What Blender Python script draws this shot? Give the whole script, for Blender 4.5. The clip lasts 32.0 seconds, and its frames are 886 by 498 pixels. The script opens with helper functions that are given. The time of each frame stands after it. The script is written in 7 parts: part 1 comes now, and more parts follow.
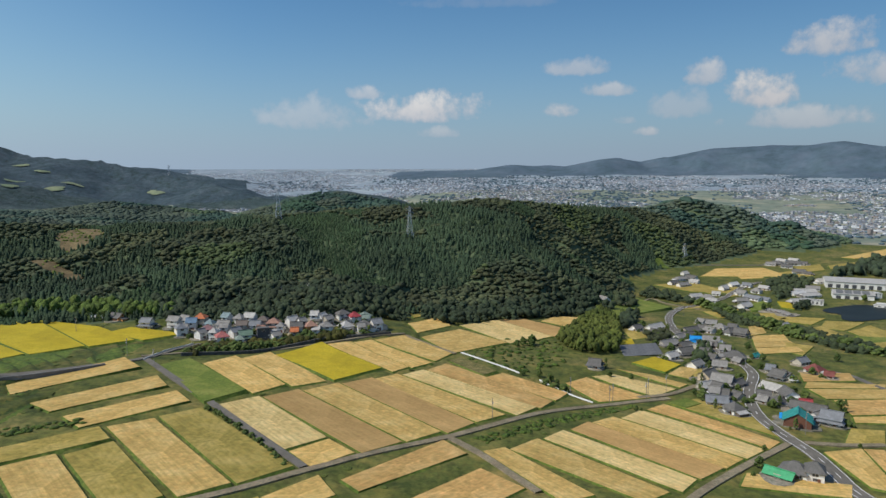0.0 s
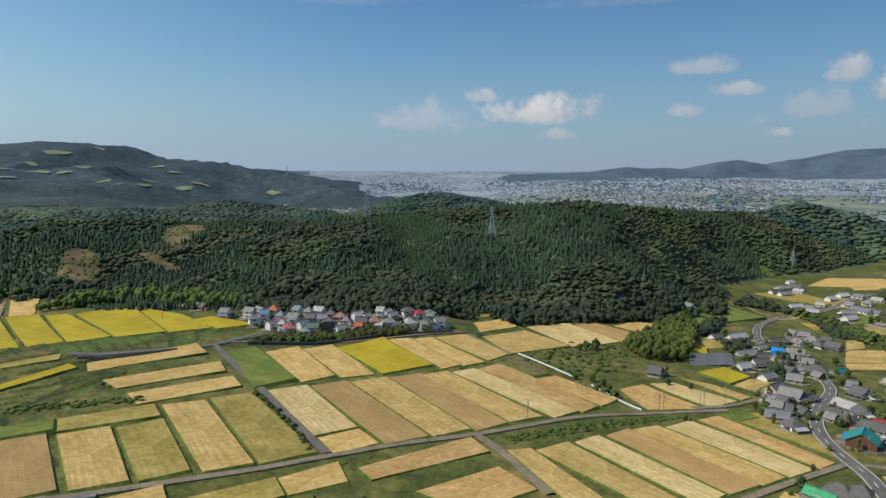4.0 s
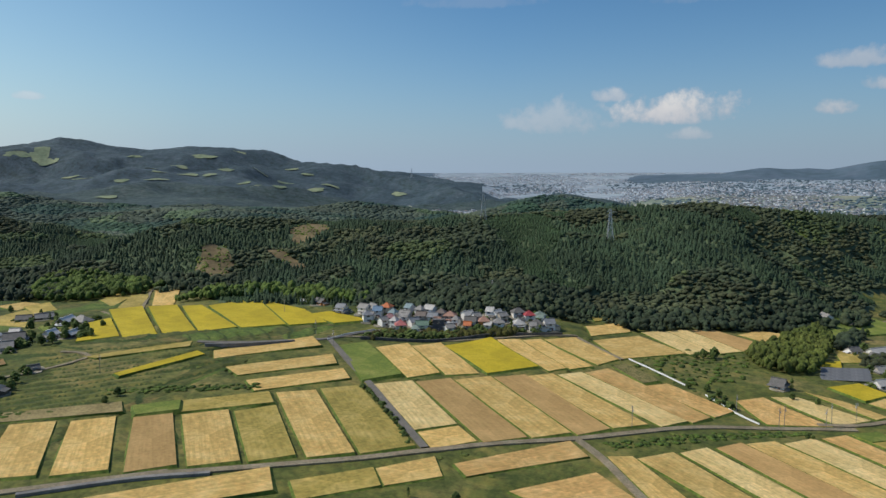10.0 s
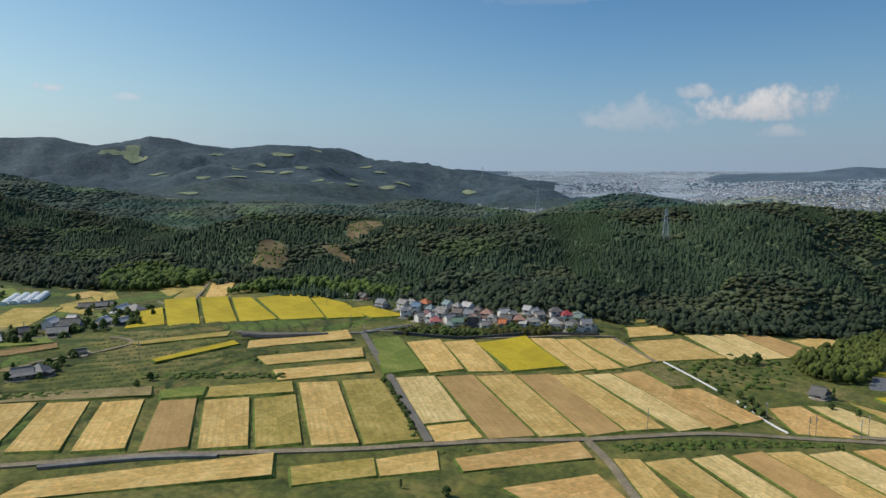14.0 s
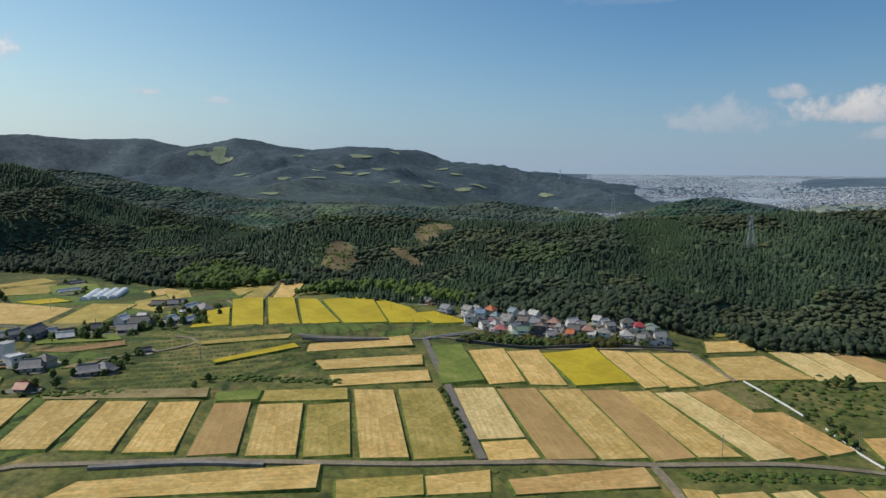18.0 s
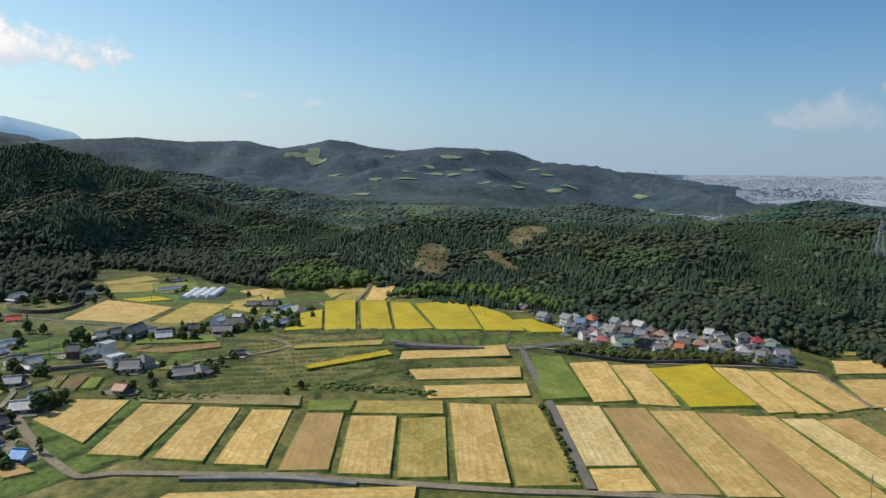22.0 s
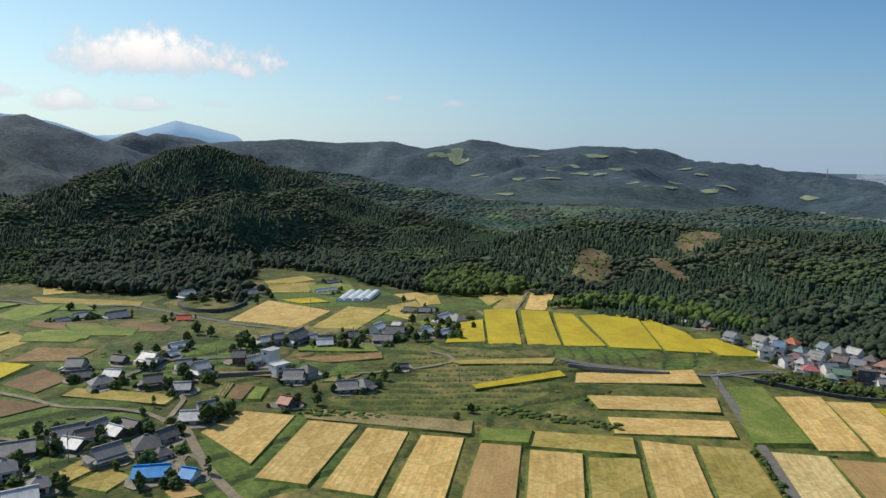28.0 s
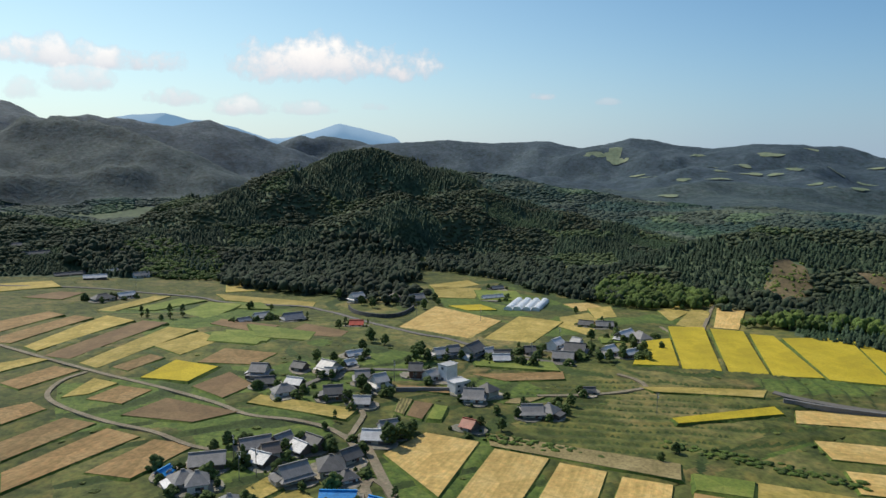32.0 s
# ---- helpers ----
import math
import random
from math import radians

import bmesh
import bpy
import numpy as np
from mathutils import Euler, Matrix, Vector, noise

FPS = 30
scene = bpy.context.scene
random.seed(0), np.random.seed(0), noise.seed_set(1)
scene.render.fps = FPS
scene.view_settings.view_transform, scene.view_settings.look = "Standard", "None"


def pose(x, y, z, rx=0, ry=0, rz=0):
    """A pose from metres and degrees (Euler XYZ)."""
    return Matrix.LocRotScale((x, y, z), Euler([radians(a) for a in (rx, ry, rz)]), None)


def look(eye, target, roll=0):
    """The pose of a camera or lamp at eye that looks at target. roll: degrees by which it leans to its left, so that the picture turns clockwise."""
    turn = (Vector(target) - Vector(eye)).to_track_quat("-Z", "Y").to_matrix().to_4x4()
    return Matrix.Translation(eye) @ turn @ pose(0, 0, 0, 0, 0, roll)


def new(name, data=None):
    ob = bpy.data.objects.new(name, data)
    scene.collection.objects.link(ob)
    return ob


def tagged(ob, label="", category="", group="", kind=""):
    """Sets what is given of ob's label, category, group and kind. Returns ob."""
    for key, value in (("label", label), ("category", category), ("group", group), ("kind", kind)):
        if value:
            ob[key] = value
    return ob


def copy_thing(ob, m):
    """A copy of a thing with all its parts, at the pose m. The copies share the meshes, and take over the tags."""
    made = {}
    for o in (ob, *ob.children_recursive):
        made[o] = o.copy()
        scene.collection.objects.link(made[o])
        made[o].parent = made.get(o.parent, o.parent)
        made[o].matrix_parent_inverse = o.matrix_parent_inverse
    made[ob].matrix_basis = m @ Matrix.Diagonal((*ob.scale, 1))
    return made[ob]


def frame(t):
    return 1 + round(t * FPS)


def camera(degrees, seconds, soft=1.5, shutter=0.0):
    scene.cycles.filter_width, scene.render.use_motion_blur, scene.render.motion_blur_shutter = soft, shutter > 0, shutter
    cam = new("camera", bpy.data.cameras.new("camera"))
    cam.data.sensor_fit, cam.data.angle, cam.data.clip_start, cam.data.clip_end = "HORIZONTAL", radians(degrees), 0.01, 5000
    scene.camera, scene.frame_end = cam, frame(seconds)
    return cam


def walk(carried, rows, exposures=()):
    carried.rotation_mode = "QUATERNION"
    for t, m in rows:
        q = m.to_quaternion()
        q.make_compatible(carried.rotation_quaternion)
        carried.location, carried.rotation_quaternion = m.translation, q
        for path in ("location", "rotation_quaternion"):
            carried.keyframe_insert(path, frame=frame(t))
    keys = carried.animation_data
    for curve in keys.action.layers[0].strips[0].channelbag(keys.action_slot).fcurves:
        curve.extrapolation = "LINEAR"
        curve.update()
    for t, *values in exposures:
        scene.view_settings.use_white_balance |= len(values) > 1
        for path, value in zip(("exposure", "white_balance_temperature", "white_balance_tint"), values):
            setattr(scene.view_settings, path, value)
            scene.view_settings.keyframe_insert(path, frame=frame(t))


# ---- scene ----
# ---- camera: a drone that drifts and pans to the west ----
def drone(x, y, z, heading, down, lean):
    return pose(x, y, z, 90 - down, 0, -heading) @ pose(0, 0, 0, 0, 0, lean)


cam = camera(64.27, 32.0, soft=1.5)
walk(cam, (
    (0, drone(0.0, -0.0, 120.0, 0.00, 6.61, -0.09)),
    (1, drone(10.0, -0.8, 119.5, -2.43, 6.58, -0.15)),
    (2, drone(20.8, -1.1, 119.1, -4.85, 6.59, -0.17)),
    (2.5, drone(26.3, -0.8, 118.8, -6.07, 6.59, -0.19)),
    (4.5, drone(38.3, -0.8, 118.5, -10.24, 6.37, 0.19)),
    (5, drone(38.7, -0.7, 118.5, -11.12, 6.35, 0.28)),
    (6, drone(39.0, -1.0, 118.4, -12.90, 6.27, 0.28)),
    (7, drone(39.5, -1.1, 118.5, -14.53, 6.28, 0.22)),
    (8, drone(39.6, -1.0, 118.3, -16.15, 6.26, 0.11)),
    (9, drone(42.2, -0.5, 118.1, -17.78, 6.27, -0.07)),
    (10, drone(46.9, 0.3, 117.7, -19.40, 6.26, -0.14)),
    (11, drone(53.3, 1.5, 117.4, -20.99, 6.28, -0.20)),
    (12, drone(60.6, 3.3, 117.2, -22.58, 6.28, -0.18)),
    (13, drone(68.1, 5.8, 116.8, -24.09, 6.32, -0.08)),
    (14, drone(74.9, 8.9, 117.2, -25.65, 6.39, 0.01)),
    (14.5, drone(77.3, 10.7, 117.3, -26.44, 6.40, 0.12)),
    (16.5, drone(78.7, 19.4, 117.7, -29.57, 6.30, 0.40)),
    (17, drone(77.6, 21.5, 117.9, -30.33, 6.29, 0.42)),
    (18, drone(75.2, 25.6, 117.8, -31.92, 6.25, 0.39)),
    (19, drone(71.7, 29.5, 117.9, -33.51, 6.24, 0.41)),
    (19.5, drone(69.8, 31.3, 118.1, -34.54, 6.23, 0.38)),
    (20, drone(67.7, 33.0, 118.0, -35.96, 6.23, 0.35)),
    (20.5, drone(65.6, 35.0, 118.1, -36.91, 6.23, 0.34)),
    (21, drone(63.2, 36.7, 118.1, -37.56, 6.25, 0.33)),
    (22, drone(57.7, 39.7, 118.0, -39.05, 6.24, 0.35)),
    (23, drone(52.3, 42.7, 118.2, -40.63, 6.28, 0.33)),
    (24, drone(46.6, 45.6, 118.2, -42.12, 6.29, 0.28)),
    (24.5, drone(43.1, 46.8, 118.2, -42.83, 6.29, 0.30)),
    (26.5, drone(30.0, 50.7, 118.7, -46.72, 6.31, 0.20)),
    (27, drone(25.9, 51.5, 118.8, -47.92, 6.35, 0.21)),
    (28, drone(17.7, 52.6, 119.1, -50.21, 6.34, 0.22)),
    (29, drone(9.6, 53.5, 119.8, -52.56, 6.38, 0.21)),
    (30, drone(1.9, 53.6, 120.6, -55.44, 6.40, 0.11)),
    (30.5, drone(-2.6, 53.6, 120.8, -57.86, 6.41, -0.02)),
    (31, drone(-7.1, 53.7, 121.3, -59.81, 6.40, 0.09)),
    (31.5, drone(-11.2, 53.5, 121.4, -61.04, 6.36, 0.02)),
    (32, drone(-15.8, 53.2, 121.8, -62.34, 6.39, 0.09)),
), exposures=((0, 0.0), (13, -0.02), (19, -0.08), (20.2, -0.10), (20.9, 0.12), (27, 0.10), (32, 0.06)))

# ---- sky, sun, clouds ----
SUN_HEADING, SUN_HEIGHT = -108.0, 46.0
world = bpy.data.worlds.new("sky")
scene.world = world
world.use_nodes = True
wn, wl = world.node_tree.nodes, world.node_tree.links
wn.clear()


def wmath(op, a, b=None, c=None):
    n = wn.new("ShaderNodeMath")
    n.operation = op
    for k, v in enumerate((a, b, c)):
        if v is None:
            continue
        if isinstance(v, (int, float)):
            n.inputs[k].default_value = v
        else:
            wl.new(v, n.inputs[k])
    return n.outputs[0]


sky = wn.new("ShaderNodeTexSky")
sky.sky_type = "NISHITA"
sky.sun_disc = False
sky.sun_elevation = radians(SUN_HEIGHT)
sky.sun_rotation = radians(SUN_HEADING)
sky.altitude = 150
sky.air_density, sky.dust_density, sky.ozone_density = 1.0, 0.3, 1.6
way = wn.new("ShaderNodeTexCoord").outputs["Generated"]
xyz = wn.new("ShaderNodeSeparateXYZ")
wl.new(way, xyz.inputs[0])
azimuth = wmath("ARCTAN2", xyz.outputs[0], xyz.outputs[1])
height = wmath("ARCSINE", xyz.outputs[2])
puff = wn.new("ShaderNodeTexNoise")
puff.inputs["Scale"].default_value, puff.inputs["Detail"].default_value = 22, 8
puff.inputs["Roughness"].default_value = 0.62
wl.new(way, puff.inputs["Vector"])
lump = wn.new("ShaderNodeTexNoise")
lump.inputs["Scale"].default_value, lump.inputs["Detail"].default_value = 60, 5
wl.new(way, lump.inputs["Vector"])
cover = lit = None


def cloud(heading, up, wide, tall, thick):
    """One cloud: a flat-based heap at a heading and height in degrees, torn by noise, with a sunlit top and a grey base."""
    global cover, lit
    du = wmath("DIVIDE", wmath("SUBTRACT", azimuth, radians(heading)), radians(wide))
    dh = wmath("SUBTRACT", height, radians(up))
    dv = wmath("MAXIMUM", wmath("DIVIDE", dh, radians(tall)), wmath("DIVIDE", dh, -radians(tall * 0.45)))
    d = wmath("ADD", wmath("MULTIPLY", du, du), wmath("MULTIPLY", dv, dv))
    d = wmath("ADD", wmath("SUBTRACT", 1.0, d), wmath("MULTIPLY", wmath("SUBTRACT", puff.outputs[0], 0.48), 3.8))
    d = wmath("ADD", d, wmath("MULTIPLY", wmath("SUBTRACT", lump.outputs[0], 0.5), 1.6))
    m = wmath("MULTIPLY", wmath("SMOOTH_MIN", wmath("MULTIPLY", wmath("MAXIMUM", d, 0.0), 1.05), 1.0, 0.5), thick)
    top = wmath("ADD", wmath("DIVIDE", dh, radians(tall * 1.6)), wmath("MULTIPLY", puff.outputs[0], 0.9))
    t = wmath("MULTIPLY", m, wmath("MINIMUM", wmath("MAXIMUM", top, 0.12), 1.0))
    cover = m if cover is None else wmath("MAXIMUM", cover, m)
    lit = t if lit is None else wmath("MAXIMUM", lit, t)


cloud(-10.2, 3.8, 4.0, 2.0, 0.42)
cloud(-6.2, 5.7, 1.6, 0.8, 0.60)
cloud(-1.2, 4.3, 5.2, 1.6, 0.90)
cloud(-0.3, 2.6, 1.7, 0.7, 0.45)
cloud(10.7, 7.5, 2.8, 1.0, 0.55)
cloud(13.2, 5.8, 2.5, 0.8, 0.60)
cloud(9.5, 4.3, 1.5, 0.9, 0.70)
cloud(15.9, 2.6, 1.0, 0.5, 0.60)
cloud(18.3, 4.4, 2.2, 1.7, 0.40)
cloud(19.9, 6.7, 1.7, 1.4, 0.70)
cloud(23.9, 5.1, 2.6, 2.0, 0.95)
cloud(26.3, 3.3, 4.4, 1.2, 0.60)
cloud(28.3, 8.5, 3.2, 1.7, 0.80)
cloud(31.1, 6.3, 2.8, 1.6, 0.70)
cloud(14.1, 3.5, 1.0, 0.5, 0.40)
cloud(-71.8, 7.7, 8.2, 2.4, 1.0)
cloud(-54.6, 5.7, 1.2, 0.5, 0.70)
cloud(-49.4, 5.2, 1.0, 0.4, 0.40)
cloud(-78.6, 4.6, 1.3, 0.8, 0.80)
cloud(-91.3, 7.7, 3.5, 1.7, 0.92)
cloud(-85.5, 7.6, 4.5, 1.3, 0.92)
cloud(-89.1, 6.1, 2.8, 1.4, 0.72)
cloud(-82.6, 5.2, 2.4, 1.1, 0.72)
cloud(-77.9, 4.6, 2.8, 1.0, 0.72)
cloud(-73.5, 4.6, 3.2, 0.8, 0.62)
cloud(-92.6, 5.3, 1.3, 1.2, 0.55)
cloud(-67.7, 4.9, 1.1, 0.5, 0.35)
# faint high veils
cloud(4.0, 12.6, 7.0, 0.9, 0.16)
cloud(-17.0, 12.9, 6.0, 0.8, 0.14)
side = wmath("COSINE", wmath("SUBTRACT", azimuth, radians(SUN_HEADING)))


def by_side(away, sunward, start, span):
    """A colour that changes from the side away from the sun to the sun's side."""
    m = wn.new("ShaderNodeMixRGB")
    wl.new(wmath("MINIMUM", wmath("MAXIMUM", wmath("DIVIDE", wmath("SUBTRACT", side, start), span), 0.0), 1.0), m.inputs[0])
    m.inputs[1].default_value, m.inputs[2].default_value = (*away, 1), (*sunward, 1)
    return m.outputs[0]


# deep blue overhead, a pale haze that thickens towards the horizon and whitens towards the sun
tone = wn.new("ShaderNodeMixRGB")
tone.blend_type, tone.inputs[0].default_value = "MULTIPLY", 1.0
wl.new(sky.outputs[0], tone.inputs[1])
clear = wn.new("ShaderNodeMixRGB")
wl.new(wmath("MINIMUM", wmath("MAXIMUM", wmath("DIVIDE", wmath("SUBTRACT", height, radians(14)), radians(30)), 0.0), 1.0), clear.inputs[0])
wl.new(by_side((0.47, 0.77, 0.96), (0.95, 1.02, 0.89), -0.05, 1.05), clear.inputs[1])
clear.inputs[2].default_value = (1.15, 1.2, 1.25, 1)
wl.new(clear.outputs[0], tone.inputs[2])
haze = wn.new("ShaderNodeMixRGB")
rise = wmath("POWER", wmath("DIVIDE", wmath("MAXIMUM", height, 0.0), radians(6.5)), 1.5)
wl.new(wmath("MULTIPLY", wmath("EXPONENT", wmath("MULTIPLY", rise, -1.0)), 0.93), haze.inputs[0])
wl.new(tone.outputs[0], haze.inputs[1])
wl.new(by_side((3.0, 3.88, 5.1), (5.1, 5.5, 5.7), 0.35, 0.6), haze.inputs[2])
billow = wn.new("ShaderNodeMixRGB")
wl.new(lit, billow.inputs[0])
billow.inputs[1].default_value, billow.inputs[2].default_value = (4.5, 4.75, 5.4, 1), (8.2, 7.9, 7.6, 1)
mix = wn.new("ShaderNodeMixRGB")
wl.new(cover, mix.inputs[0])
wl.new(haze.outputs[0], mix.inputs[1])
wl.new(billow.outputs[0], mix.inputs[2])
back = wn.new("ShaderNodeBackground")
wl.new(mix.outputs[0], back.inputs[0])
wl.new(wmath("MULTIPLY", wmath("ADD", wmath("MULTIPLY", side, 0.22), 0.93), 0.112), back.inputs[1])
wl.new(back.outputs[0], wn.new("ShaderNodeOutputWorld").inputs[0])
sun = new("sun", bpy.data.lights.new("sun", "SUN"))
sun.data.energy, sun.data.angle, sun.data.color = 3.7, radians(0.53), (1.0, 0.925, 0.79)
a, e = radians(SUN_HEADING), radians(SUN_HEIGHT)
sun.matrix_basis = look((math.sin(a) * math.cos(e) * 100, math.cos(a) * math.cos(e) * 100, math.sin(e) * 100), (0, 0, 0))

# ---- materials ----
def nodes_of(name):
    m = bpy.data.materials.new(name)
    m.use_nodes = True
    nt = m.node_tree
    nt.nodes.clear()
    out = nt.nodes.new("ShaderNodeOutputMaterial")
    b = nt.nodes.new("ShaderNodeBsdfPrincipled")
    nt.links.new(b.outputs[0], out.inputs[0])
    return m, nt, b


def node(nt, kind, **sets):
    n = nt.nodes.new(kind)
    for key, v in sets.items():
        n.inputs[key.replace("_", " ")].default_value = v
    return n


def ramp(nt, fac, stops):
    r = nt.nodes.new("ShaderNodeValToRGB")
    el = r.color_ramp.elements
    while len(el) < len(stops):
        el.new(0.5)
    for e, (p, c) in zip(el, stops):
        e.position, e.color = p, (*c, 1)
    nt.links.new(fac, r.inputs[0])
    return r.outputs[0]


def mixed(nt, kind, fac, a, b):
    m = nt.nodes.new("ShaderNodeMixRGB")
    m.blend_type = kind
    for k, v in enumerate((fac, a, b)):
        if isinstance(v, (int, float)):
            m.inputs[k].default_value = v
        elif isinstance(v, tuple):
            m.inputs[k].default_value = (*v, 1)
        else:
            nt.links.new(v, m.inputs[k])
    return m.outputs[0]


def surface(name, dark, mid, light, big=0.02, fine=0.6, rough=0.9, bump=0.3, vary=0.0, metal=0.0, space="Object", rows=0.0, row_gain=0.25, tint="", spec=0.3, grain=0.5, patch=0.0, deep=0.3):
    """A weathered surface: broad stains, fine grain and relief; rows: furrows per metre; vary: change from thing to thing."""
    m, nt, b = nodes_of(name)
    co = nt.nodes.new("ShaderNodeTexCoord").outputs[space]
    n1 = node(nt, "ShaderNodeTexNoise", Scale=big, Detail=5.0, Roughness=0.6)
    n2 = node(nt, "ShaderNodeTexNoise", Scale=fine, Detail=4.0, Roughness=0.65)
    for n in (n1, n2):
        nt.links.new(co, n.inputs["Vector"])
    c = ramp(nt, n1.outputs[0], ((0.3, dark), (0.5, mid), (0.7, light)))
    g = ramp(nt, n2.outputs[0], ((0.25, (1 - grain,) * 3), (0.5, (1.0,) * 3), (0.75, (1 + grain * 0.8,) * 3)))
    c = mixed(nt, "MULTIPLY", 1.0, c, g)
    if patch:
        n3 = node(nt, "ShaderNodeTexNoise", Scale=big * 4.5, Detail=4.0, Roughness=0.7)
        nt.links.new(co, n3.inputs["Vector"])
        c = mixed(nt, "MULTIPLY", 1.0, c, ramp(nt, n3.outputs[0], ((0.36, (1 - patch, 1 - patch * 0.8, 1 - patch)), (0.5, (1.0,) * 3), (0.66, (1 + patch * 1.2, 1 + patch * 0.6, 1 + patch * 0.6)))))
    relief = n2.outputs[0]
    if 0 < rows < 1 and row_gain < 0.3:
        mp = nt.nodes.new("ShaderNodeMapping")
        mp.inputs["Scale"].default_value = (0.035, 0.75, 1.0)
        nt.links.new(co, mp.inputs["Vector"])
        st = node(nt, "ShaderNodeTexNoise", Scale=1.0, Detail=5.0, Roughness=0.7)
        nt.links.new(mp.outputs[0], st.inputs["Vector"])
        k = 0.10 + row_gain
        c = mixed(nt, "MULTIPLY", 1.0, c, ramp(nt, st.outputs[0], ((0.32, (1 - k, 1 - k * 0.8, 1 - k * 1.1)), (0.5, (1.0,) * 3), (0.68, (1 + k * 0.8,) * 3))))
    elif rows:
        w = node(nt, "ShaderNodeTexWave", Scale=rows * 0.314, Distortion=3.2, Detail=2.0)
        w.inputs["Detail Scale"].default_value = 1.5
        w.bands_direction = "Y"
        nt.links.new(co, w.inputs["Vector"])
        c = mixed(nt, "MULTIPLY", 1.0, c, ramp(nt, w.outputs[1], ((0.0, (1 - row_gain,) * 3), (1.0, (1 + row_gain * 0.6,) * 3))))
    if vary:
        info = nt.nodes.new("ShaderNodeObjectInfo")
        c = mixed(nt, "MULTIPLY", 1.0, c, ramp(nt, info.outputs["Random"], ((0.0, (1 - vary, 1 - vary * 0.8, 1 - vary)), (1.0, (1 + vary, 1 + vary * 0.9, 1 + vary * 0.6)))))
    if tint:
        at = nt.nodes.new("ShaderNodeAttribute")
        at.attribute_name = tint
        c = mixed(nt, "MULTIPLY", 1.0, c, at.outputs["Color"])
    nt.links.new(c, b.inputs["Base Color"])
    b.inputs["Roughness"].default_value, b.inputs["Metallic"].default_value = rough, metal
    b.inputs["Specular IOR Level"].default_value = spec
    if bump:
        bp = node(nt, "ShaderNodeBump", Strength=bump, Distance=deep)
        nt.links.new(relief, bp.inputs["Height"])
        nt.links.new(bp.outputs[0], b.inputs["Normal"])
    return m


def roof_of(name, c, metal=False, rough=0.5):
    d, l = tuple(v * 0.8 for v in c), tuple(min(v * 1.2, 0.95) for v in c)
    return surface(name, d, c, l, 0.35, 2.5, rough=rough, rows=3.2 if not metal else 1.6, row_gain=0.16 if not metal else 0.10, bump=0.25, grain=0.25, spec=0.3 if metal else 0.2)


def wall_of(name, c):
    return surface(name, tuple(v * 0.82 for v in c), c, tuple(min(v * 1.08, 0.9) for v in c), 0.3, 2.0, rough=0.85, grain=0.12)


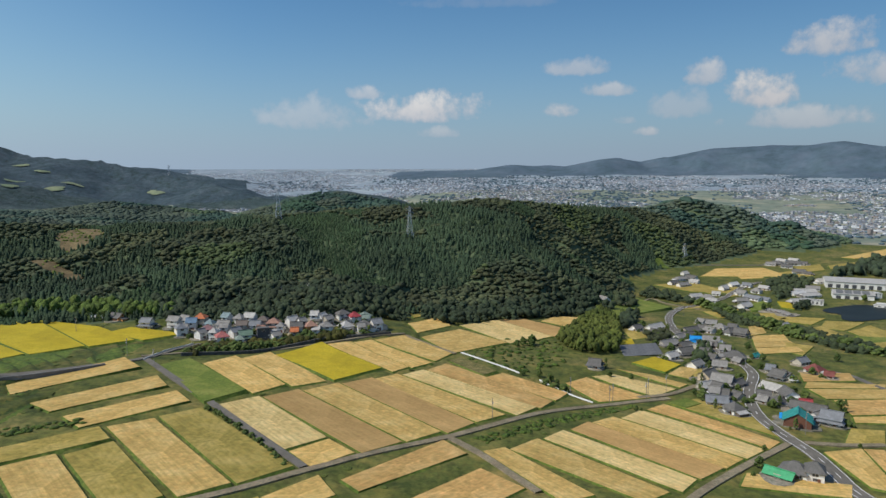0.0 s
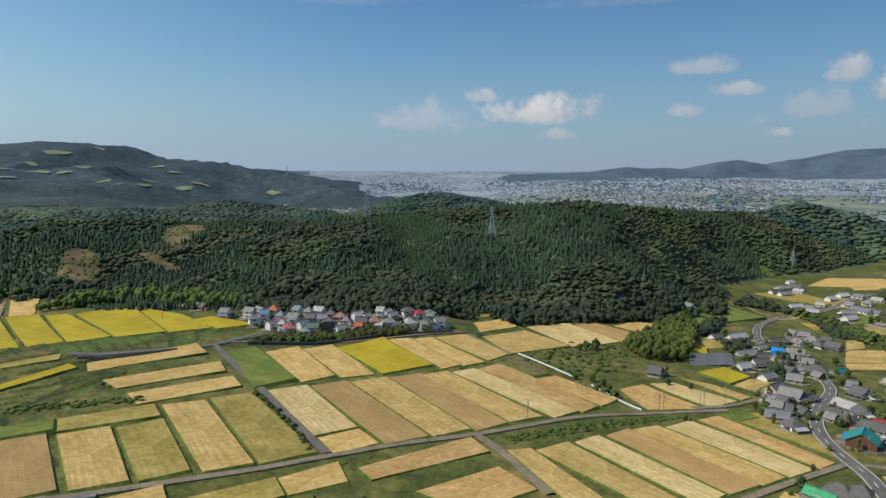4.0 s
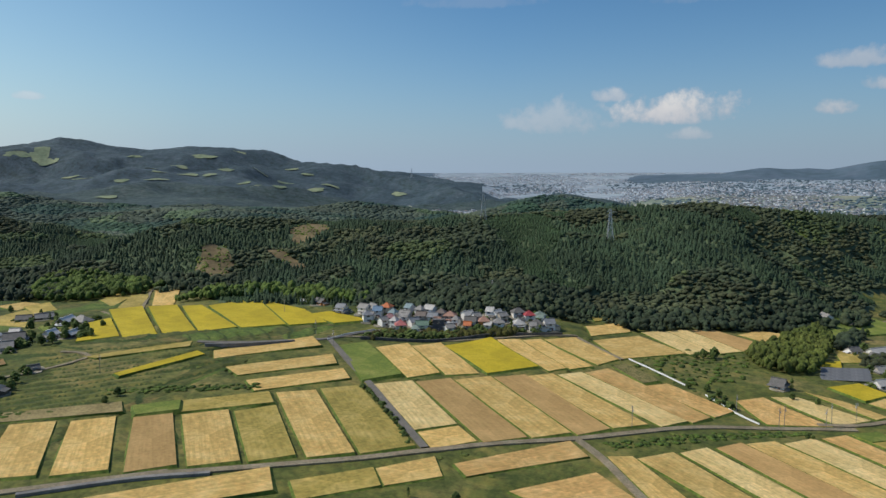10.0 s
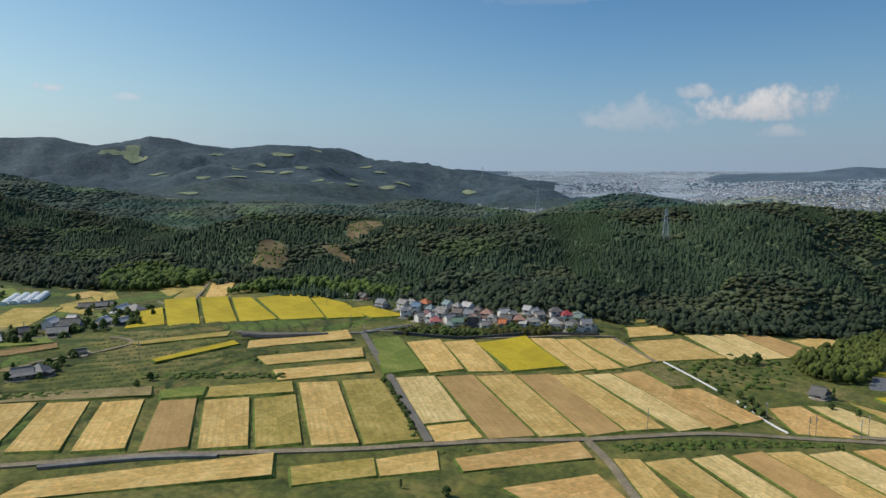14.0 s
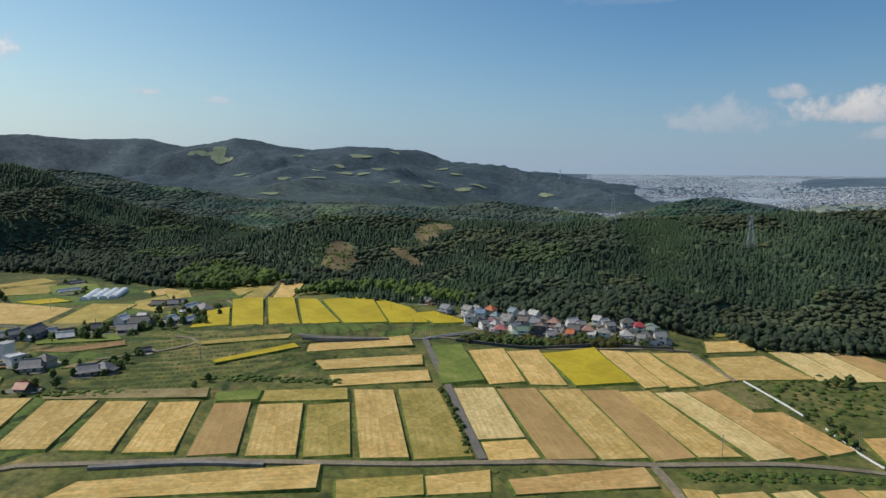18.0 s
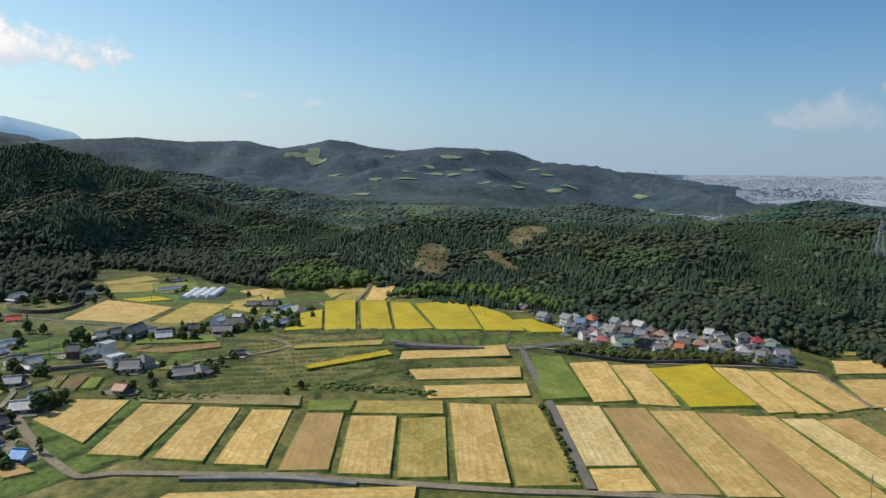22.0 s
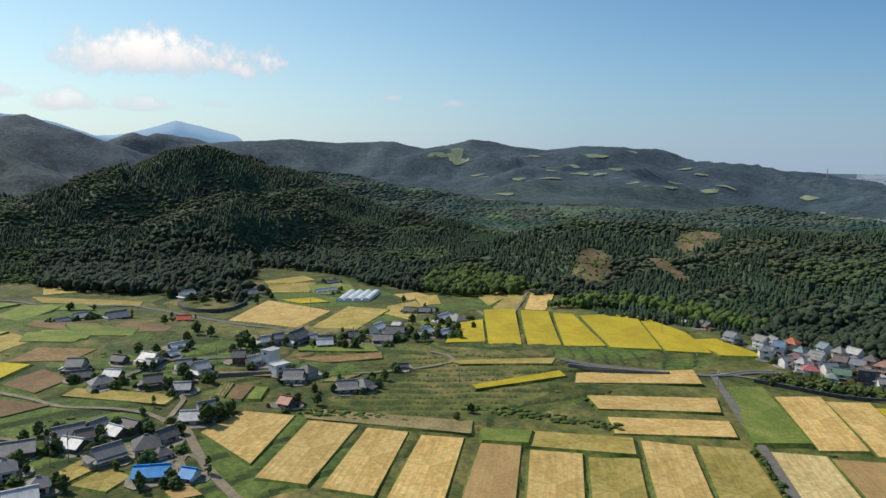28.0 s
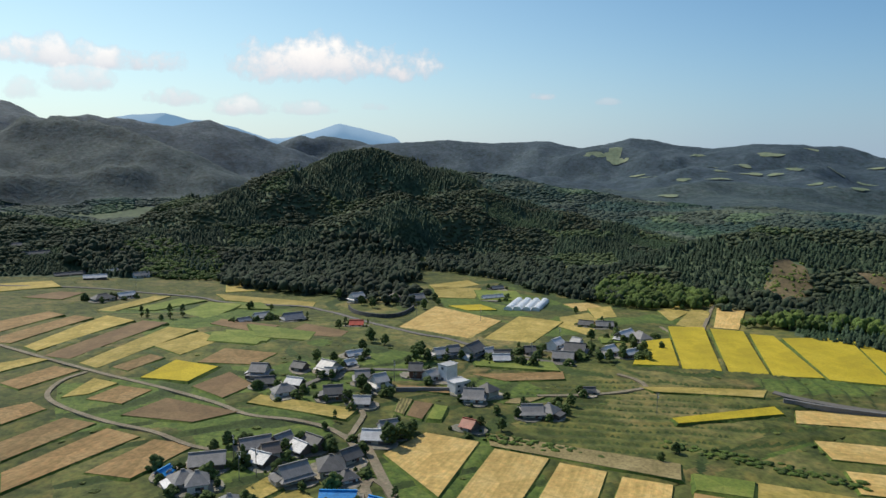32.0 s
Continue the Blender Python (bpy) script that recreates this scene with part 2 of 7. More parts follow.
M = dict(
    grass=surface("meadow_grass", (0.056, 0.075, 0.014), (0.106, 0.118, 0.026), (0.195, 0.166, 0.057), 0.022, 0.35, grain=0.5, bump=0.7, patch=0.45),
    bank=surface("bank_grass", (0.050, 0.086, 0.012), (0.084, 0.130, 0.019), (0.126, 0.164, 0.032), 0.06, 0.5, grain=0.5, bump=0.7, patch=0.35),
    # a darker green than meadow_grass, laid over the western ground
    darkgrass=surface("dark_meadow", (0.039, 0.055, 0.009), (0.075, 0.088, 0.017), (0.144, 0.125, 0.040), 0.026, 0.35, grain=0.5, bump=0.7, patch=0.5),
    riser=surface("tall_bank_weeds", (0.026, 0.046, 0.009), (0.044, 0.070, 0.014), (0.070, 0.098, 0.022), 0.08, 0.6, grain=0.55, bump=0.9),
    floor=surface("forest_floor", (0.060, 0.088, 0.044), (0.078, 0.108, 0.054), (0.094, 0.124, 0.060), 0.02, 0.1, grain=0.5),
    straw=surface("cut_rice_straw", (0.405, 0.265, 0.081), (0.512, 0.347, 0.117), (0.587, 0.417, 0.167), 0.07, 0.5, vary=0.12, rows=0.28, row_gain=0.15, grain=0.26, patch=0.17),
    pale=surface("bleached_straw", (0.480, 0.345, 0.135), (0.576, 0.427, 0.181), (0.640, 0.494, 0.232), 0.06, 0.5, vary=0.07, rows=0.28, row_gain=0.17, grain=0.26, patch=0.13),
    stubble=surface("stubble", (0.384, 0.229, 0.078), (0.475, 0.301, 0.108), (0.544, 0.362, 0.151), 0.06, 0.5, vary=0.10, rows=0.28, row_gain=0.16, grain=0.24, patch=0.17),
    brown=surface("tilled_soil", (0.347, 0.213, 0.078), (0.403, 0.255, 0.098), (0.470, 0.302, 0.122), 0.04, 0.6, vary=0.12, rows=0.5, row_gain=0.05, grain=0.2, patch=0.06),
    olive=surface("half_green_straw", (0.235, 0.185, 0.040), (0.336, 0.260, 0.065), (0.437, 0.329, 0.105), 0.06, 0.5, vary=0.14, rows=0.28, row_gain=0.08, grain=0.28, patch=0.15),
    # darker than tilled_soil, for paddies on the western side
    darksoil=surface("dark_soil", (0.13, 0.082, 0.040), (0.17, 0.110, 0.052), (0.215, 0.142, 0.068), 0.04, 0.6, vary=0.12, rows=0.3, row_gain=0.05, grain=0.25, patch=0.1),
    yard=surface("house_yard", (0.17, 0.155, 0.125), (0.24, 0.22, 0.18), (0.31, 0.285, 0.24), 0.1, 0.8, vary=0.25, grain=0.4, patch=0.3),
    gold=surface("ripe_rice", (0.33, 0.25, 0.012), (0.42, 0.325, 0.014), (0.49, 0.375, 0.025), 0.03, 0.9, vary=0.06, grain=0.3, patch=0.08),
    green=surface("green_crop", (0.10, 0.14, 0.022), (0.14, 0.18, 0.030), (0.22, 0.235, 0.055), 0.05, 0.7, vary=0.16, grain=0.35, patch=0.15),
    garden=surface("vegetable_beds", (0.10, 0.11, 0.03), (0.17, 0.15, 0.05), (0.28, 0.22, 0.09), 0.2, 0.9, rows=0.6, row_gain=0.5),
    drygrass=surface("dry_grass", (0.16, 0.135, 0.05), (0.24, 0.19, 0.08), (0.31, 0.25, 0.11), 0.08, 0.8, grain=0.5),
    asphalt=surface("asphalt", (0.115, 0.106, 0.090), (0.150, 0.138, 0.118), (0.185, 0.170, 0.146), 0.2, 3.0, grain=0.25),
    track=surface("farm_track", (0.17, 0.14, 0.09), (0.225, 0.19, 0.125), (0.28, 0.24, 0.16), 0.1, 1.2, grain=0.35, patch=0.2),
    concrete=surface("concrete", (0.14, 0.135, 0.13), (0.19, 0.185, 0.175), (0.25, 0.24, 0.225), 0.15, 1.5, grain=0.3),
    stonework=surface("dark_stonework", (0.05, 0.05, 0.05), (0.08, 0.08, 0.078), (0.12, 0.118, 0.112), 0.4, 1.5, grain=0.4),
    paint=surface("road_paint", (0.62, 0.62, 0.60), (0.72, 0.72, 0.70), (0.78, 0.78, 0.76), 1.0, 6.0, grain=0.15),
    steel=surface("galvanised_steel", (0.42, 0.44, 0.45), (0.52, 0.54, 0.55), (0.60, 0.62, 0.63), 0.5, 4.0, rough=0.45, metal=0.4, grain=0.1),
    film=surface("greenhouse_film", (0.60, 0.62, 0.62), (0.70, 0.72, 0.72), (0.78, 0.80, 0.80), 0.6, 3.0, rough=0.3, grain=0.08, rows=0.7, row_gain=0.12),
    bark=surface("bark", (0.06, 0.045, 0.03), (0.09, 0.07, 0.05), (0.13, 0.10, 0.07), 0.8, 5.0),
    glass=surface("window_glass", (0.025, 0.03, 0.035), (0.04, 0.045, 0.05), (0.06, 0.065, 0.07), 0.6, 2.0, rough=0.08, spec=0.6, bump=0.0, grain=0.05),
    frame=surface("window_frame", (0.35, 0.35, 0.34), (0.45, 0.45, 0.44), (0.5, 0.5, 0.49), 1.0, 5.0, rough=0.5, grain=0.1),
    panel=surface("solar_cells", (0.10, 0.105, 0.11), (0.14, 0.145, 0.15), (0.19, 0.19, 0.19), 0.5, 2.0, rough=0.5, rows=1.0, row_gain=0.2, grain=0.05, spec=0.6),
    water=surface("pond_water", (0.012, 0.018, 0.02), (0.02, 0.028, 0.03), (0.03, 0.04, 0.04), 0.02, 0.3, rough=0.45, bump=0.05, spec=0.03, grain=0.1),
    # leaves carry blue haze in their colour, more in the further kinds
    forest=surface("forest_leaves", (0.047, 0.065, 0.036), (0.061, 0.081, 0.044), (0.080, 0.099, 0.051), 0.012, 0.7, tint="tint", grain=0.34, bump=0.5, deep=0.8),
    middle=surface("hazy_middle_leaves", (0.060, 0.090, 0.072), (0.074, 0.106, 0.082), (0.090, 0.122, 0.090), 0.006, 0.3, tint="tint", grain=0.3, bump=0.5, deep=1.4),
    faraway=surface("hazy_far_leaves", (0.062, 0.098, 0.122), (0.074, 0.114, 0.138), (0.088, 0.128, 0.150), 0.003, 0.12, tint="tint", grain=0.2, bump=0.3, deep=1.5),
    # canopy sheets are tinted blue as well, haze painted in
    hazy_canopy=surface("hazy_canopy", (0.027, 0.049, 0.052), (0.039, 0.065, 0.067), (0.056, 0.083, 0.078), 0.008, 0.09, grain=0.6, bump=1.0, deep=4.0, patch=0.4),
    hazewood=surface("hazy_far_canopy", (0.027, 0.050, 0.064), (0.038, 0.065, 0.081), (0.055, 0.084, 0.097), 0.006, 0.07, grain=0.5, bump=0.8, deep=5.0, patch=0.35),
    # blue of the far range is haze painted into its colour
    range=surface("hazy_range", (0.062, 0.098, 0.132), (0.076, 0.116, 0.152), (0.092, 0.134, 0.168), 0.002, 0.02, grain=0.2, bump=0.0, patch=0.2),
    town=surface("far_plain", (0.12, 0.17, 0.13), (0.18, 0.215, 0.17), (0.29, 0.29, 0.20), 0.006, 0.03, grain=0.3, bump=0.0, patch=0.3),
    # copy of the plain, paled to blue-grey for the haze far off
    haze=surface("hazy_plain", (0.20, 0.255, 0.30), (0.245, 0.30, 0.345), (0.30, 0.355, 0.39), 0.004, 0.02, grain=0.3, bump=0.0, patch=0.2),
    peaks=surface("hazy_glow_peaks", (0.10, 0.13, 0.16), (0.11, 0.14, 0.17), (0.12, 0.15, 0.18), 0.002, 0.02, grain=0.08, bump=0.0),
    # browner and darker than the straw kinds, for the western paddies
    darkstraw=surface("dark_stubble", (0.185, 0.116, 0.043), (0.245, 0.156, 0.062), (0.300, 0.200, 0.088), 0.06, 0.5, vary=0.16, rows=0.28, row_gain=0.12, grain=0.3, patch=0.2),
    # building colour greyed towards blue to stand in for haze
    block=surface("hazy_buildings", (0.27, 0.29, 0.31), (0.36, 0.37, 0.39), (0.45, 0.46, 0.47), 0.01, 0.2, tint="tint", grain=0.1, bump=0.0),
    leaf=surface("garden_leaves", (0.045, 0.070, 0.020), (0.070, 0.100, 0.026), (0.110, 0.138, 0.040), 0.25, 1.2, vary=0.35, grain=0.45),
    bamboo=surface("bamboo_leaves", (0.065, 0.095, 0.022), (0.10, 0.135, 0.03), (0.15, 0.18, 0.045), 0.03, 0.7, tint="tint", grain=0.6, bump=1.0, deep=1.2),
    cloth=surface("white_plastic_sheet", (0.66, 0.66, 0.66), (0.74, 0.74, 0.74), (0.8, 0.8, 0.8), 0.5, 2.0, grain=0.1),
)
# emission paints the pale blue haze over the far peaks
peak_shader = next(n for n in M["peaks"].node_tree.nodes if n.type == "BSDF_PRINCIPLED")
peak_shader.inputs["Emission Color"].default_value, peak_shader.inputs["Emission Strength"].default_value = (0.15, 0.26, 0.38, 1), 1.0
ROOFS = dict(grey=(0.25, 0.24, 0.225), dark=(0.135, 0.13, 0.122), light=(0.42, 0.405, 0.38), whitem=(0.57, 0.56, 0.54), brownt=(0.17, 0.14, 0.12), blue=(0.02, 0.26, 0.62),
             bluem=(0.13, 0.20, 0.28), bluegrey=(0.20, 0.21, 0.225), red=(0.55, 0.10, 0.055), redd=(0.33, 0.06, 0.065), redp=(0.40, 0.14, 0.13), pink=(0.27, 0.15, 0.15),
             salmon=(0.34, 0.20, 0.15), orange=(0.48, 0.16, 0.07), rust=(0.33, 0.10, 0.055), redbrown=(0.20, 0.07, 0.06), tealr=(0.04, 0.26, 0.24), tealg=(0.19, 0.25, 0.26),
             greenr=(0.14, 0.21, 0.16), greeng=(0.22, 0.27, 0.23), greent=(0.07, 0.34, 0.16))
WALLS = dict(plaster=(0.46, 0.42, 0.35), white=(0.70, 0.69, 0.66), plank=(0.12, 0.10, 0.085), brownw=(0.16, 0.075, 0.05), orangew=(0.52, 0.24, 0.09), beige=(0.52, 0.43, 0.31), dark=(0.07, 0.075, 0.085))
METAL = ("whitem", "blue", "bluem", "red", "rust", "greent", "light")
for key, c in ROOFS.items():
    M["roof_" + key] = roof_of("roof_" + key, c, key in METAL, 0.45 if key in METAL else 0.6)
for key, c in WALLS.items():
    M["wall_" + key] = wall_of("wall_" + key, c)

# ---- the lie of the land ----
def sm(e0, e1, v):
    k = np.clip((v - e0) / (e1 - e0), 0, 1)
    return k * k * (3 - 2 * k)


def valley(x, y):
    """Floor of the valley: it falls to the east and rises gently to the west village."""
    u = np.clip(x, -640, 420) / 300
    v = (np.clip(y, -150, 900) - 250) / 300
    z = -0.3 - 15.9 * u - 2.7 * v + 3.7 * u * u - 4.8 * u * v - 2.9 * v * v + 5.7 * u ** 3 - 6.2 * u * u * v
    z = np.clip(z, -34 + 38 * sm(50, -380, x), 19)
    for cx, cy, rx, ry, dz in BUMPS:
        z = z + dz * np.exp(-((x - cx) / rx) ** 2 - ((y - cy) / ry) ** 2)
    return z


BUMPS = ((-275, 350, 75, 48, 5.0), (80, 388, 45, 40, -4.0), (-150, 505, 75, 28, 5.5), (-75, 525, 55, 28, 5.5),
         (-400, 205, 80, 60, 4.0), (-110, 445, 50, 30, -3.0))


def lattice(ix, iy, seed):
    h = np.sin(ix * 127.1 + iy * 311.7 + seed * 74.7) * 43758.5453
    return h - np.floor(h)


def rough(x, y, size, seed=0, octaves=4):
    """Smooth noise, -1 to 1, with features of that size in metres."""
    total, gain, norm = 0.0, 1.0, 0.0
    for k in range(octaves):
        u, v = x / size * 2 ** k, y / size * 2 ** k
        iu, iv = np.floor(u), np.floor(v)
        fu, fv = u - iu, v - iv
        fu, fv = fu * fu * (3 - 2 * fu), fv * fv * (3 - 2 * fv)
        s = seed + k * 13
        c = (lattice(iu, iv, s) * (1 - fu) + lattice(iu + 1, iv, s) * fu) * (1 - fv) + (lattice(iu, iv + 1, s) * (1 - fu) + lattice(iu + 1, iv + 1, s) * fu) * fv
        total, norm, gain = total + gain * (2 * c - 1), norm + gain, gain * 0.5
    return total / norm


ridges = []


def ridge(*crest, rough_by=0.3):
    """A hill along a crest of (x, y, height, half-width)."""
    ridges.append((np.array(crest, float), rough_by))


# wooded hill behind the hamlet
ridge((-556, 622, 40, 115), (-530, 652, 52, 135), (-503, 692, 60, 160), (-450, 755, 59, 210), (-380, 790, 53, 280), (-297, 823, 52, 330), (-240, 845, 52, 330), (-197, 857, 60, 330), (-83, 911, 66, 340), (12, 945, 71, 265), (69, 998, 73, 205), (151, 1069, 64, 170), (246, 1154, 51, 160), (355, 1282, 44, 195), (430, 1345, 48, 205), (476, 1380, 60, 210), (520, 1385, 50, 200), (577, 1395, 36, 175), (683, 1380, -3, 100), (763, 1360, -44, 40))
# steep wooded hill west of the village
ridge((-1012, 141, 28, 180), (-1082, 228, 60, 240), (-1128, 305, 98, 290), (-1142, 372, 124, 310), (-1139, 447, 148, 310), (-1125, 497, 157, 300), (-1080, 585, 121, 270), (-1040, 639, 93, 260), (-979, 700, 69, 250), (-913, 741, 48, 240), (-794, 773, 21, 200), (-680, 746, 10, 150))
# near spur in the west
ridge((-1065, -98, 75, 220), (-1073, -29, 62, 220), (-1066, 33, 55, 210), (-1045, 99, 43, 180), (-1012, 138, 26, 120))
# west mountain with a crag
ridge((-2982, -398, 389, 1500), (-3008, -158, 377, 1500), (-3014, -56, 331, 1500), (-3016, 71, 328, 1400), (-3062, 207, 328, 1400), (-3075, 413, 302, 1300), (-3072, 511, 319, 1300), (-3067, 570, 327, 1200), (-3068, 598, 284, 1100), (-3092, 729, 237, 1000), (-3114, 855, 210, 900))
# crag
ridge((-3033, 429, 296, 330), (-3035, 483, 311, 330), (-3040, 517, 324, 300), (-3043, 566, 333, 260), (-3045, 582, 320, 200))
# west shoulder
ridge((-2513, -68, 286, 700), (-2466, 68, 286, 700), (-2412, 189, 259, 650), (-2304, 289, 210, 600))
# twin peaks
ridge((-3790, 1002, 250, 900), (-3756, 1129, 304, 900), (-3765, 1270, 318, 900), (-3716, 1412, 292, 900), (-3695, 1602, 258, 800))
# golf mountain
ridge((-3542, 1521, 269, 1300), (-3384, 1857, 292, 1400), (-3267, 2062, 268, 1400), (-3059, 2283, 275, 1500), (-2952, 2391, 242, 1500), (-2857, 2507, 266, 1500), (-2788, 2585, 290, 1500), (-2633, 2705, 257, 1500), (-2472, 2790, 229, 1500), (-2289, 2881, 247, 1500), (-2107, 2959, 239, 1500), (-1916, 3030, 223, 950), (-1744, 3019, 171, 650), (-1468, 2999, 157, 420), (-1157, 2921, 100, 290), (-887, 2808, 60, 260), (-874, 2646, 62, 300), (-611, 2517, 8, 220))
# hill in the gap
ridge((-451, 1835, 18, 300), (-373, 1905, 44, 350), (-285, 1970, 62, 380), (-179, 1987, 44, 350), (-83, 1975, 12, 300))
# dark ridge before the golf mountain
ridge((-1763, 847, 124, 500), (-1706, 965, 123, 500), (-1588, 1069, 107, 480), (-1463, 1162, 63, 450), (-1313, 1189, 19, 380), (-1166, 1203, -10, 300))
# middle ridge
ridge((-889, 1411, 13, 350), (-850, 1554, 29, 380), (-772, 1654, 41, 400), (-665, 1704, 26, 400), (-511, 1710, 6, 350))
# far range over the plain
ridge((158, 4297, 97, 500), (405, 4381, 135, 500), (763, 4435, 131, 500), (1076, 4421, 183, 550), (1241, 4378, 140, 550), (1444, 4367, 192, 600), (1626, 4303, 234, 600), (1885, 4196, 244, 600), (2174, 3997, 269, 600), (2377, 3821, 241, 600), (2586, 3560, 246, 600))
# blue peaks on the horizon
ridge((-4813, -125, 438, 480), (-4812, 232, 446, 480), (-4786, 584, 501, 480), (-4765, 747, 464, 480), (-4731, 949, 443, 480), (-4696, 1120, 403, 480), (-4672, 1298, 359, 480), (-4636, 1460, 383, 480), (-4572, 1655, 453, 480), (-4521, 1796, 416, 480), (-4441, 1988, 357, 480))


def plain(x, y):
    """Valley floor near by; far off the land rises slowly to the horizon."""
    z = valley(x, y)
    d = np.hypot(x - 20, y - 20)
    heading = np.degrees(np.arctan2(x - 20, y - 20))
    east = sm(-40, -22, heading)
    start = 1500 + 1500 * sm(4, -9, heading)
    far = -20 + 128 * np.clip((d - start) / (4900 - start), 0, 1) ** 1.15
    return z * (1 - sm(900, 1600, d) * east) + far * sm(900, 1600, d) * east


def land(x, y):
    """Height of the ground and how far up a hill it is (0 foot or flat, 1 crest)."""
    x, y = np.atleast_1d(np.asarray(x, float)), np.atleast_1d(np.asarray(y, float))
    base = plain(x, y)
    d, heading = np.hypot(x - 20, y - 20), np.degrees(np.arctan2(x - 20, y - 20))
    west = sm(1150, 1700, d) * sm(-20, -30, heading)
    base = base + west * (12 + 34 * rough(x, y, 420, 17, 2))
    z, up = base.copy(), np.where((west > 0.02) | ((d > 1150) & (heading < -20)), 0.06, 0.0)
    for crest, rough_by in ridges:
        a, b = crest[:-1], crest[1:]
        wobble = rough(x, y, 0.45 * float(crest[:, 3].mean()), 3, 3) * 0.22
        far_off = float(np.hypot(crest[:, 0], crest[:, 1]).mean()) > 1600
        best, hz, top = np.full(x.shape, 2.0), np.zeros_like(x), np.full(x.shape, -1.0)
        for p, q in zip(a, b):
            ux, uy = q[0] - p[0], q[1] - p[1]
            k = np.clip(((x - p[0]) * ux + (y - p[1]) * uy) / (ux * ux + uy * uy), 0, 1)
            d = np.hypot(x - p[0] - k * ux, y - p[1] - k * uy)
            w = p[3] + k * (q[3] - p[3])
            high = p[2] + k * (q[2] - p[2])
            e = d / w
            e = np.clip(e + wobble * sm(0.0, 0.5, e), 0, 1)
            rank = np.maximum(high - base, 0) * ((1 - e) ** 1.7 if far_off else 0.5 * (1 - e) + 0.25 * (1 + np.cos(np.pi * e)))
            closer = rank > top
            best, hz, top = np.where(closer, e, best), np.where(closer, high, hz), np.where(closer, rank, top)
        near, s = best < 1, np.minimum(best, 1)
        shape = (1 - s) ** 1.7 if far_off else 0.5 * (1 - s) + 0.25 * (1 + np.cos(np.pi * s))
        rise = np.maximum(hz - base, 0) * shape
        gully = rough(x, y, 0.42 * float(crest[:, 3].mean()), 7, 4) * rough_by * np.maximum(hz - base, 0) * 4 * s * (1 - s)
        if far_off:
            spur = 0.28 - np.abs(rough(x, y, 620, 43, 3)) * 1.3 + 0.10 * (0.2 - np.abs(rough(x, y, 210, 47, 3)))
            gully = gully + spur * 0.40 * np.maximum(hz - base, 0) * 4 * s * (1 - s)
        h = np.where(near, base + np.maximum(rise + gully, 0), base)
        up = np.where(h > z, shape, up)
        z = np.maximum(z, h)
    return z, up


STEP, X0, Y0 = 4.0, -1100.0, -60.0
raster_x, raster_y = np.meshgrid(X0 + STEP * np.arange(461), Y0 + STEP * np.arange(281), indexing="ij")
RASTER = land(raster_x.ravel(), raster_y.ravel())[0].reshape(raster_x.shape)


def ground_z(x, y):
    """Height of the ground at one place."""
    u, v = (x - X0) / STEP, (y - Y0) / STEP
    i, j = int(u), int(v)
    if not (0 <= i < 460 and 0 <= j < 280):
        return float(land(x, y)[0][0])
    u, v = u - i, v - j
    return float((RASTER[i, j] * (1 - u) + RASTER[i + 1, j] * u) * (1 - v) + (RASTER[i, j + 1] * (1 - u) + RASTER[i + 1, j + 1] * u) * v)


def mesh_of(name, verts, quads, smooth=True, loops=4):
    me = bpy.data.meshes.new(name)
    verts, quads = np.asarray(verts, np.float32), np.asarray(quads, np.int32)
    me.vertices.add(len(verts))
    me.vertices.foreach_set("co", verts.ravel())
    me.loops.add(quads.size)
    me.loops.foreach_set("vertex_index", quads.ravel())
    me.polygons.add(len(quads))
    me.polygons.foreach_set("loop_start", np.arange(len(quads), dtype=np.int32) * loops)
    me.polygons.foreach_set("loop_total", np.full(len(quads), loops, np.int32))
    me.polygons.foreach_set("use_smooth", np.full(len(quads), smooth))
    me.update(calc_edges=True)
    return me


def grid_quads(rows, cols, wrap=False):
    i, j = np.meshgrid(np.arange(rows - 1), np.arange(cols if wrap else cols - 1), indexing="ij")
    k = (j + 1) % cols
    return np.stack([i * cols + j, i * cols + k, (i + 1) * cols + k, (i + 1) * cols + j], -1).reshape(-1, 4)


def polar_sheet():
    ang = np.radians(np.concatenate([np.arange(-104, 42, 0.33), np.arange(42, 256, 4.0)]))
    rad = np.concatenate([[1.0], 20 * 1.0135 ** np.arange(0, 412)])
    rad = rad[rad < 4960]
    r, t = np.meshgrid(rad, ang, indexing="ij")
    x, y = 20 + r * np.sin(t), 20 + r * np.cos(t)
    z, up = land(x.ravel(), y.ravel())
    return rad, ang, x.ravel(), y.ravel(), z, up


rad, ang, gx, gy, gz, gup = polar_sheet()
# lumpy tree tops on the far slopes
lumpy = sm(1700, 2100, np.hypot(gx - 20, gy - 20)) * (gup > 0.035) * (np.hypot(gx, gy) < 4300)
gz = gz + lumpy * (1.6 * np.random.default_rng(3).uniform(-1, 1, len(gz)) + 4 * rough(gx, gy, 90, 61, 3))
ground = tagged(new("ground", mesh_of("ground", np.stack([gx, gy, gz], 1), grid_quads(len(rad), len(ang), True)[:, ::-1])),
                "grassy valley floor rising into wooded hills", "ground", kind="structure")
for key in ("grass", "floor", "range", "town", "peaks", "hazy_canopy", "hazewood", "darkgrass", "haze"):
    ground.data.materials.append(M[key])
cell = grid_quads(len(rad), len(ang), True)[:, 0]
cell_r, cell_h, cell_up = np.hypot(gx - 20, gy - 20)[cell], np.degrees(np.arctan2(gx - 20, gy - 20))[cell], gup[grid_quads(len(rad), len(ang), True)].max(1)
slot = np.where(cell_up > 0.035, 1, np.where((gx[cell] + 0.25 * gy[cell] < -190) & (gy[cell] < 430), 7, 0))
west_fold = (cell_r > 1150) & (cell_h < -20)
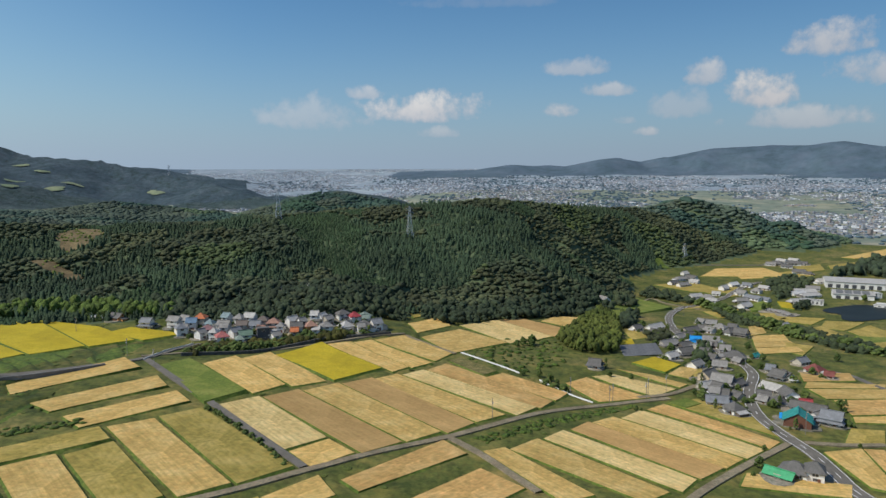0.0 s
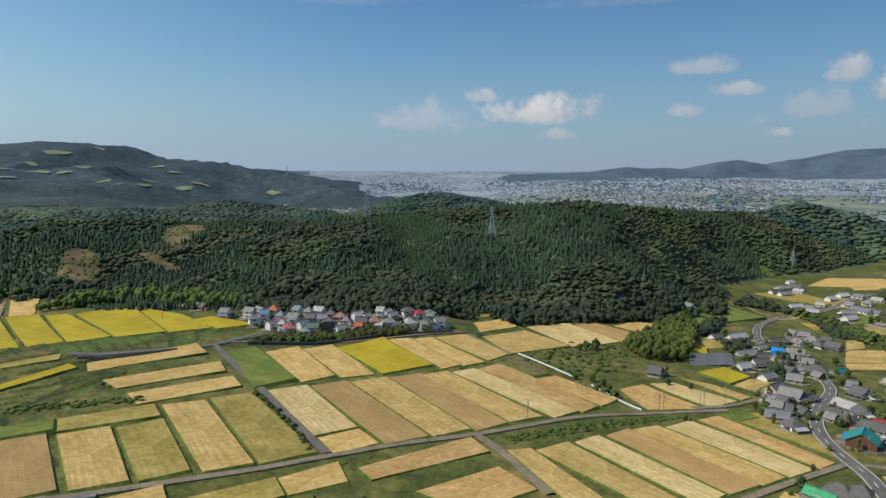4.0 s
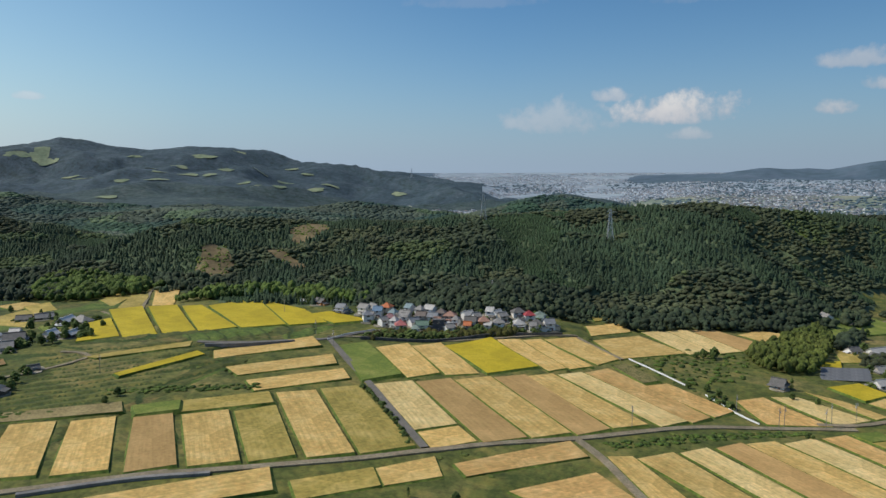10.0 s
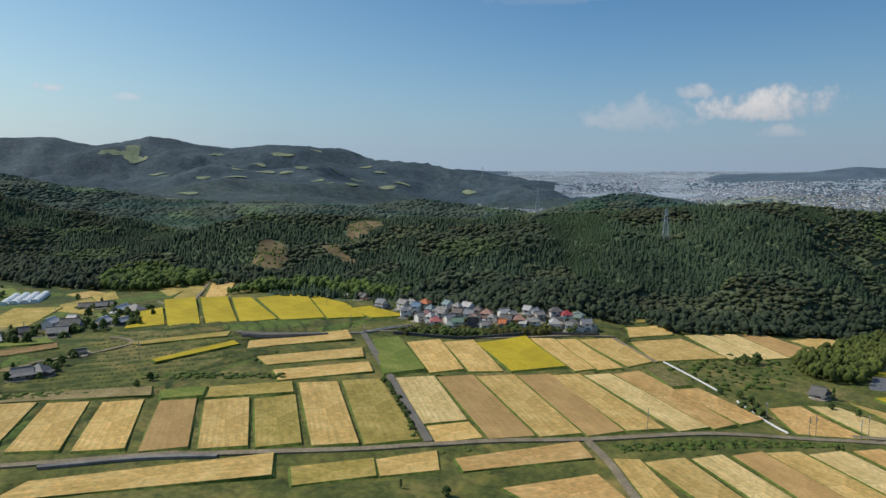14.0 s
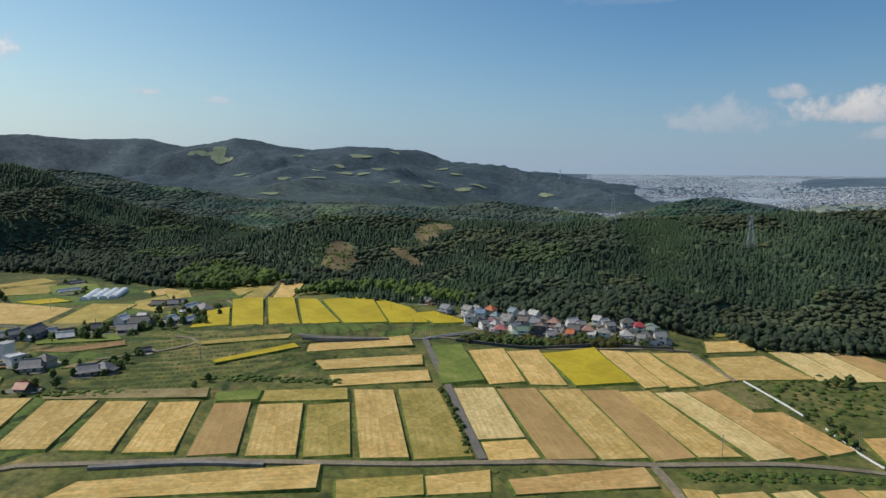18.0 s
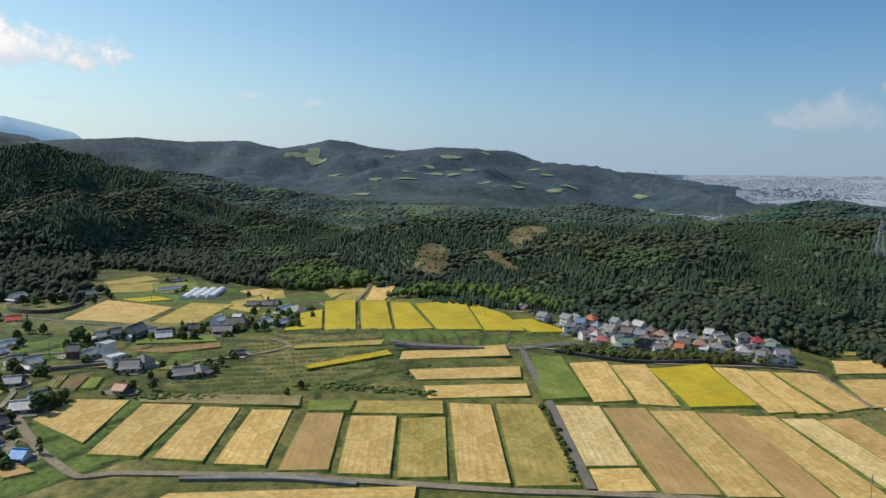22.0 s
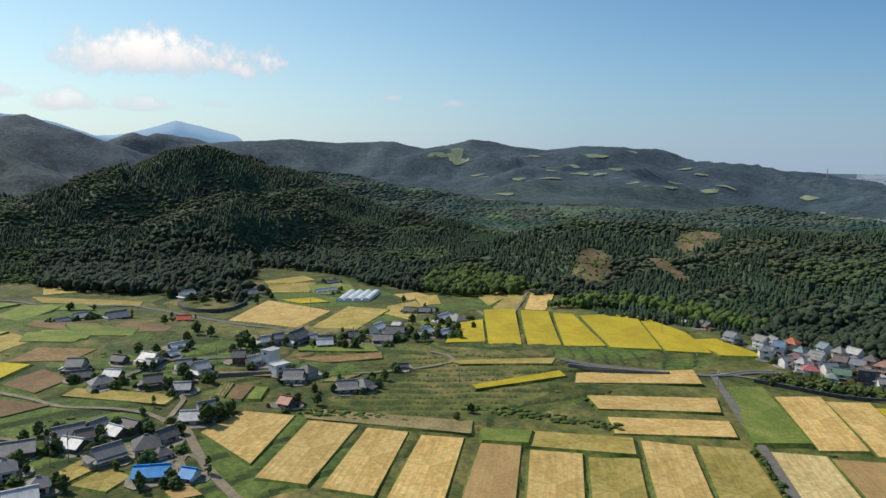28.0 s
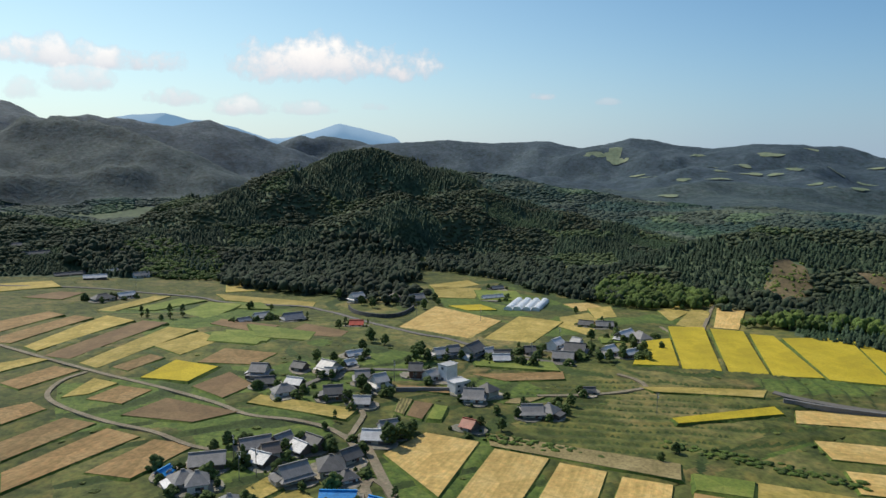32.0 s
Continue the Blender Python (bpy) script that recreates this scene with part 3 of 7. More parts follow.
# canopy slots by distance: the haze lies in each slot's colour
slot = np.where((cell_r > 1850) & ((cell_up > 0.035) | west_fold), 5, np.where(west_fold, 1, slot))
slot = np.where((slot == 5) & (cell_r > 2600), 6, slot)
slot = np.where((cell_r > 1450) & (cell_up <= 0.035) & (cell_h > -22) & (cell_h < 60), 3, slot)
# past 2900 m the plain takes its haze-coloured copy
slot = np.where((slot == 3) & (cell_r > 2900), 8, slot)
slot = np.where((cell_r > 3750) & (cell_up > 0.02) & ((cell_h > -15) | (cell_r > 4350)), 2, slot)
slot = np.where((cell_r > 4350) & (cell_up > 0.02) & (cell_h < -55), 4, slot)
slot = np.where((slot == 0) & (cell_r > 1000) & (cell_h < -50), 1, slot)
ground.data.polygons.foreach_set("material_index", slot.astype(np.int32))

# ---- paddies ----
paddy_labels = dict(darksoil="bare dark-brown soil paddy", darkstraw="darker brown stubble paddy between grassy banks", straw="harvested rice paddy covered with pale tan straw", pale="bleached dry harvested rice paddy", stubble="rice paddy with brownish stubble rows",
                    brown="bare tilled brown soil paddy", olive="harvested paddy with green regrowth among straw", gold="ripe golden-yellow rice paddy before harvest",
                    green="lush green crop field", garden="vegetable garden with narrow planted beds", drygrass="strip of dry brown grass beside the paddies")


field_shapes, field_levels = [], []


def paddy(kind, a, b, c, d):
    """A terraced field between four corners: nearly level, with a soil edge and a sloping grass bank; furrows run along its longer side."""
    P = [np.array(p, float) for p in (a, b, c, d)]
    field_shapes.append(np.array(P))
    n = 9
    u, v = np.meshgrid(np.linspace(0, 1, n), np.linspace(0, 1, n), indexing="ij")
    xy = [P[0][k] * (1 - u) * (1 - v) + P[1][k] * u * (1 - v) + P[2][k] * u * v + P[3][k] * (1 - u) * v for k in (0, 1)]
    xy = [q.ravel() for q in xy]
    tall = 0.95 if kind in ("gold", "green") else 0.45
    cx, cy = xy[0].mean(), xy[1].mean()
    dx, dy = xy[0] - cx, xy[1] - cy
    soil = land(xy[0], xy[1])[0]
    lie = np.linalg.lstsq(np.stack([np.ones(n * n), dx, dy], 1), soil, rcond=None)[0]
    level = 0.6 if cx < -110 else 0.35
    z = soil * (1 - level) + level * (lie[0] + 0.15 * (lie[1] * dx + lie[2] * dy)) + tall
    field_levels.append((lie[0], lie[1], lie[2], cx, cy, level))
    long = (P[1] + P[2] - P[0] - P[3]) if np.linalg.norm(P[1] - P[0]) > np.linalg.norm(P[3] - P[0]) else (P[3] + P[2] - P[0] - P[1])
    turn = math.atan2(long[1], long[0])
    cz = z.mean()
    lx, ly = dx * math.cos(turn) + dy * math.sin(turn), -dx * math.sin(turn) + dy * math.cos(turn)
    top = np.stack([lx, ly, z - cz], 1)
    idx = np.arange(n * n).reshape(n, n)
    rim = np.concatenate([idx[0, :-1], idx[:-1, -1], idx[-1, :0:-1], idx[:0:-1, 0]])
    m = len(rim)
    k = np.arange(m)
    edge = top[rim]
    chance_edge = np.random.default_rng(int(abs(cx) * 7 + abs(cy)))
    lip = edge - np.array([0, 0, 0.12 if tall < 1 else 0.6])
    away = edge[:, :2] / (np.linalg.norm(edge[:, :2], axis=1)[:, None] + 1e-6)
    drop = np.maximum(z[rim] - soil[rim] + 0.9, 1.0)
    foot = np.concatenate([edge[:, :2] + away * (chance_edge.uniform(0.9, 1.7, (m, 1)) + 0.5 * drop[:, None]), edge[:, 2:] - drop[:, None]], 1)
    flip = np.cross(P[1] - P[0], P[3] - P[0]) < 0
    side = np.stack([rim, rim[(k + 1) % m], n * n + (k + 1) % m, n * n + k], 1)
    bank = np.stack([k, (k + 1) % m, m + (k + 1) % m, m + k], 1)
    faces = np.concatenate([grid_quads(n, n), side])
    ob = new("field" if kind in ("green", "garden", "drygrass") else "rice_paddy")
    ob.matrix_basis = pose(cx, cy, cz, 0, 0, math.degrees(turn))
    tagged(ob, paddy_labels[kind], "field", group="paddies in the valley")
    for name, v, q, mat in (("crop_surface", np.concatenate([top, lip]), faces, M[kind]), ("grass_bank", np.concatenate([lip, foot]), bank, M["bank"])):
        c = new(name, mesh_of(name, v, q[:, ::-1] if flip else q, False))
        c.data.materials.append(mat)
        c.parent = ob
    return ob


paddy("straw", (-269, 178), (-251, 193), (-217, 157), (-257, 154))
paddy("straw", (-244, 196), (-227, 210), (-191, 166), (-207, 154))
paddy("straw", (-223, 212), (-209, 223), (-171, 180), (-187, 169))
paddy("straw", (-204, 226), (-191, 238), (-152, 194), (-167, 182))
paddy("brown", (-184, 241), (-172, 252), (-133, 208), (-146, 195))
paddy("straw", (-168, 253), (-153, 267), (-114, 221), (-129, 209))
paddy("olive", (-150, 267), (-137, 282), (-98, 235), (-111, 222))
paddy("green", (-194, 251), (-179, 266), (-171, 255), (-184, 242))
paddy("olive", (-180, 268), (-150, 296), (-139, 283), (-170, 255))
paddy("straw", (-148, 299), (-132, 311), (-78, 247), (-93, 235))
paddy("olive", (-131, 314), (-116, 328), (-59, 265), (-76, 248))
paddy("straw", (-219, 343), (-187, 404), (-170, 385), (-209, 330))
paddy("straw", (-195, 322), (-155, 372), (-143, 355), (-180, 312))
paddy("straw", (-172, 308), (-136, 349), (-124, 334), (-158, 295))
paddy("olive", (-273, 299), (-239, 349), (-233, 339), (-264, 300))
paddy("gold", (-236, 283), (-224, 335), (-216, 331), (-230, 281))
paddy("gold", (-341, 367), (-341, 388), (-286, 339), (-301, 320))
paddy("gold", (-375, 421), (-362, 442), (-271, 355), (-282, 338))
paddy("gold", (-359, 445), (-343, 459), (-259, 377), (-269, 358))
paddy("gold", (-337, 458), (-326, 468), (-246, 404), (-258, 379))
paddy("gold", (-320, 469), (-301, 510), (-223, 429), (-244, 406))
paddy("gold", (-297, 508), (-241, 485), (-201, 449), (-221, 430))
paddy("gold", (-229, 469), (-219, 485), (-177, 469), (-196, 450))
paddy("green", (-163, 396), (-152, 413), (-102, 354), (-117, 334))
paddy("straw", (-142, 406), (-129, 428), (-85, 369), (-98, 352))
paddy("straw", (-125, 425), (-112, 446), (-65, 380), (-81, 368))
paddy("gold", (-107, 439), (-83, 472), (-37, 412), (-61, 383))
paddy("straw", (-79, 470), (-64, 477), (-21, 419), (-30, 407))
paddy("straw", (-62, 476), (-50, 484), (-7, 432), (-19, 418))
paddy("straw", (-48, 485), (-27, 503), (6, 459), (-5, 437))
paddy("straw", (-16, 503), (13, 540), (47, 502), (7, 463))
paddy("pale", (13, 560), (29, 578), (65, 523), (49, 503))
paddy("pale", (32, 578), (46, 594), (85, 537), (69, 520))
paddy("brown", (48, 596), (68, 611), (102, 573), (87, 539))
paddy("straw", (86, 607), (104, 636), (124, 635), (105, 587))
paddy("pale", (-110, 334), (-94, 349), (-51, 297), (-66, 282))
paddy("straw", (-64, 281), (-50, 296), (-37, 282), (-52, 266))
paddy("brown", (-92, 349), (-77, 364), (-18, 296), (-34, 282))
paddy("straw", (-74, 363), (-58, 379), (-1, 311), (-16, 297))
paddy("brown", (-56, 379), (-41, 393), (15, 325), (2, 310))
paddy("straw", (-40, 391), (-27, 404), (31, 340), (16, 327))
paddy("pale", (-24, 404), (-12, 417), (49, 357), (37, 341))
paddy("stubble", (-10, 418), (2, 435), (60, 373), (51, 357))
paddy("stubble", (25, 411), (37, 423), (72, 394), (62, 377))
paddy("garden", (4, 441), (11, 452), (33, 424), (24, 413))
paddy("stubble", (-39, 257), (0, 301), (10, 287), (-31, 248))
paddy("stubble", (-13, 243), (15, 273), (31, 256), (9, 233))
paddy("olive", (-89, 216), (-66, 239), (-57, 226), (-79, 204))
paddy("straw", (-65, 239), (-48, 259), (-39, 243), (-56, 227))
paddy("straw", (-160, 160), (-101, 221), (-89, 205), (-157, 144))
paddy("straw", (17, 292), (27, 297), (57, 253), (44, 246))
paddy("straw", (29, 296), (43, 310), (87, 258), (75, 249))
paddy("pale", (46, 311), (57, 323), (102, 271), (92, 259))
paddy("brown", (61, 325), (72, 338), (118, 284), (104, 272))
paddy("straw", (74, 338), (87, 349), (131, 295), (119, 284))
paddy("pale", (91, 348), (105, 363), (146, 307), (133, 296))
paddy("stubble", (109, 365), (121, 375), (158, 318), (149, 309))
paddy("olive", (124, 377), (143, 385), (164, 357), (162, 324))
paddy("stubble", (74, 414), (89, 426), (118, 389), (87, 382))
paddy("pale", (93, 428), (108, 433), (138, 405), (121, 391))
paddy("straw", (113, 446), (132, 435), (148, 415), (141, 408))
paddy("gold", (128, 464), (148, 483), (160, 463), (143, 442))
paddy("straw", (158, 458), (172, 460), (154, 429), (144, 439))
paddy("straw", (172, 306), (192, 311), (180, 263), (171, 269))
paddy("stubble", (193, 311), (202, 310), (193, 284), (187, 285))
paddy("olive", (204, 340), (219, 337), (208, 319), (189, 319))
paddy("straw", (216, 359), (244, 362), (235, 349), (212, 350))
paddy("stubble", (223, 390), (264, 393), (246, 366), (218, 363))
paddy("straw", (221, 414), (278, 415), (266, 396), (221, 394))
paddy("straw", (229, 431), (276, 427), (270, 418), (220, 417))
paddy("stubble", (237, 457), (270, 456), (263, 437), (228, 433))
paddy("straw", (126, 280), (164, 270), (157, 258), (118, 267))
paddy("straw", (265, 594), (298, 605), (289, 576), (254, 564))
paddy("straw", (252, 560), (288, 572), (282, 551), (245, 540))
paddy("straw", (243, 536), (281, 547), (277, 528), (237, 515))
paddy("olive", (384, 695), (418, 686), (376, 648), (362, 664))
paddy("olive", (354, 715), (390, 706), (360, 677), (335, 696))
paddy("olive", (276, 913), (337, 933), (355, 852), (308, 862))
paddy("straw", (360, 976), (408, 1045), (481, 1048), (484, 970))
paddy("olive", (338, 641), (357, 620), (337, 588), (322, 600))
paddy("green", (361, 605), (385, 599), (358, 557), (346, 569))
paddy("darkstraw", (-594, -8), (-642, 32), (-619, 43), (-550, -0))
paddy("darkstraw", (-523, -1), (-603, 50), (-586, 62), (-511, 15))
paddy("olive", (-497, 23), (-591, 71), (-559, 88), (-481, 30))
paddy("darksoil", (-465, 34), (-553, 93), (-536, 108), (-451, 47))
paddy("olive", (-438, 52), (-518, 106), (-499, 122), (-423, 60))
paddy("darkstraw", (-420, 67), (-440, 88), (-429, 94), (-409, 74))
paddy("gold", (-392, 79), (-419, 99), (-395, 117), (-375, 99))
paddy("darkstraw", (-410, 109), (-435, 128), (-408, 152), (-391, 135))
paddy("darksoil", (-368, 100), (-384, 121), (-357, 127), (-344, 110))
paddy("darksoil", (-341, 67), (-356, 87), (-323, 113), (-319, 93))
paddy("darkstraw", (-369, 54), (-384, 69), (-370, 82), (-355, 68))
paddy("olive", (-376, 44), (-402, 58), (-388, 68), (-376, 55))
paddy("darkstraw", (-371, 20), (-375, 32), (-362, 38), (-349, 22))
paddy("darkstraw", (-329, 23), (-348, 45), (-335, 57), (-309, 25))
paddy("darkstraw", (-299, 26), (-328, 61), (-313, 72), (-282, 27))
paddy("darkstraw", (-287, 52), (-308, 77), (-295, 91), (-275, 66))
paddy("darkstraw", (-412, 17), (-434, 40), (-420, 52), (-397, 26))
paddy("olive", (-448, 3), (-459, 29), (-450, 37), (-428, 8))
paddy("olive", (-657, 66), (-715, 116), (-705, 129), (-647, 78))
paddy("green", (-653, 88), (-690, 136), (-668, 155), (-641, 109))
paddy("green", (-614, 126), (-658, 156), (-630, 178), (-566, 138))
paddy("darksoil", (-527, 135), (-541, 146), (-496, 177), (-479, 157))
paddy("darksoil", (-733, 9), (-757, 37), (-744, 59), (-710, 40))
paddy("olive", (-334, 119), (-342, 127), (-303, 161), (-294, 152))
paddy("straw", (-455, 247), (-536, 319), (-451, 330), (-403, 274))
paddy("olive", (-400, 284), (-459, 351), (-426, 368), (-376, 305))
paddy("darkstraw", (-328, 234), (-312, 281), (-301, 274), (-311, 244))
paddy("olive", (-419, 356), (-431, 374), (-408, 388), (-382, 355))
paddy("olive", (-450, 485), (-457, 517), (-432, 503), (-407, 456))
paddy("olive", (-389, 442), (-442, 518), (-417, 510), (-368, 448))
paddy("straw", (-429, 532), (-406, 538), (-358, 473), (-370, 461))
paddy("drygrass", (-259, 201), (-201, 252), (-191, 242), (-247, 196))
paddy("olive", (-762, 190), (-774, 212), (-701, 224), (-707, 179))
paddy("darksoil", (-458, 168), (-486, 192), (-444, 208), (-429, 197))
paddy("olive", (-643, 372), (-615, 411), (-569, 376), (-591, 346))
paddy("green", (-652, 163), (-637, 197), (-602, 197), (-630, 159))
paddy("olive", (-818, -24), (-826, 30), (-783, 39), (-766, -20))
paddy("olive", (-703, 169), (-618, 241), (-595, 230), (-665, 171))
paddy("green", (-486, 130), (-468, 165), (-436, 147), (-461, 122))
paddy("green", (-503, 156), (-451, 188), (-429, 177), (-456, 152))
paddy("olive", (-463, 92), (-493, 123), (-461, 131), (-433, 103))
paddy("green", (-490, 139), (-463, 167), (-441, 154), (-463, 134))
paddy("garden", (-309, 184), (-305, 189), (-289, 177), (-294, 175))
paddy("darksoil", (-303, 189), (-296, 195), (-281, 182), (-288, 178))
paddy("green", (-294, 195), (-289, 199), (-276, 189), (-280, 184))
paddy("darkstraw", (-326, 190), (-311, 211), (-304, 208), (-319, 188))
paddy("drygrass", (-288, 233), (-283, 248), (-279, 234), (-284, 226))
paddy("olive", (-657, 373), (-666, 424), (-633, 420), (-624, 364))
paddy("gold", (-547, 337), (-540, 365), (-513, 365), (-521, 342))
paddy("olive", (-250, 99), (-257, 109), (-248, 116), (-240, 100))
paddy("olive", (-238, 102), (-246, 116), (-233, 120), (-226, 110))
paddy("brown", (-216, 126), (-215, 134), (-206, 135), (-208, 126))
paddy("green", (156, 711), (224, 804), (248, 754), (171, 668))
paddy("olive", (278, 741), (319, 754), (326, 729), (281, 705))
paddy("gold", (135, 535), (149, 547), (146, 525), (129, 517))
paddy("olive", (281, 566), (296, 551), (269, 515), (263, 529))
paddy("olive", (354, 891), (383, 911), (362, 842), (341, 824))
paddy("green", (-368, 353), (-364, 378), (-340, 392), (-352, 342))
paddy("olive", (-449, 382), (-457, 417), (-421, 398), (-416, 360))
paddy("straw", (-510, 432), (-505, 456), (-483, 454), (-476, 425))
paddy("olive", (-483, 437), (-480, 460), (-439, 431), (-437, 408))
paddy("green", (-607, 398), (-583, 431), (-538, 411), (-560, 376))
paddy("green", (-353, 249), (-328, 286), (-312, 279), (-339, 243))
paddy("green", (148, 686), (186, 734), (202, 714), (154, 596))
paddy("olive", (453, 987), (507, 1017), (520, 978), (463, 942))
paddy("olive", (525, 1051), (578, 1072), (557, 1018), (520, 1002))
paddy("straw", (642, 1128), (771, 1219), (747, 1147), (656, 1115))
paddy("olive", (582, 1056), (663, 1097), (625, 1047), (570, 1027))
paddy("gold", (382, 795), (394, 788), (380, 750), (371, 760))
paddy("olive", (332, 730), (355, 741), (350, 705), (327, 694))
paddy("olive", (345, 652), (364, 666), (358, 604), (334, 587))
paddy("olive", (374, 639), (414, 671), (414, 627), (369, 581))
paddy("straw", (285, 646), (304, 662), (288, 615), (268, 601))
paddy("olive", (343, 568), (384, 582), (364, 544), (344, 534))
paddy("green", (336, 772), (368, 799), (360, 753), (331, 742))
paddy("olive", (152, 590), (168, 598), (166, 558), (150, 548))
paddy("olive", (164, 452), (173, 461), (167, 441), (157, 428))
paddy("green", (124, 378), (137, 385), (142, 376), (131, 368))
paddy("olive", (249, 754), (287, 786), (299, 776), (271, 754))
paddy("olive", (321, 866), (372, 907), (371, 882), (327, 843))
paddy("straw", (414, 989), (453, 997), (442, 960), (408, 953))
paddy("straw", (-28, 548), (-1, 585), (6, 550), (-19, 513))
paddy("olive", (-32, 595), (-12, 615), (-3, 597), (-24, 571))

def dug_out(x, y, z, start, reach=0.0):
    """Ground heights cut back under the uphill side of each terraced field."""
    out = start.copy()
    for P, (l0, l1, l2, cx, cy, level) in zip(field_shapes, field_levels):
        lo, hi = P.min(0) - 8, P.max(0) + 8
        near = np.nonzero((x > lo[0]) & (x < hi[0]) & (y > lo[1]) & (y < hi[1]))[0]
        if not len(near):
            continue
        sign = np.sign(np.cross(P[1] - P[0], P[3] - P[0]))
        inside = np.ones(len(near), bool)
        for a, b in zip(P, np.roll(P, -1, 0)):
            e = b - a
            inside &= sign * (e[0] * (y[near] - a[1]) - e[1] * (x[near] - a[0])) / np.linalg.norm(e) > -(0.8 + reach * math.hypot(cx, cy))
        i = near[inside]
        flat = z[i] * (1 - level) + level * (l0 + 0.15 * (l1 * (x[i] - cx) + l2 * (y[i] - cy)))
        out[i] = np.minimum(out[i], flat - 0.25)
    return out


# the western meadows step down in low grassy terraces that follow the slope
TERRACED = (-660.0, -190.0, 40.0, 470.0)
sunk = sm(0, 8, np.minimum(np.minimum(gx - TERRACED[0], TERRACED[1] - gx), np.minimum(gy - TERRACED[2], TERRACED[3] - gy)))
bare = dug_out(gx, gy, gz, gz - 1.0 * sunk * (gup < 0.02), 0.006)
ground.data.vertices.foreach_set("co", np.stack([gx, gy, bare], 1).astype(np.float32).ravel())
ground.data.update()
tx, ty = np.meshgrid(np.arange(TERRACED[0], TERRACED[1] + 0.1, 1.6), np.arange(TERRACED[2], TERRACED[3] + 0.1, 1.6), indexing="ij")
rows_t, cols_t = tx.shape
tx, ty = tx.ravel(), ty.ravel()
tz, tup = land(tx, ty)
rim_t = sm(0, 8, np.minimum(np.minimum(tx - TERRACED[0], TERRACED[1] - tx), np.minimum(ty - TERRACED[2], TERRACED[3] - ty)))
wave = tz + 0.9 * rough(tx, ty, 70, 83, 3)
paddock = np.hypot((tx + 252) / 46, (ty - 268) / 52) < 1 + 0.15 * rough(tx, ty, 30, 85, 2)
wave = np.where(paddock, 0.95 * ((0.55 * ty - 0.83 * tx) / 7.5 + 0.9 * rough(tx, ty, 48, 89, 2)), wave)
k = wave / 0.95 - np.floor(wave / 0.95)
tread = 0.95 * (sm(0.84, 0.99, k) - k) + 0.45
steps = tz + tread * rim_t * sm(0.02, 0.0, tup) - 0.25 * (1 - rim_t) - 3.0 * (tup > 0.02)
steps = dug_out(tx, ty, tz, steps)
quads_t = grid_quads(rows_t, cols_t)
terraces = tagged(new("terraced_meadow", mesh_of("terraced_meadow", np.stack([tx, ty, steps], 1), quads_t[:, ::-1])), "low grassy terraces stepping down the western slope", "meadow", kind="structure")
for key in ("darkgrass", "riser", "grass", "bank"):
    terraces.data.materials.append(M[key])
kq = k[quads_t].mean(1)
riser = (kq > 0.80) | (paddock[quads_t[:, 0]] & (kq > 0.74))
tuft = rough(tx, ty, 60, 87, 2)[quads_t[:, 0]]
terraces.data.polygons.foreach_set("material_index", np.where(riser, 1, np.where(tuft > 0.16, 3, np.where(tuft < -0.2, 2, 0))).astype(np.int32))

# ---- roads ----
def smooth_line(pts, step=5.0):
    """Points along a smooth curve through pts."""
    P = [np.array(p, float) for p in pts]
    P = [2 * P[0] - P[1]] + P + [2 * P[-1] - P[-2]]
    out = []
    for k in range(1, len(P) - 2):
        n = max(2, int(np.linalg.norm(P[k + 1] - P[k]) / step))
        for i in range(n):
            t = i / n
            out.append(0.5 * (2 * P[k] + (P[k + 1] - P[k - 1]) * t + (2 * P[k - 1] - 5 * P[k] + 4 * P[k + 1] - P[k + 2]) * t * t + (3 * P[k] - P[k - 1] - 3 * P[k + 1] + P[k + 2]) * t ** 3))
    return np.array(out + [P[-2]])


def ribbon(line, offset, width, lift, thick):
    """A strip of that width beside a line, draped on the land, with sides."""
    d = np.gradient(line, axis=0)
    n = np.stack([-d[:, 1], d[:, 0]], 1) / np.linalg.norm(d, axis=1)[:, None]
    base = land(line[:, 0], line[:, 1])[0]
    rows = []
    for o, h in ((offset - width / 2, lift - thick), (offset - width / 2, lift), (offset + width / 2, lift), (offset + width / 2, lift - thick)):
        p = line + n * o
        rows.append(np.stack([p[:, 0], p[:, 1], base + h], 1))
    v = np.stack(rows, 1).reshape(-1, 3)
    return v, grid_quads(len(line), 4)[:, ::-1]


road_lines = []


def road(kind, width, *pts):
    line = smooth_line(pts)
    road_lines.append((line, width))
    v, f = ribbon(line, 0, width, 0.6, 1.3)
    ob = new("road" if kind == "asphalt" else "farm_track", mesh_of("road", v, f, False))
    ob.data.materials.append(M[kind])
    tagged(ob, "grey asphalt road through the valley" if kind == "asphalt" else "pale gravel farm track between the paddies", "road", kind="structure")
    if width > 6:
        for o in (-width / 2 + 0.35, width / 2 - 0.35):
            v, f = ribbon(line, o, 0.3, 0.63, 0.02)
            e = new("edge_line", mesh_of("edge_line", v, f, False))
            e.data.materials.append(M["paint"])
            e.parent = ob
        for k in range(0, len(line) - 3, 3):
            v, f = ribbon(line[k:k + 2], 0, 0.32, 0.63, 0.02)
            e = new("centre_dash", mesh_of("centre_dash", v, f, False))
            e.data.materials.append(M["paint"])
            e.parent = ob
    return ob


road("track", 3.6, (-274, 152), (-251, 148), (-227, 144), (-207, 143), (-191, 144), (-186, 153), (-168, 170), (-133, 203))
road("track", 4.0, (-139, 197), (-115, 214), (-91, 232), (-74, 245), (-55, 262), (-49, 267))
road("track", 4.0, (-49, 267), (-29, 284), (2, 306), (26, 327), (50, 349), (75, 368), (101, 380), (128, 387))
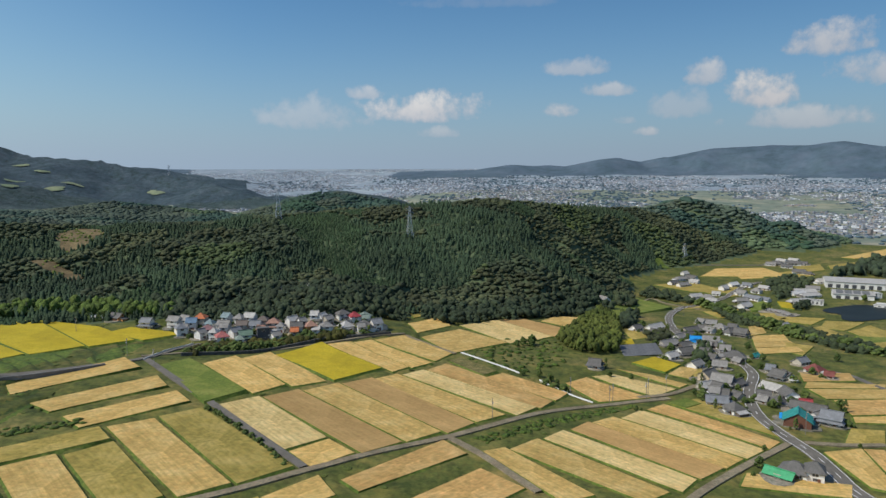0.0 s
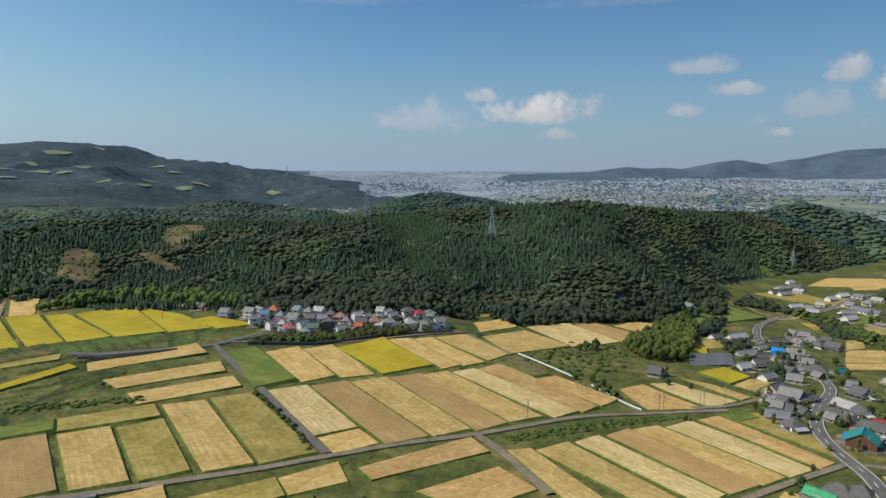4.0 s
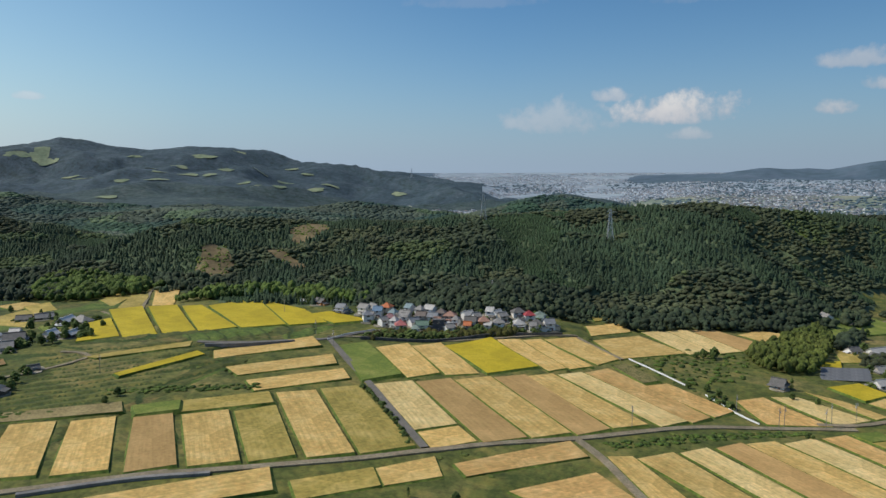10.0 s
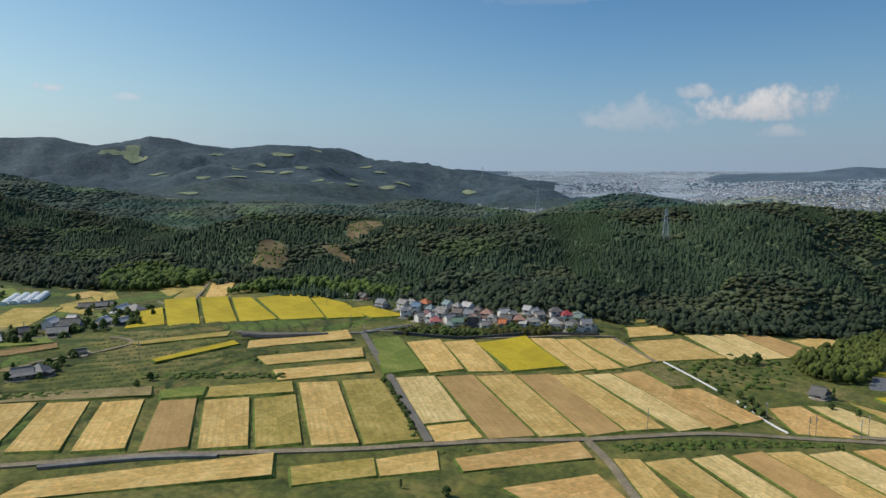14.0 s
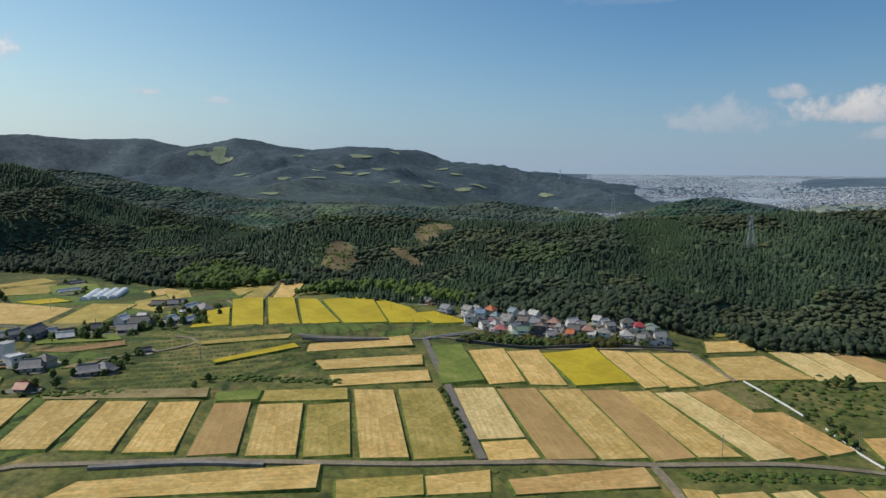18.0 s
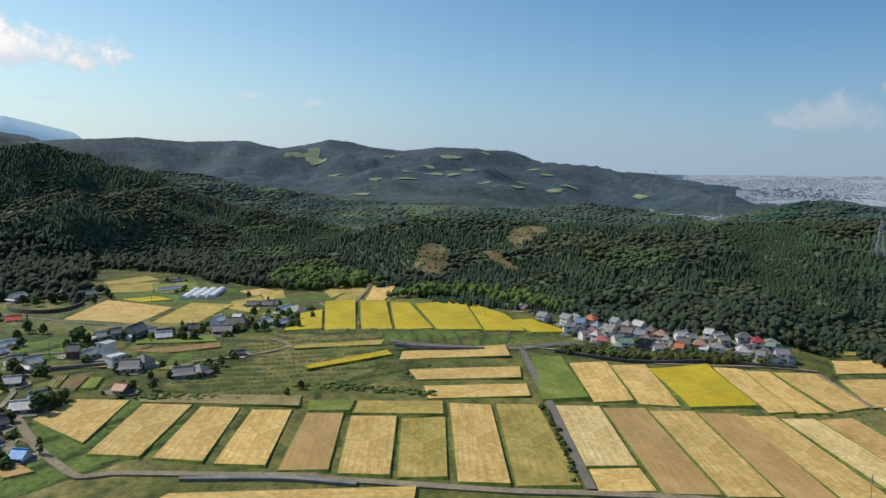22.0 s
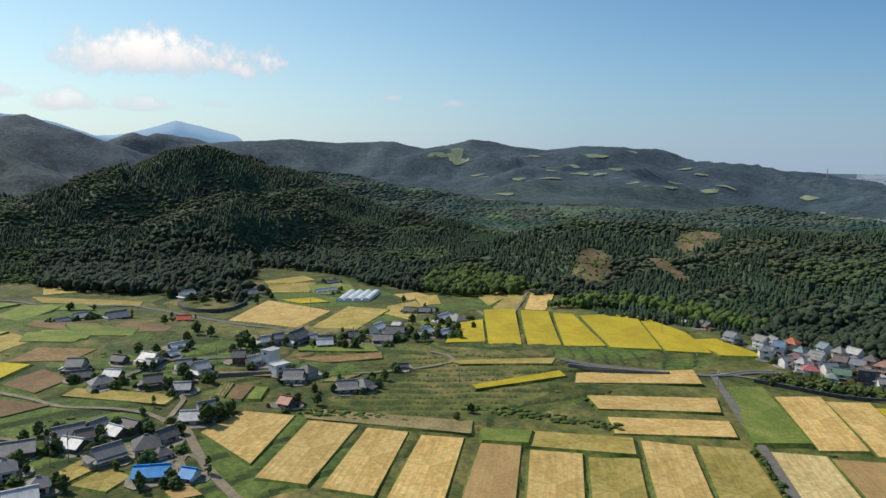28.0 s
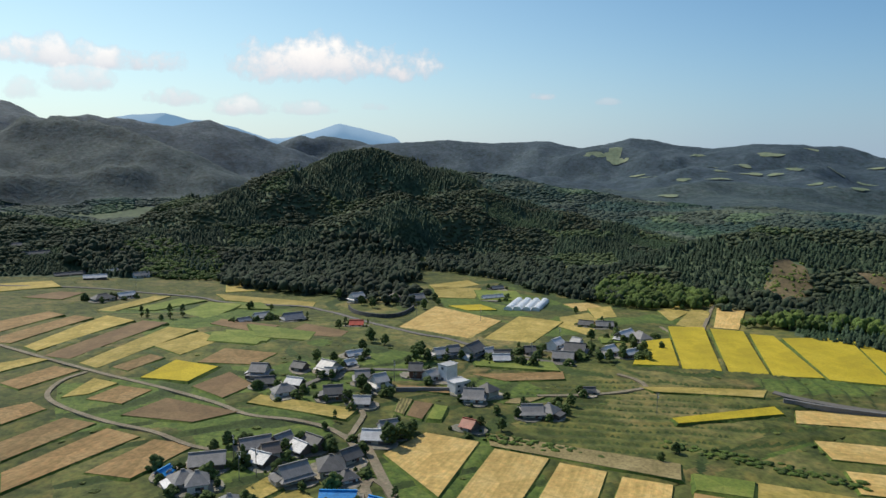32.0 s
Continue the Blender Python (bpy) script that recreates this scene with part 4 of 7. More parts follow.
road("asphalt", 3.6, (-176, 407), (-141, 366), (-113, 334), (-80, 295), (-55, 266))
road("asphalt", 5.0, (-236, 350), (-225, 356), (-210, 370), (-192, 392))
road("asphalt", 4.5, (-192, 392), (-177, 409), (-169, 436), (-159, 453))
road("track", 2.6, (-181, 413), (-153, 432), (-115, 451), (-80, 471), (-48, 493), (-28, 505))
road("track", 3.6, (2, 306), (16, 288), (26, 271), (36, 254))
road("track", 2.6, (-27, 501), (-10, 482), (8, 461))
road("asphalt", 7.0, (164, 244), (162, 266), (164, 282), (166, 304), (165, 319), (164, 337), (165, 355), (171, 380), (183, 409), (199, 440), (205, 460), (208, 485), (207, 503), (203, 543), (199, 577), (209, 636), (227, 695), (256, 754), (289, 779), (331, 820), (376, 882), (405, 914), (423, 930))
road("track", 3.6, (161, 316), (137, 295), (113, 273), (95, 255), (82, 239))
road("track", 3.6, (168, 318), (188, 316), (207, 317))
road("track", 3.6, (111, 390), (129, 394), (144, 405), (157, 418))
road("track", 2.6, (-225, 136), (-241, 139), (-259, 143), (-269, 146), (-281, 145), (-292, 141), (-304, 132), (-318, 116), (-339, 106), (-371, 87), (-409, 62), (-455, 35), (-501, 10), (-536, -10))
road("track", 2.4, (-281, 145), (-278, 148), (-286, 154), (-296, 161), (-302, 162))
road("track", 2.4, (-415, 55), (-404, 44), (-383, 38), (-363, 44), (-335, 61), (-316, 77), (-295, 89), (-284, 100))
road("asphalt", 3.4, (-337, 139), (-346, 152), (-354, 167), (-356, 178), (-346, 198), (-339, 215), (-339, 228))
road("asphalt", 3.6, (-494, 236), (-458, 239), (-420, 247), (-402, 258), (-381, 263), (-350, 271), (-334, 284), (-317, 294))
road("asphalt", 4.0, (-820, -42), (-804, -13), (-778, 59), (-747, 102), (-692, 151), (-659, 166), (-627, 198), (-590, 232), (-494, 236))
road("track", 2.6, (-286, 246), (-277, 270), (-272, 291), (-272, 302), (-283, 305), (-294, 303))
road("track", 2.4, (-328, 387), (-355, 407), (-385, 424))
road("track", 2.6, (-363, 442), (-417, 510), (-445, 547))
road("track", 3.0, (-231, 135), (-239, 142), (-229, 145))
road("asphalt", 3.6, (249, 492), (252, 467), (267, 452), (268, 430), (269, 404))
road("asphalt", 5.0, (387, 1077), (431, 1074), (481, 1070), (536, 1076))
road("track", 3.0, (189, 736), (242, 814), (253, 786), (280, 754))

def wall_along(name, label, material, high, thick, *pts, lift=0.0):
    """A wall or rail along a line."""
    line = smooth_line(pts, 4.0)
    v, f = ribbon(line, 0, thick, high + lift, high + (0.5 if lift == 0 else 0))
    n = len(line)
    caps = np.array([[0, 1, 2, 3], [4 * n - 1, 4 * n - 2, 4 * n - 3, 4 * n - 4]])
    ob = new(name, mesh_of(name, v, np.concatenate([f, caps]), False))
    ob.data.materials.append(M[material])
    return tagged(ob, label, name.replace("_", " "), kind="structure")


# dark stone colour paints in the shadow that lies on this wall
wall_along("retaining_wall", "retaining wall below the hamlet, coloured dark for its shade", "stonework", 2.0, 1.2, (-160, 420), (-141, 431), (-123, 443), (-104, 459), (-84, 475), (-69, 483), (-57, 488), (-38, 500))
wall_along("retaining_wall", "dark sloping retaining wall above the straw paddies", "concrete", 2.0, 1.5, (-226, 344), (-210, 359), (-190, 386))
wall_along("retaining_wall", "long dark concrete wall beside the farm track", "concrete", 1.1, 2.2, (-165, 167), (-140, 192), (-118, 208))
wall_along("retaining_wall", "dark stone wall beneath the village houses", "concrete", 2.0, 1.0, (-318, 186), (-312, 200), (-306, 214))
for run in (((12, 463), (30, 442), (47, 423)), ((58, 413), (70, 396), (83, 379))):
    rail = wall_along("guard_rail", "white painted guard rail along the canal", "paint", 0.9, 0.35, *run, lift=0.4)
wall_along("guard_rail", "white guard rail on the road to the hamlet", "paint", 0.7, 0.25, (-176, 404), (-172, 430), (-163, 450), lift=0.5)



# ---- woods ----
rng = np.random.default_rng(5)


def lobe(n_ring, centre, radius, tall, r):
    """A ragged faceted clump."""
    v, f = [(0, 0, tall)], []
    for k, (h, w) in enumerate(((0.55, 0.75), (-0.1, 1.0), (-0.6, 0.6))):
        for j in range(n_ring):
            a = 2 * np.pi * (j + 0.5 * k) / n_ring
            q = w * r.uniform(0.72, 1.25)
            v.append((q * math.cos(a) * radius, q * math.sin(a) * radius, (h + r.uniform(-0.14, 0.14)) * tall))
    for j in range(n_ring):
        f.append((0, 1 + j, 1 + (j + 1) % n_ring))
        for k in range(2):
            p, q = 1 + k * n_ring, 1 + (k + 1) * n_ring
            f += [(p + j, q + j, p + (j + 1) % n_ring), (p + (j + 1) % n_ring, q + j, q + (j + 1) % n_ring)]
    return np.array(v) + np.array(centre), np.array(f)


def join(pieces):
    vs, fs, n = [], [], 0
    for v, f in pieces:
        vs.append(v)
        fs.append(f + n)
        n += len(v)
    return np.concatenate(vs), np.concatenate(fs)


def broadleaf(seed):
    """Unit tree, about 1 high and 1 wide: a broad head of lobes at uneven heights."""
    r = np.random.default_rng(seed)
    parts = [lobe(5, (0, 0, 0.55), 0.40, 0.40, r)]
    for k in range(2):
        a = k * 3.0 + r.uniform(-0.6, 0.6)
        q = r.uniform(0.22, 0.34)
        parts.append(lobe(4, (q * math.cos(a), q * math.sin(a), r.uniform(0.45, 0.80)), r.uniform(0.18, 0.28), r.uniform(0.14, 0.22), r))
    return join(parts)


def cedar(seed):
    """Unit conifer: a slim ragged spire of three drooping tiers."""
    r = np.random.default_rng(seed)
    parts = []
    for k in range(3):
        z0, w, n = 0.12 + 0.25 * k, 0.50 - 0.13 * k, 6
        rim = [w * r.uniform(0.75, 1.2) for j in range(n)]
        v = [(r.uniform(-0.02, 0.02), r.uniform(-0.02, 0.02), z0 + 0.42)] + [(rim[j] * math.cos(2 * math.pi * j / n + k), rim[j] * math.sin(2 * math.pi * j / n + k), z0 + r.uniform(-0.06, 0.06)) for j in range(n)]
        f = [(0, 1 + j, 1 + (j + 1) % n) for j in range(n)]
        parts.append((np.array(v), np.array(f)))
    return join(parts)


def clump(seed):
    r = np.random.default_rng(seed)
    return join([lobe(5, (0, 0, 0.3), 0.5, 0.6, r), lobe(4, (0.32, 0.12, 0.25), 0.34, 0.45, r)])


BROAD = [broadleaf(k) for k in range(8)]
CEDAR = [cedar(k) for k in range(20, 26)]
TUFT = [lobe(5, (0, 0, 0.4), 0.5, 0.6, np.random.default_rng(k)) for k in range(70, 76)]
CLUMP = [clump(k) for k in range(40, 46)]


def planted(name, label, spots, shapes, size, tint, material, sink=0.0, soft=False):
    """One joined wood: a shape from shapes at each spot (x, y, z), size (wide, high) each, tint rgb each."""
    vs, fs, cs, n = [], [], [], 0
    pick = rng.integers(0, len(shapes), len(spots))
    turn = rng.uniform(0, 2 * np.pi, len(spots))
    for s, (v, f) in enumerate(shapes):
        m = np.nonzero(pick == s)[0]
        if not len(m):
            continue
        c, q = np.cos(turn[m])[:, None], np.sin(turn[m])[:, None]
        w, h = size[m, :1], size[m, 1:]
        x = (v[:, 0] * c - v[:, 1] * q) * w + spots[m, :1]
        y = (v[:, 0] * q + v[:, 1] * c) * w + spots[m, 1:2]
        z = (v[:, 2] - sink) * h + spots[m, 2:]
        vs.append(np.stack([x, y, z], -1).reshape(-1, 3))
        fs.append((f[None] + (np.arange(len(m)) * len(v))[:, None, None]).reshape(-1, 3) + n)
        cs.append(np.repeat(tint[m], len(v), 0))
        n += len(m) * len(v)
    v, f, c = np.concatenate(vs), np.concatenate(fs), np.concatenate(cs)
    me = mesh_of(name, v, f, soft, 3)
    col = me.color_attributes.new("tint", "FLOAT_COLOR", "POINT")
    col.data.foreach_set("color", np.concatenate([c, np.ones((len(c), 1))], 1).astype(np.float32).ravel())
    me.materials.append(material)
    return tagged(new(name, me), label, "trees", kind="stuff")


top_angle = np.maximum.accumulate(((gz + 8).reshape(len(rad), -1) - 119) / rad[:, None], 0)


def seen(x, y, z):
    """False behind a crest, where the wood may be thinner."""
    d = np.hypot(x - 20, y - 20)
    i = np.clip(np.searchsorted(rad, d) - 2, 0, len(rad) - 1)
    j = np.clip(np.searchsorted(ang, np.arctan2(x - 20, y - 20)), 0, len(ang) - 1)
    return (z + 16 - 119) / d > top_angle[i, j]


def scatter(r0, r1, step, kinds=()):
    """Jittered spots on wooded slopes between two distances, in stands of those kinds."""
    k = int(r1 / step) + 1
    i, j = np.meshgrid(np.arange(-k, k + 1), np.arange(-k, k + 1), indexing="ij")
    x, y = (i.ravel() + rng.uniform(-0.55, 0.55, i.size)) * step + 20, (j.ravel() + rng.uniform(-0.55, 0.55, i.size)) * step + 20
    d, h = np.hypot(x - 20, y - 20), np.degrees(np.arctan2(x - 20, y - 20))
    keep = (d > r0) & (d < r1) & (h > -98) & (h < 37)
    x, y = x[keep], y[keep]
    if kinds:
        keep = np.isin(stand(x, y)[0], kinds)
        x, y = x[keep], y[keep]
    z, up = land(x, y)
    keep = (up > 0.035) & wooded(x, y) & ~((np.hypot(x, y) > 3700) & (x > -400))
    x, y, z = x[keep], y[keep], z[keep]
    keep = seen(x, y, z) | (rng.uniform(0, 1, len(x)) < 0.12)
    return np.stack([x[keep], y[keep], z[keep]], 1)


CLEARED = ((-384, 740, 21, 36, 11), (-356, 645, 9, 36, 65), (-419, 607, 18, 36, 32), (133, 912, 10, 16, 77), (185, 1039, 6, 10, 28), (331, 1059, 10, 16, 13), (168, 726, 24, 26, 0))


def wooded(x, y):
    """Not in felled patches, nor in the gap of the side valley."""
    ok = np.ones(x.shape, bool)
    for cx, cy, a, b, turn in CLEARED:
        c, s = math.cos(radians(turn)), math.sin(radians(turn))
        u, v = (x - cx) * c + (y - cy) * s, -(x - cx) * s + (y - cy) * c
        ok &= (u / a) ** 2 + (v / b) ** 2 > 1
    for cx, cy, a, b in FAIRWAYS:
        ok &= ((x - cx) / a) ** 2 + ((y - cy) / b) ** 2 > 1
    return ok


FAIRWAYS = ((-2586, 2194, 55, 18), (-2551, 2279, 28, 58), (-2494, 2241, 48, 32), (-2545, 2237, 19, 29), (-2005, 1999, 58, 12), (-1918, 2200, 26, 25), (-1712, 1997, 43, 11), (-2277, 2510, 30, 11), (-2012, 2478, 36, 24), (-1755, 2218, 37, 21), (-2022, 2651, 51, 21), (-1876, 2581, 31, 20), (-2006, 2902, 29, 15), (-1491, 2193, 24, 11), (-1723, 2907, 30, 14), (-1563, 2578, 32, 13), (-1338, 2181, 23, 11), (-1415, 2556, 47, 12), (-1373, 2625, 36, 9), (-1822, 1950, 24, 11), (-1622, 1681, 30, 17), (-1370, 1366, 16, 8), (-1093, 2694, 30, 34),
            (-1808, 2121, 29, 12), (-1678, 2344, 28, 12), (-1635, 2517, 32, 9), (-2086, 1983, 30, 12), (-1676, 2235, 27, 12), (-1539, 2724, 28, 10), (-1419, 2160, 23, 8))
# stands of one kind on the near hill: (x, y, radius, kind)
STANDS = ((-150, 840, 42, 3), (-128, 800, 42, 3), (-108, 760, 38, 3), (-90, 715, 36, 3), (-75, 680, 32, 3), (187, 1040, 26, 2), (358, 1085, 34, 2), (558, 1231, 40, 2), (122, 917, 14, 2),
          (-300, 640, 45, 0), (-330, 600, 45, 0), (-440, 660, 40, 0), (-504, 694, 22, 2), (-470, 640, 30, 0), (-25, 740, 70, 0), (30, 790, 60, 0), (-240, 760, 40, 1), (-225, 690, 36, 2))


def stand(x, y, cell=58.0):
    """Kind of wood at each place, in stands with uneven borders: 0 cedars, 1 broadleaf, 2 fresh green broadleaf and bamboo, 3 young plantation; and a number for each stand."""
    u, v = (x + 16 * rough(x, y, 40, 71, 2)) / cell, (y + 16 * rough(x, y, 40, 73, 2)) / cell
    iu, iv = np.floor(u), np.floor(v)
    best, pick = np.full(x.shape, 9.0), np.zeros(x.shape)
    for du in (-1, 0, 1):
        for dv in (-1, 0, 1):
            ju, jv = iu + du, iv + dv
            d = (ju + lattice(ju, jv, 1) - u) ** 2 + (jv + lattice(ju, jv, 2) - v) ** 2
            pick = np.where(d < best, lattice(ju, jv, 3), pick)
            best = np.minimum(best, d)
    kind = np.where(pick < 0.36, 0, np.where(pick < 0.86, 1, np.where(pick < 0.93, 2, 3)))
    for cx, cy, r, k in STANDS:
        kind = np.where(np.hypot(x - cx + 8 * rough(x, y, 18, 75, 2), y - cy) < r, k, kind)
    return kind, pick


def tints(spots, spread, kind, pick):
    """Each stand has its own green; trees differ a little within it."""
    x, y = spots[:, 0], spots[:, 1]
    base = np.array([[0.56, 0.74, 0.70], [0.86, 0.87, 0.82], [1.25, 1.30, 0.88], [0.52, 0.74, 0.56]])[kind]
    own = ((pick * 37.7) % 1)[:, None]
    brown = ((pick * 91.3) % 1)[:, None] * (kind == 1)[:, None]
    c = base * (0.82 + 0.36 * own) * (1 + brown * np.array([[0.22, 0.06, -0.02]]))
    c = c * (1 + 0.22 * rough(x, y, 34, 27, 2)[:, None])
    return np.clip(rng.uniform(1 - spread, 1 + spread, (len(spots), 1)) * c, 0.2, 3)


for kinds, step, shapes, wide, high, nm, lb in (((0,), 4.4, CEDAR, 5.2, 7.2, "cedar_wood", "stands of dark pointed cedars on the hillsides"),
                                                ((1, 2), 5.3, BROAD, 8.0, 5.0, "broadleaf_wood", "dense dark green broadleaf wood on the hillsides"),
                                                ((3,), 3.4, CEDAR, 4.8, 3.6, "young_plantation", "even green plantation of young conifers on the hill")):
    s = scatter(300, 1300, step, kinds)
    kind, pick = stand(s[:, 0], s[:, 1])
    big = rng.uniform(0.6, 1.0, (len(s), 1)) + 0.55 * rng.uniform(0, 1, (len(s), 1)) ** 3
    if kinds == (3,):
        big = rng.uniform(0.85, 1.1, (len(s), 1))
    planted(nm, lb, s, shapes, big * np.array([[wide, high]]), tints(s, 0.11, kind, pick), M["forest"], 0.12, True)
# leaf colour of these hills already carries blue haze
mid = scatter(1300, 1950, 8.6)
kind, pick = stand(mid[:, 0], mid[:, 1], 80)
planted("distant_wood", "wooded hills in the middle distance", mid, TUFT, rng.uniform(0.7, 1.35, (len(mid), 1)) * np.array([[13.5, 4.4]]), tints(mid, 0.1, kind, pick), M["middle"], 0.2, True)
# ---- houses ----
def part(name, verts, faces, material, parent, label=""):
    me = bpy.data.meshes.new(name)
    me.from_pydata([tuple(v) for v in verts], [], faces)
    me.update()
    me.materials.append(material)
    ob = new(name, me)
    ob.parent = parent
    if label:
        ob["label"] = label
    return ob


def box_data(x0, x1, y0, y1, z0, z1):
    v = [(x, y, z) for z in (z0, z1) for y in (y0, y1) for x in (x0, x1)]
    return v, [(0, 2, 3, 1), (4, 5, 7, 6), (0, 1, 5, 4), (2, 6, 7, 3), (0, 4, 6, 2), (1, 3, 7, 5)]


def slab(corners, thick):
    """A sheet between corners, thick downwards."""
    n = len(corners)
    v = list(corners) + [(x, y, z - thick) for x, y, z in corners]
    f = [tuple(range(n)), tuple(range(2 * n - 1, n - 1, -1))] + [(k, k + n, (k + 1) % n + n, (k + 1) % n) for k in range(n)]
    return v, f


WINDOW = None


def window_kit():
    """Shared meshes: a window's frame and pane, 1 wide and 1 high."""
    fr = bpy.data.meshes.new("window_frame")
    v, f = [], []
    for b in ((-0.5, 0.5, 0, 0.08, 0, 0.08), (-0.5, 0.5, 0, 0.08, 0.92, 1), (-0.5, -0.44, 0, 0.08, 0.08, 0.92), (0.44, 0.5, 0, 0.08, 0.08, 0.92), (-0.03, 0.03, 0, 0.08, 0.08, 0.92)):
        bv, bf = box_data(*b)
        f += [tuple(i + len(v) for i in q) for q in bf]
        v += bv
    fr.from_pydata(v, [], f)
    fr.materials.append(M["frame"])
    pa = bpy.data.meshes.new("pane")
    v, f = box_data(-0.44, 0.44, 0.01, 0.04, 0.08, 0.92)
    pa.from_pydata(v, [], f)
    pa.materials.append(M["glass"])
    return fr, pa


FRAME, PANE = window_kit()
roof_words = dict(grey="grey tiled", dark="dark tiled", light="pale grey", whitem="white sheet-metal", brownt="brown tiled", blue="bright blue metal", bluem="blue metal", bluegrey="blue-grey tiled",
                  red="bright red", redd="crimson", redp="rose-red", pink="dull pink", salmon="salmon tiled", orange="orange tiled", rust="rusty metal", redbrown="red-brown tiled", tealr="teal",
                  tealg="grey-teal", greenr="green", greeng="grey-green", greent="green metal")
wall_words = dict(plaster="buff plaster", white="white", plank="dark plank", brownw="brown timber", orangew="orange", beige="beige", dark="black clad")
chance = random.Random(11)
house_spots = []


def house(x, y, turn, long, wide, high, roof, walls, kind):
    """A house or shed of that length, width and ridge height. kind: gable, hip, flat, or eaves (a gable over a skirt of lower eaves)."""
    L, W = max(long, wide * 0.8), wide
    if walls == "plaster" and chance.random() < 0.45:
        walls = "white"
    zs = [ground_z(x + dx, y + dy) for dx, dy in ((0, 0), (L / 2, 0), (-L / 2, 0), (0, W / 2), (0, -W / 2))]
    if -205 < x < -30 and y > 440:
        high *= 1.3
    big = high > 5.6
    shed = walls == "plank" and not big
    root = new("shed" if shed else "house")
    root.matrix_basis = pose(x, y, min(zs) + 0.15, 0, 0, turn)
    a = {"gable": "gabled", "hip": "hipped", "flat": "flat", "eaves": "two-tier"}[kind]
    tagged(root, "%s %s with a %s %s roof" % (wall_words[walls], ("shed" if shed else "two-storey house" if high >= 7 else "house"), roof_words[roof], a), "shed" if shed else "house", group="houses of the valley")
    house_spots.append((x, y, max(L, W)))
    rise = 0.0 if kind == "flat" else min(W * 0.34, high * 0.48)
    eave = high - rise
    o = 0.75 if kind != "flat" else 0.25
    R, Wm = M["roof_" + roof], M["wall_" + walls]
    lx, ly = L / 2, W / 2
    if kind in ("gable", "eaves"):
        v = [(-lx, -ly, -1.5), (lx, -ly, -1.5), (lx, ly, -1.5), (-lx, ly, -1.5), (-lx, -ly, eave), (lx, -ly, eave), (lx, ly, eave), (-lx, ly, eave), (-lx, 0, high - 0.12), (lx, 0, high - 0.12)]
        part("wall_shell", v, [(0, 1, 5, 4), (2, 3, 7, 6), (1, 2, 6, 9, 5), (3, 0, 4, 8, 7)], Wm, root)
    else:
        part("wall_shell", *box_data(-lx, lx, -ly, ly, -1.5, eave), Wm, root)
    k = rise / ly if rise else 0
    if kind in ("gable", "eaves"):
        g = 0.6
        for s in (-1, 1):
            e = eave - k * o
            c = [(-lx - g, s * (ly + o), e + 0.1), (lx + g, s * (ly + o), e + 0.1), (lx + g, 0, high + 0.1), (-lx - g, 0, high + 0.1)]
            part("roof_slope", *slab(c if s < 0 else c[::-1], 0.22), R, root)
        part("ridge_cap", *box_data(-lx - g - 0.1, lx + g + 0.1, -0.28, 0.28, high - 0.05, high + 0.42), R, root)
    elif kind == "hip":
        r = max(L / 2 - W / 2, 0.4)
        e = eave - k * o + 0.1
        A = [(-lx - o, -ly - o, e), (lx + o, -ly - o, e), (lx + o, ly + o, e), (-lx - o, ly + o, e)]
        T = [(-r, 0, high + 0.1), (r, 0, high + 0.1)]
        for c in ([A[0], A[1], T[1], T[0]], [A[2], A[3], T[0], T[1]], [A[1], A[2], T[1]], [A[3], A[0], T[0]]):
            part("roof_slope", *slab(c, 0.22), R, root)
        part("ridge_cap", *box_data(-r - 0.3, r + 0.3, -0.25, 0.25, high - 0.02, high + 0.35), R, root)
    else:
        part("roof_deck", *box_data(-lx - o, lx + o, -ly - o, ly + o, eave, eave + 0.3), R, root)
        for s in (-1, 1):
            part("parapet", *box_data(-lx - o, lx + o, s * (ly + o) - 0.12, s * (ly + o) + 0.12, eave + 0.3, eave + 0.75), Wm, root)
    if kind == "eaves":
        low = max(2.5, eave * 0.52)
        for s in (-1, 1):
            c = [(-lx - 1.7, s * (ly + 1.9), low - 0.15), (lx + 1.7, s * (ly + 1.9), low - 0.15), (lx + 0.1, s * ly, low + 0.75), (-lx - 0.1, s * ly, low + 0.75)]
            part("lower_eave", *slab(c if s < 0 else c[::-1], 0.18), R, root)
            c = [(s * (lx + 1.7), -ly - 1.9, low - 0.15), (s * (lx + 1.7), ly + 1.9, low - 0.15), (s * lx, ly + 0.1, low + 0.75), (s * lx, -ly - 0.1, low + 0.75)]
            part("lower_eave", *slab(c if s > 0 else c[::-1], 0.18), R, root)
    storeys = [0.9] if eave < 4.4 else [0.9, eave - 2.0]
    if shed:
        part("door", *box_data(-1.4, 1.4, -ly - 0.1, -ly - 0.02, -0.2, 2.3), M["wall_plaster"], root)
        storeys = storeys[:0]
    for z in storeys:
        n = max(1, int(L / 4.2))
        for s in (-1, 1):
            for i in range(n):
                w = new("window", FRAME)
                w.parent = root
                w.matrix_basis = pose((i + 0.5) * L / n - lx, s * (ly + 0.005), z, 0, 0, 0 if s > 0 else 180) @ Matrix.Diagonal((chance.choice((1.7, 1.8, 2.4)), 1, 1.3, 1))
                p = new("pane", PANE)
                p.parent = w
    if not shed and kind != "flat":
        part("front_door", *box_data(lx * 0.25, lx * 0.25 + 1.2, -ly - 0.09, -ly - 0.02, -0.1, 2.05), M["wall_brownw"], root)
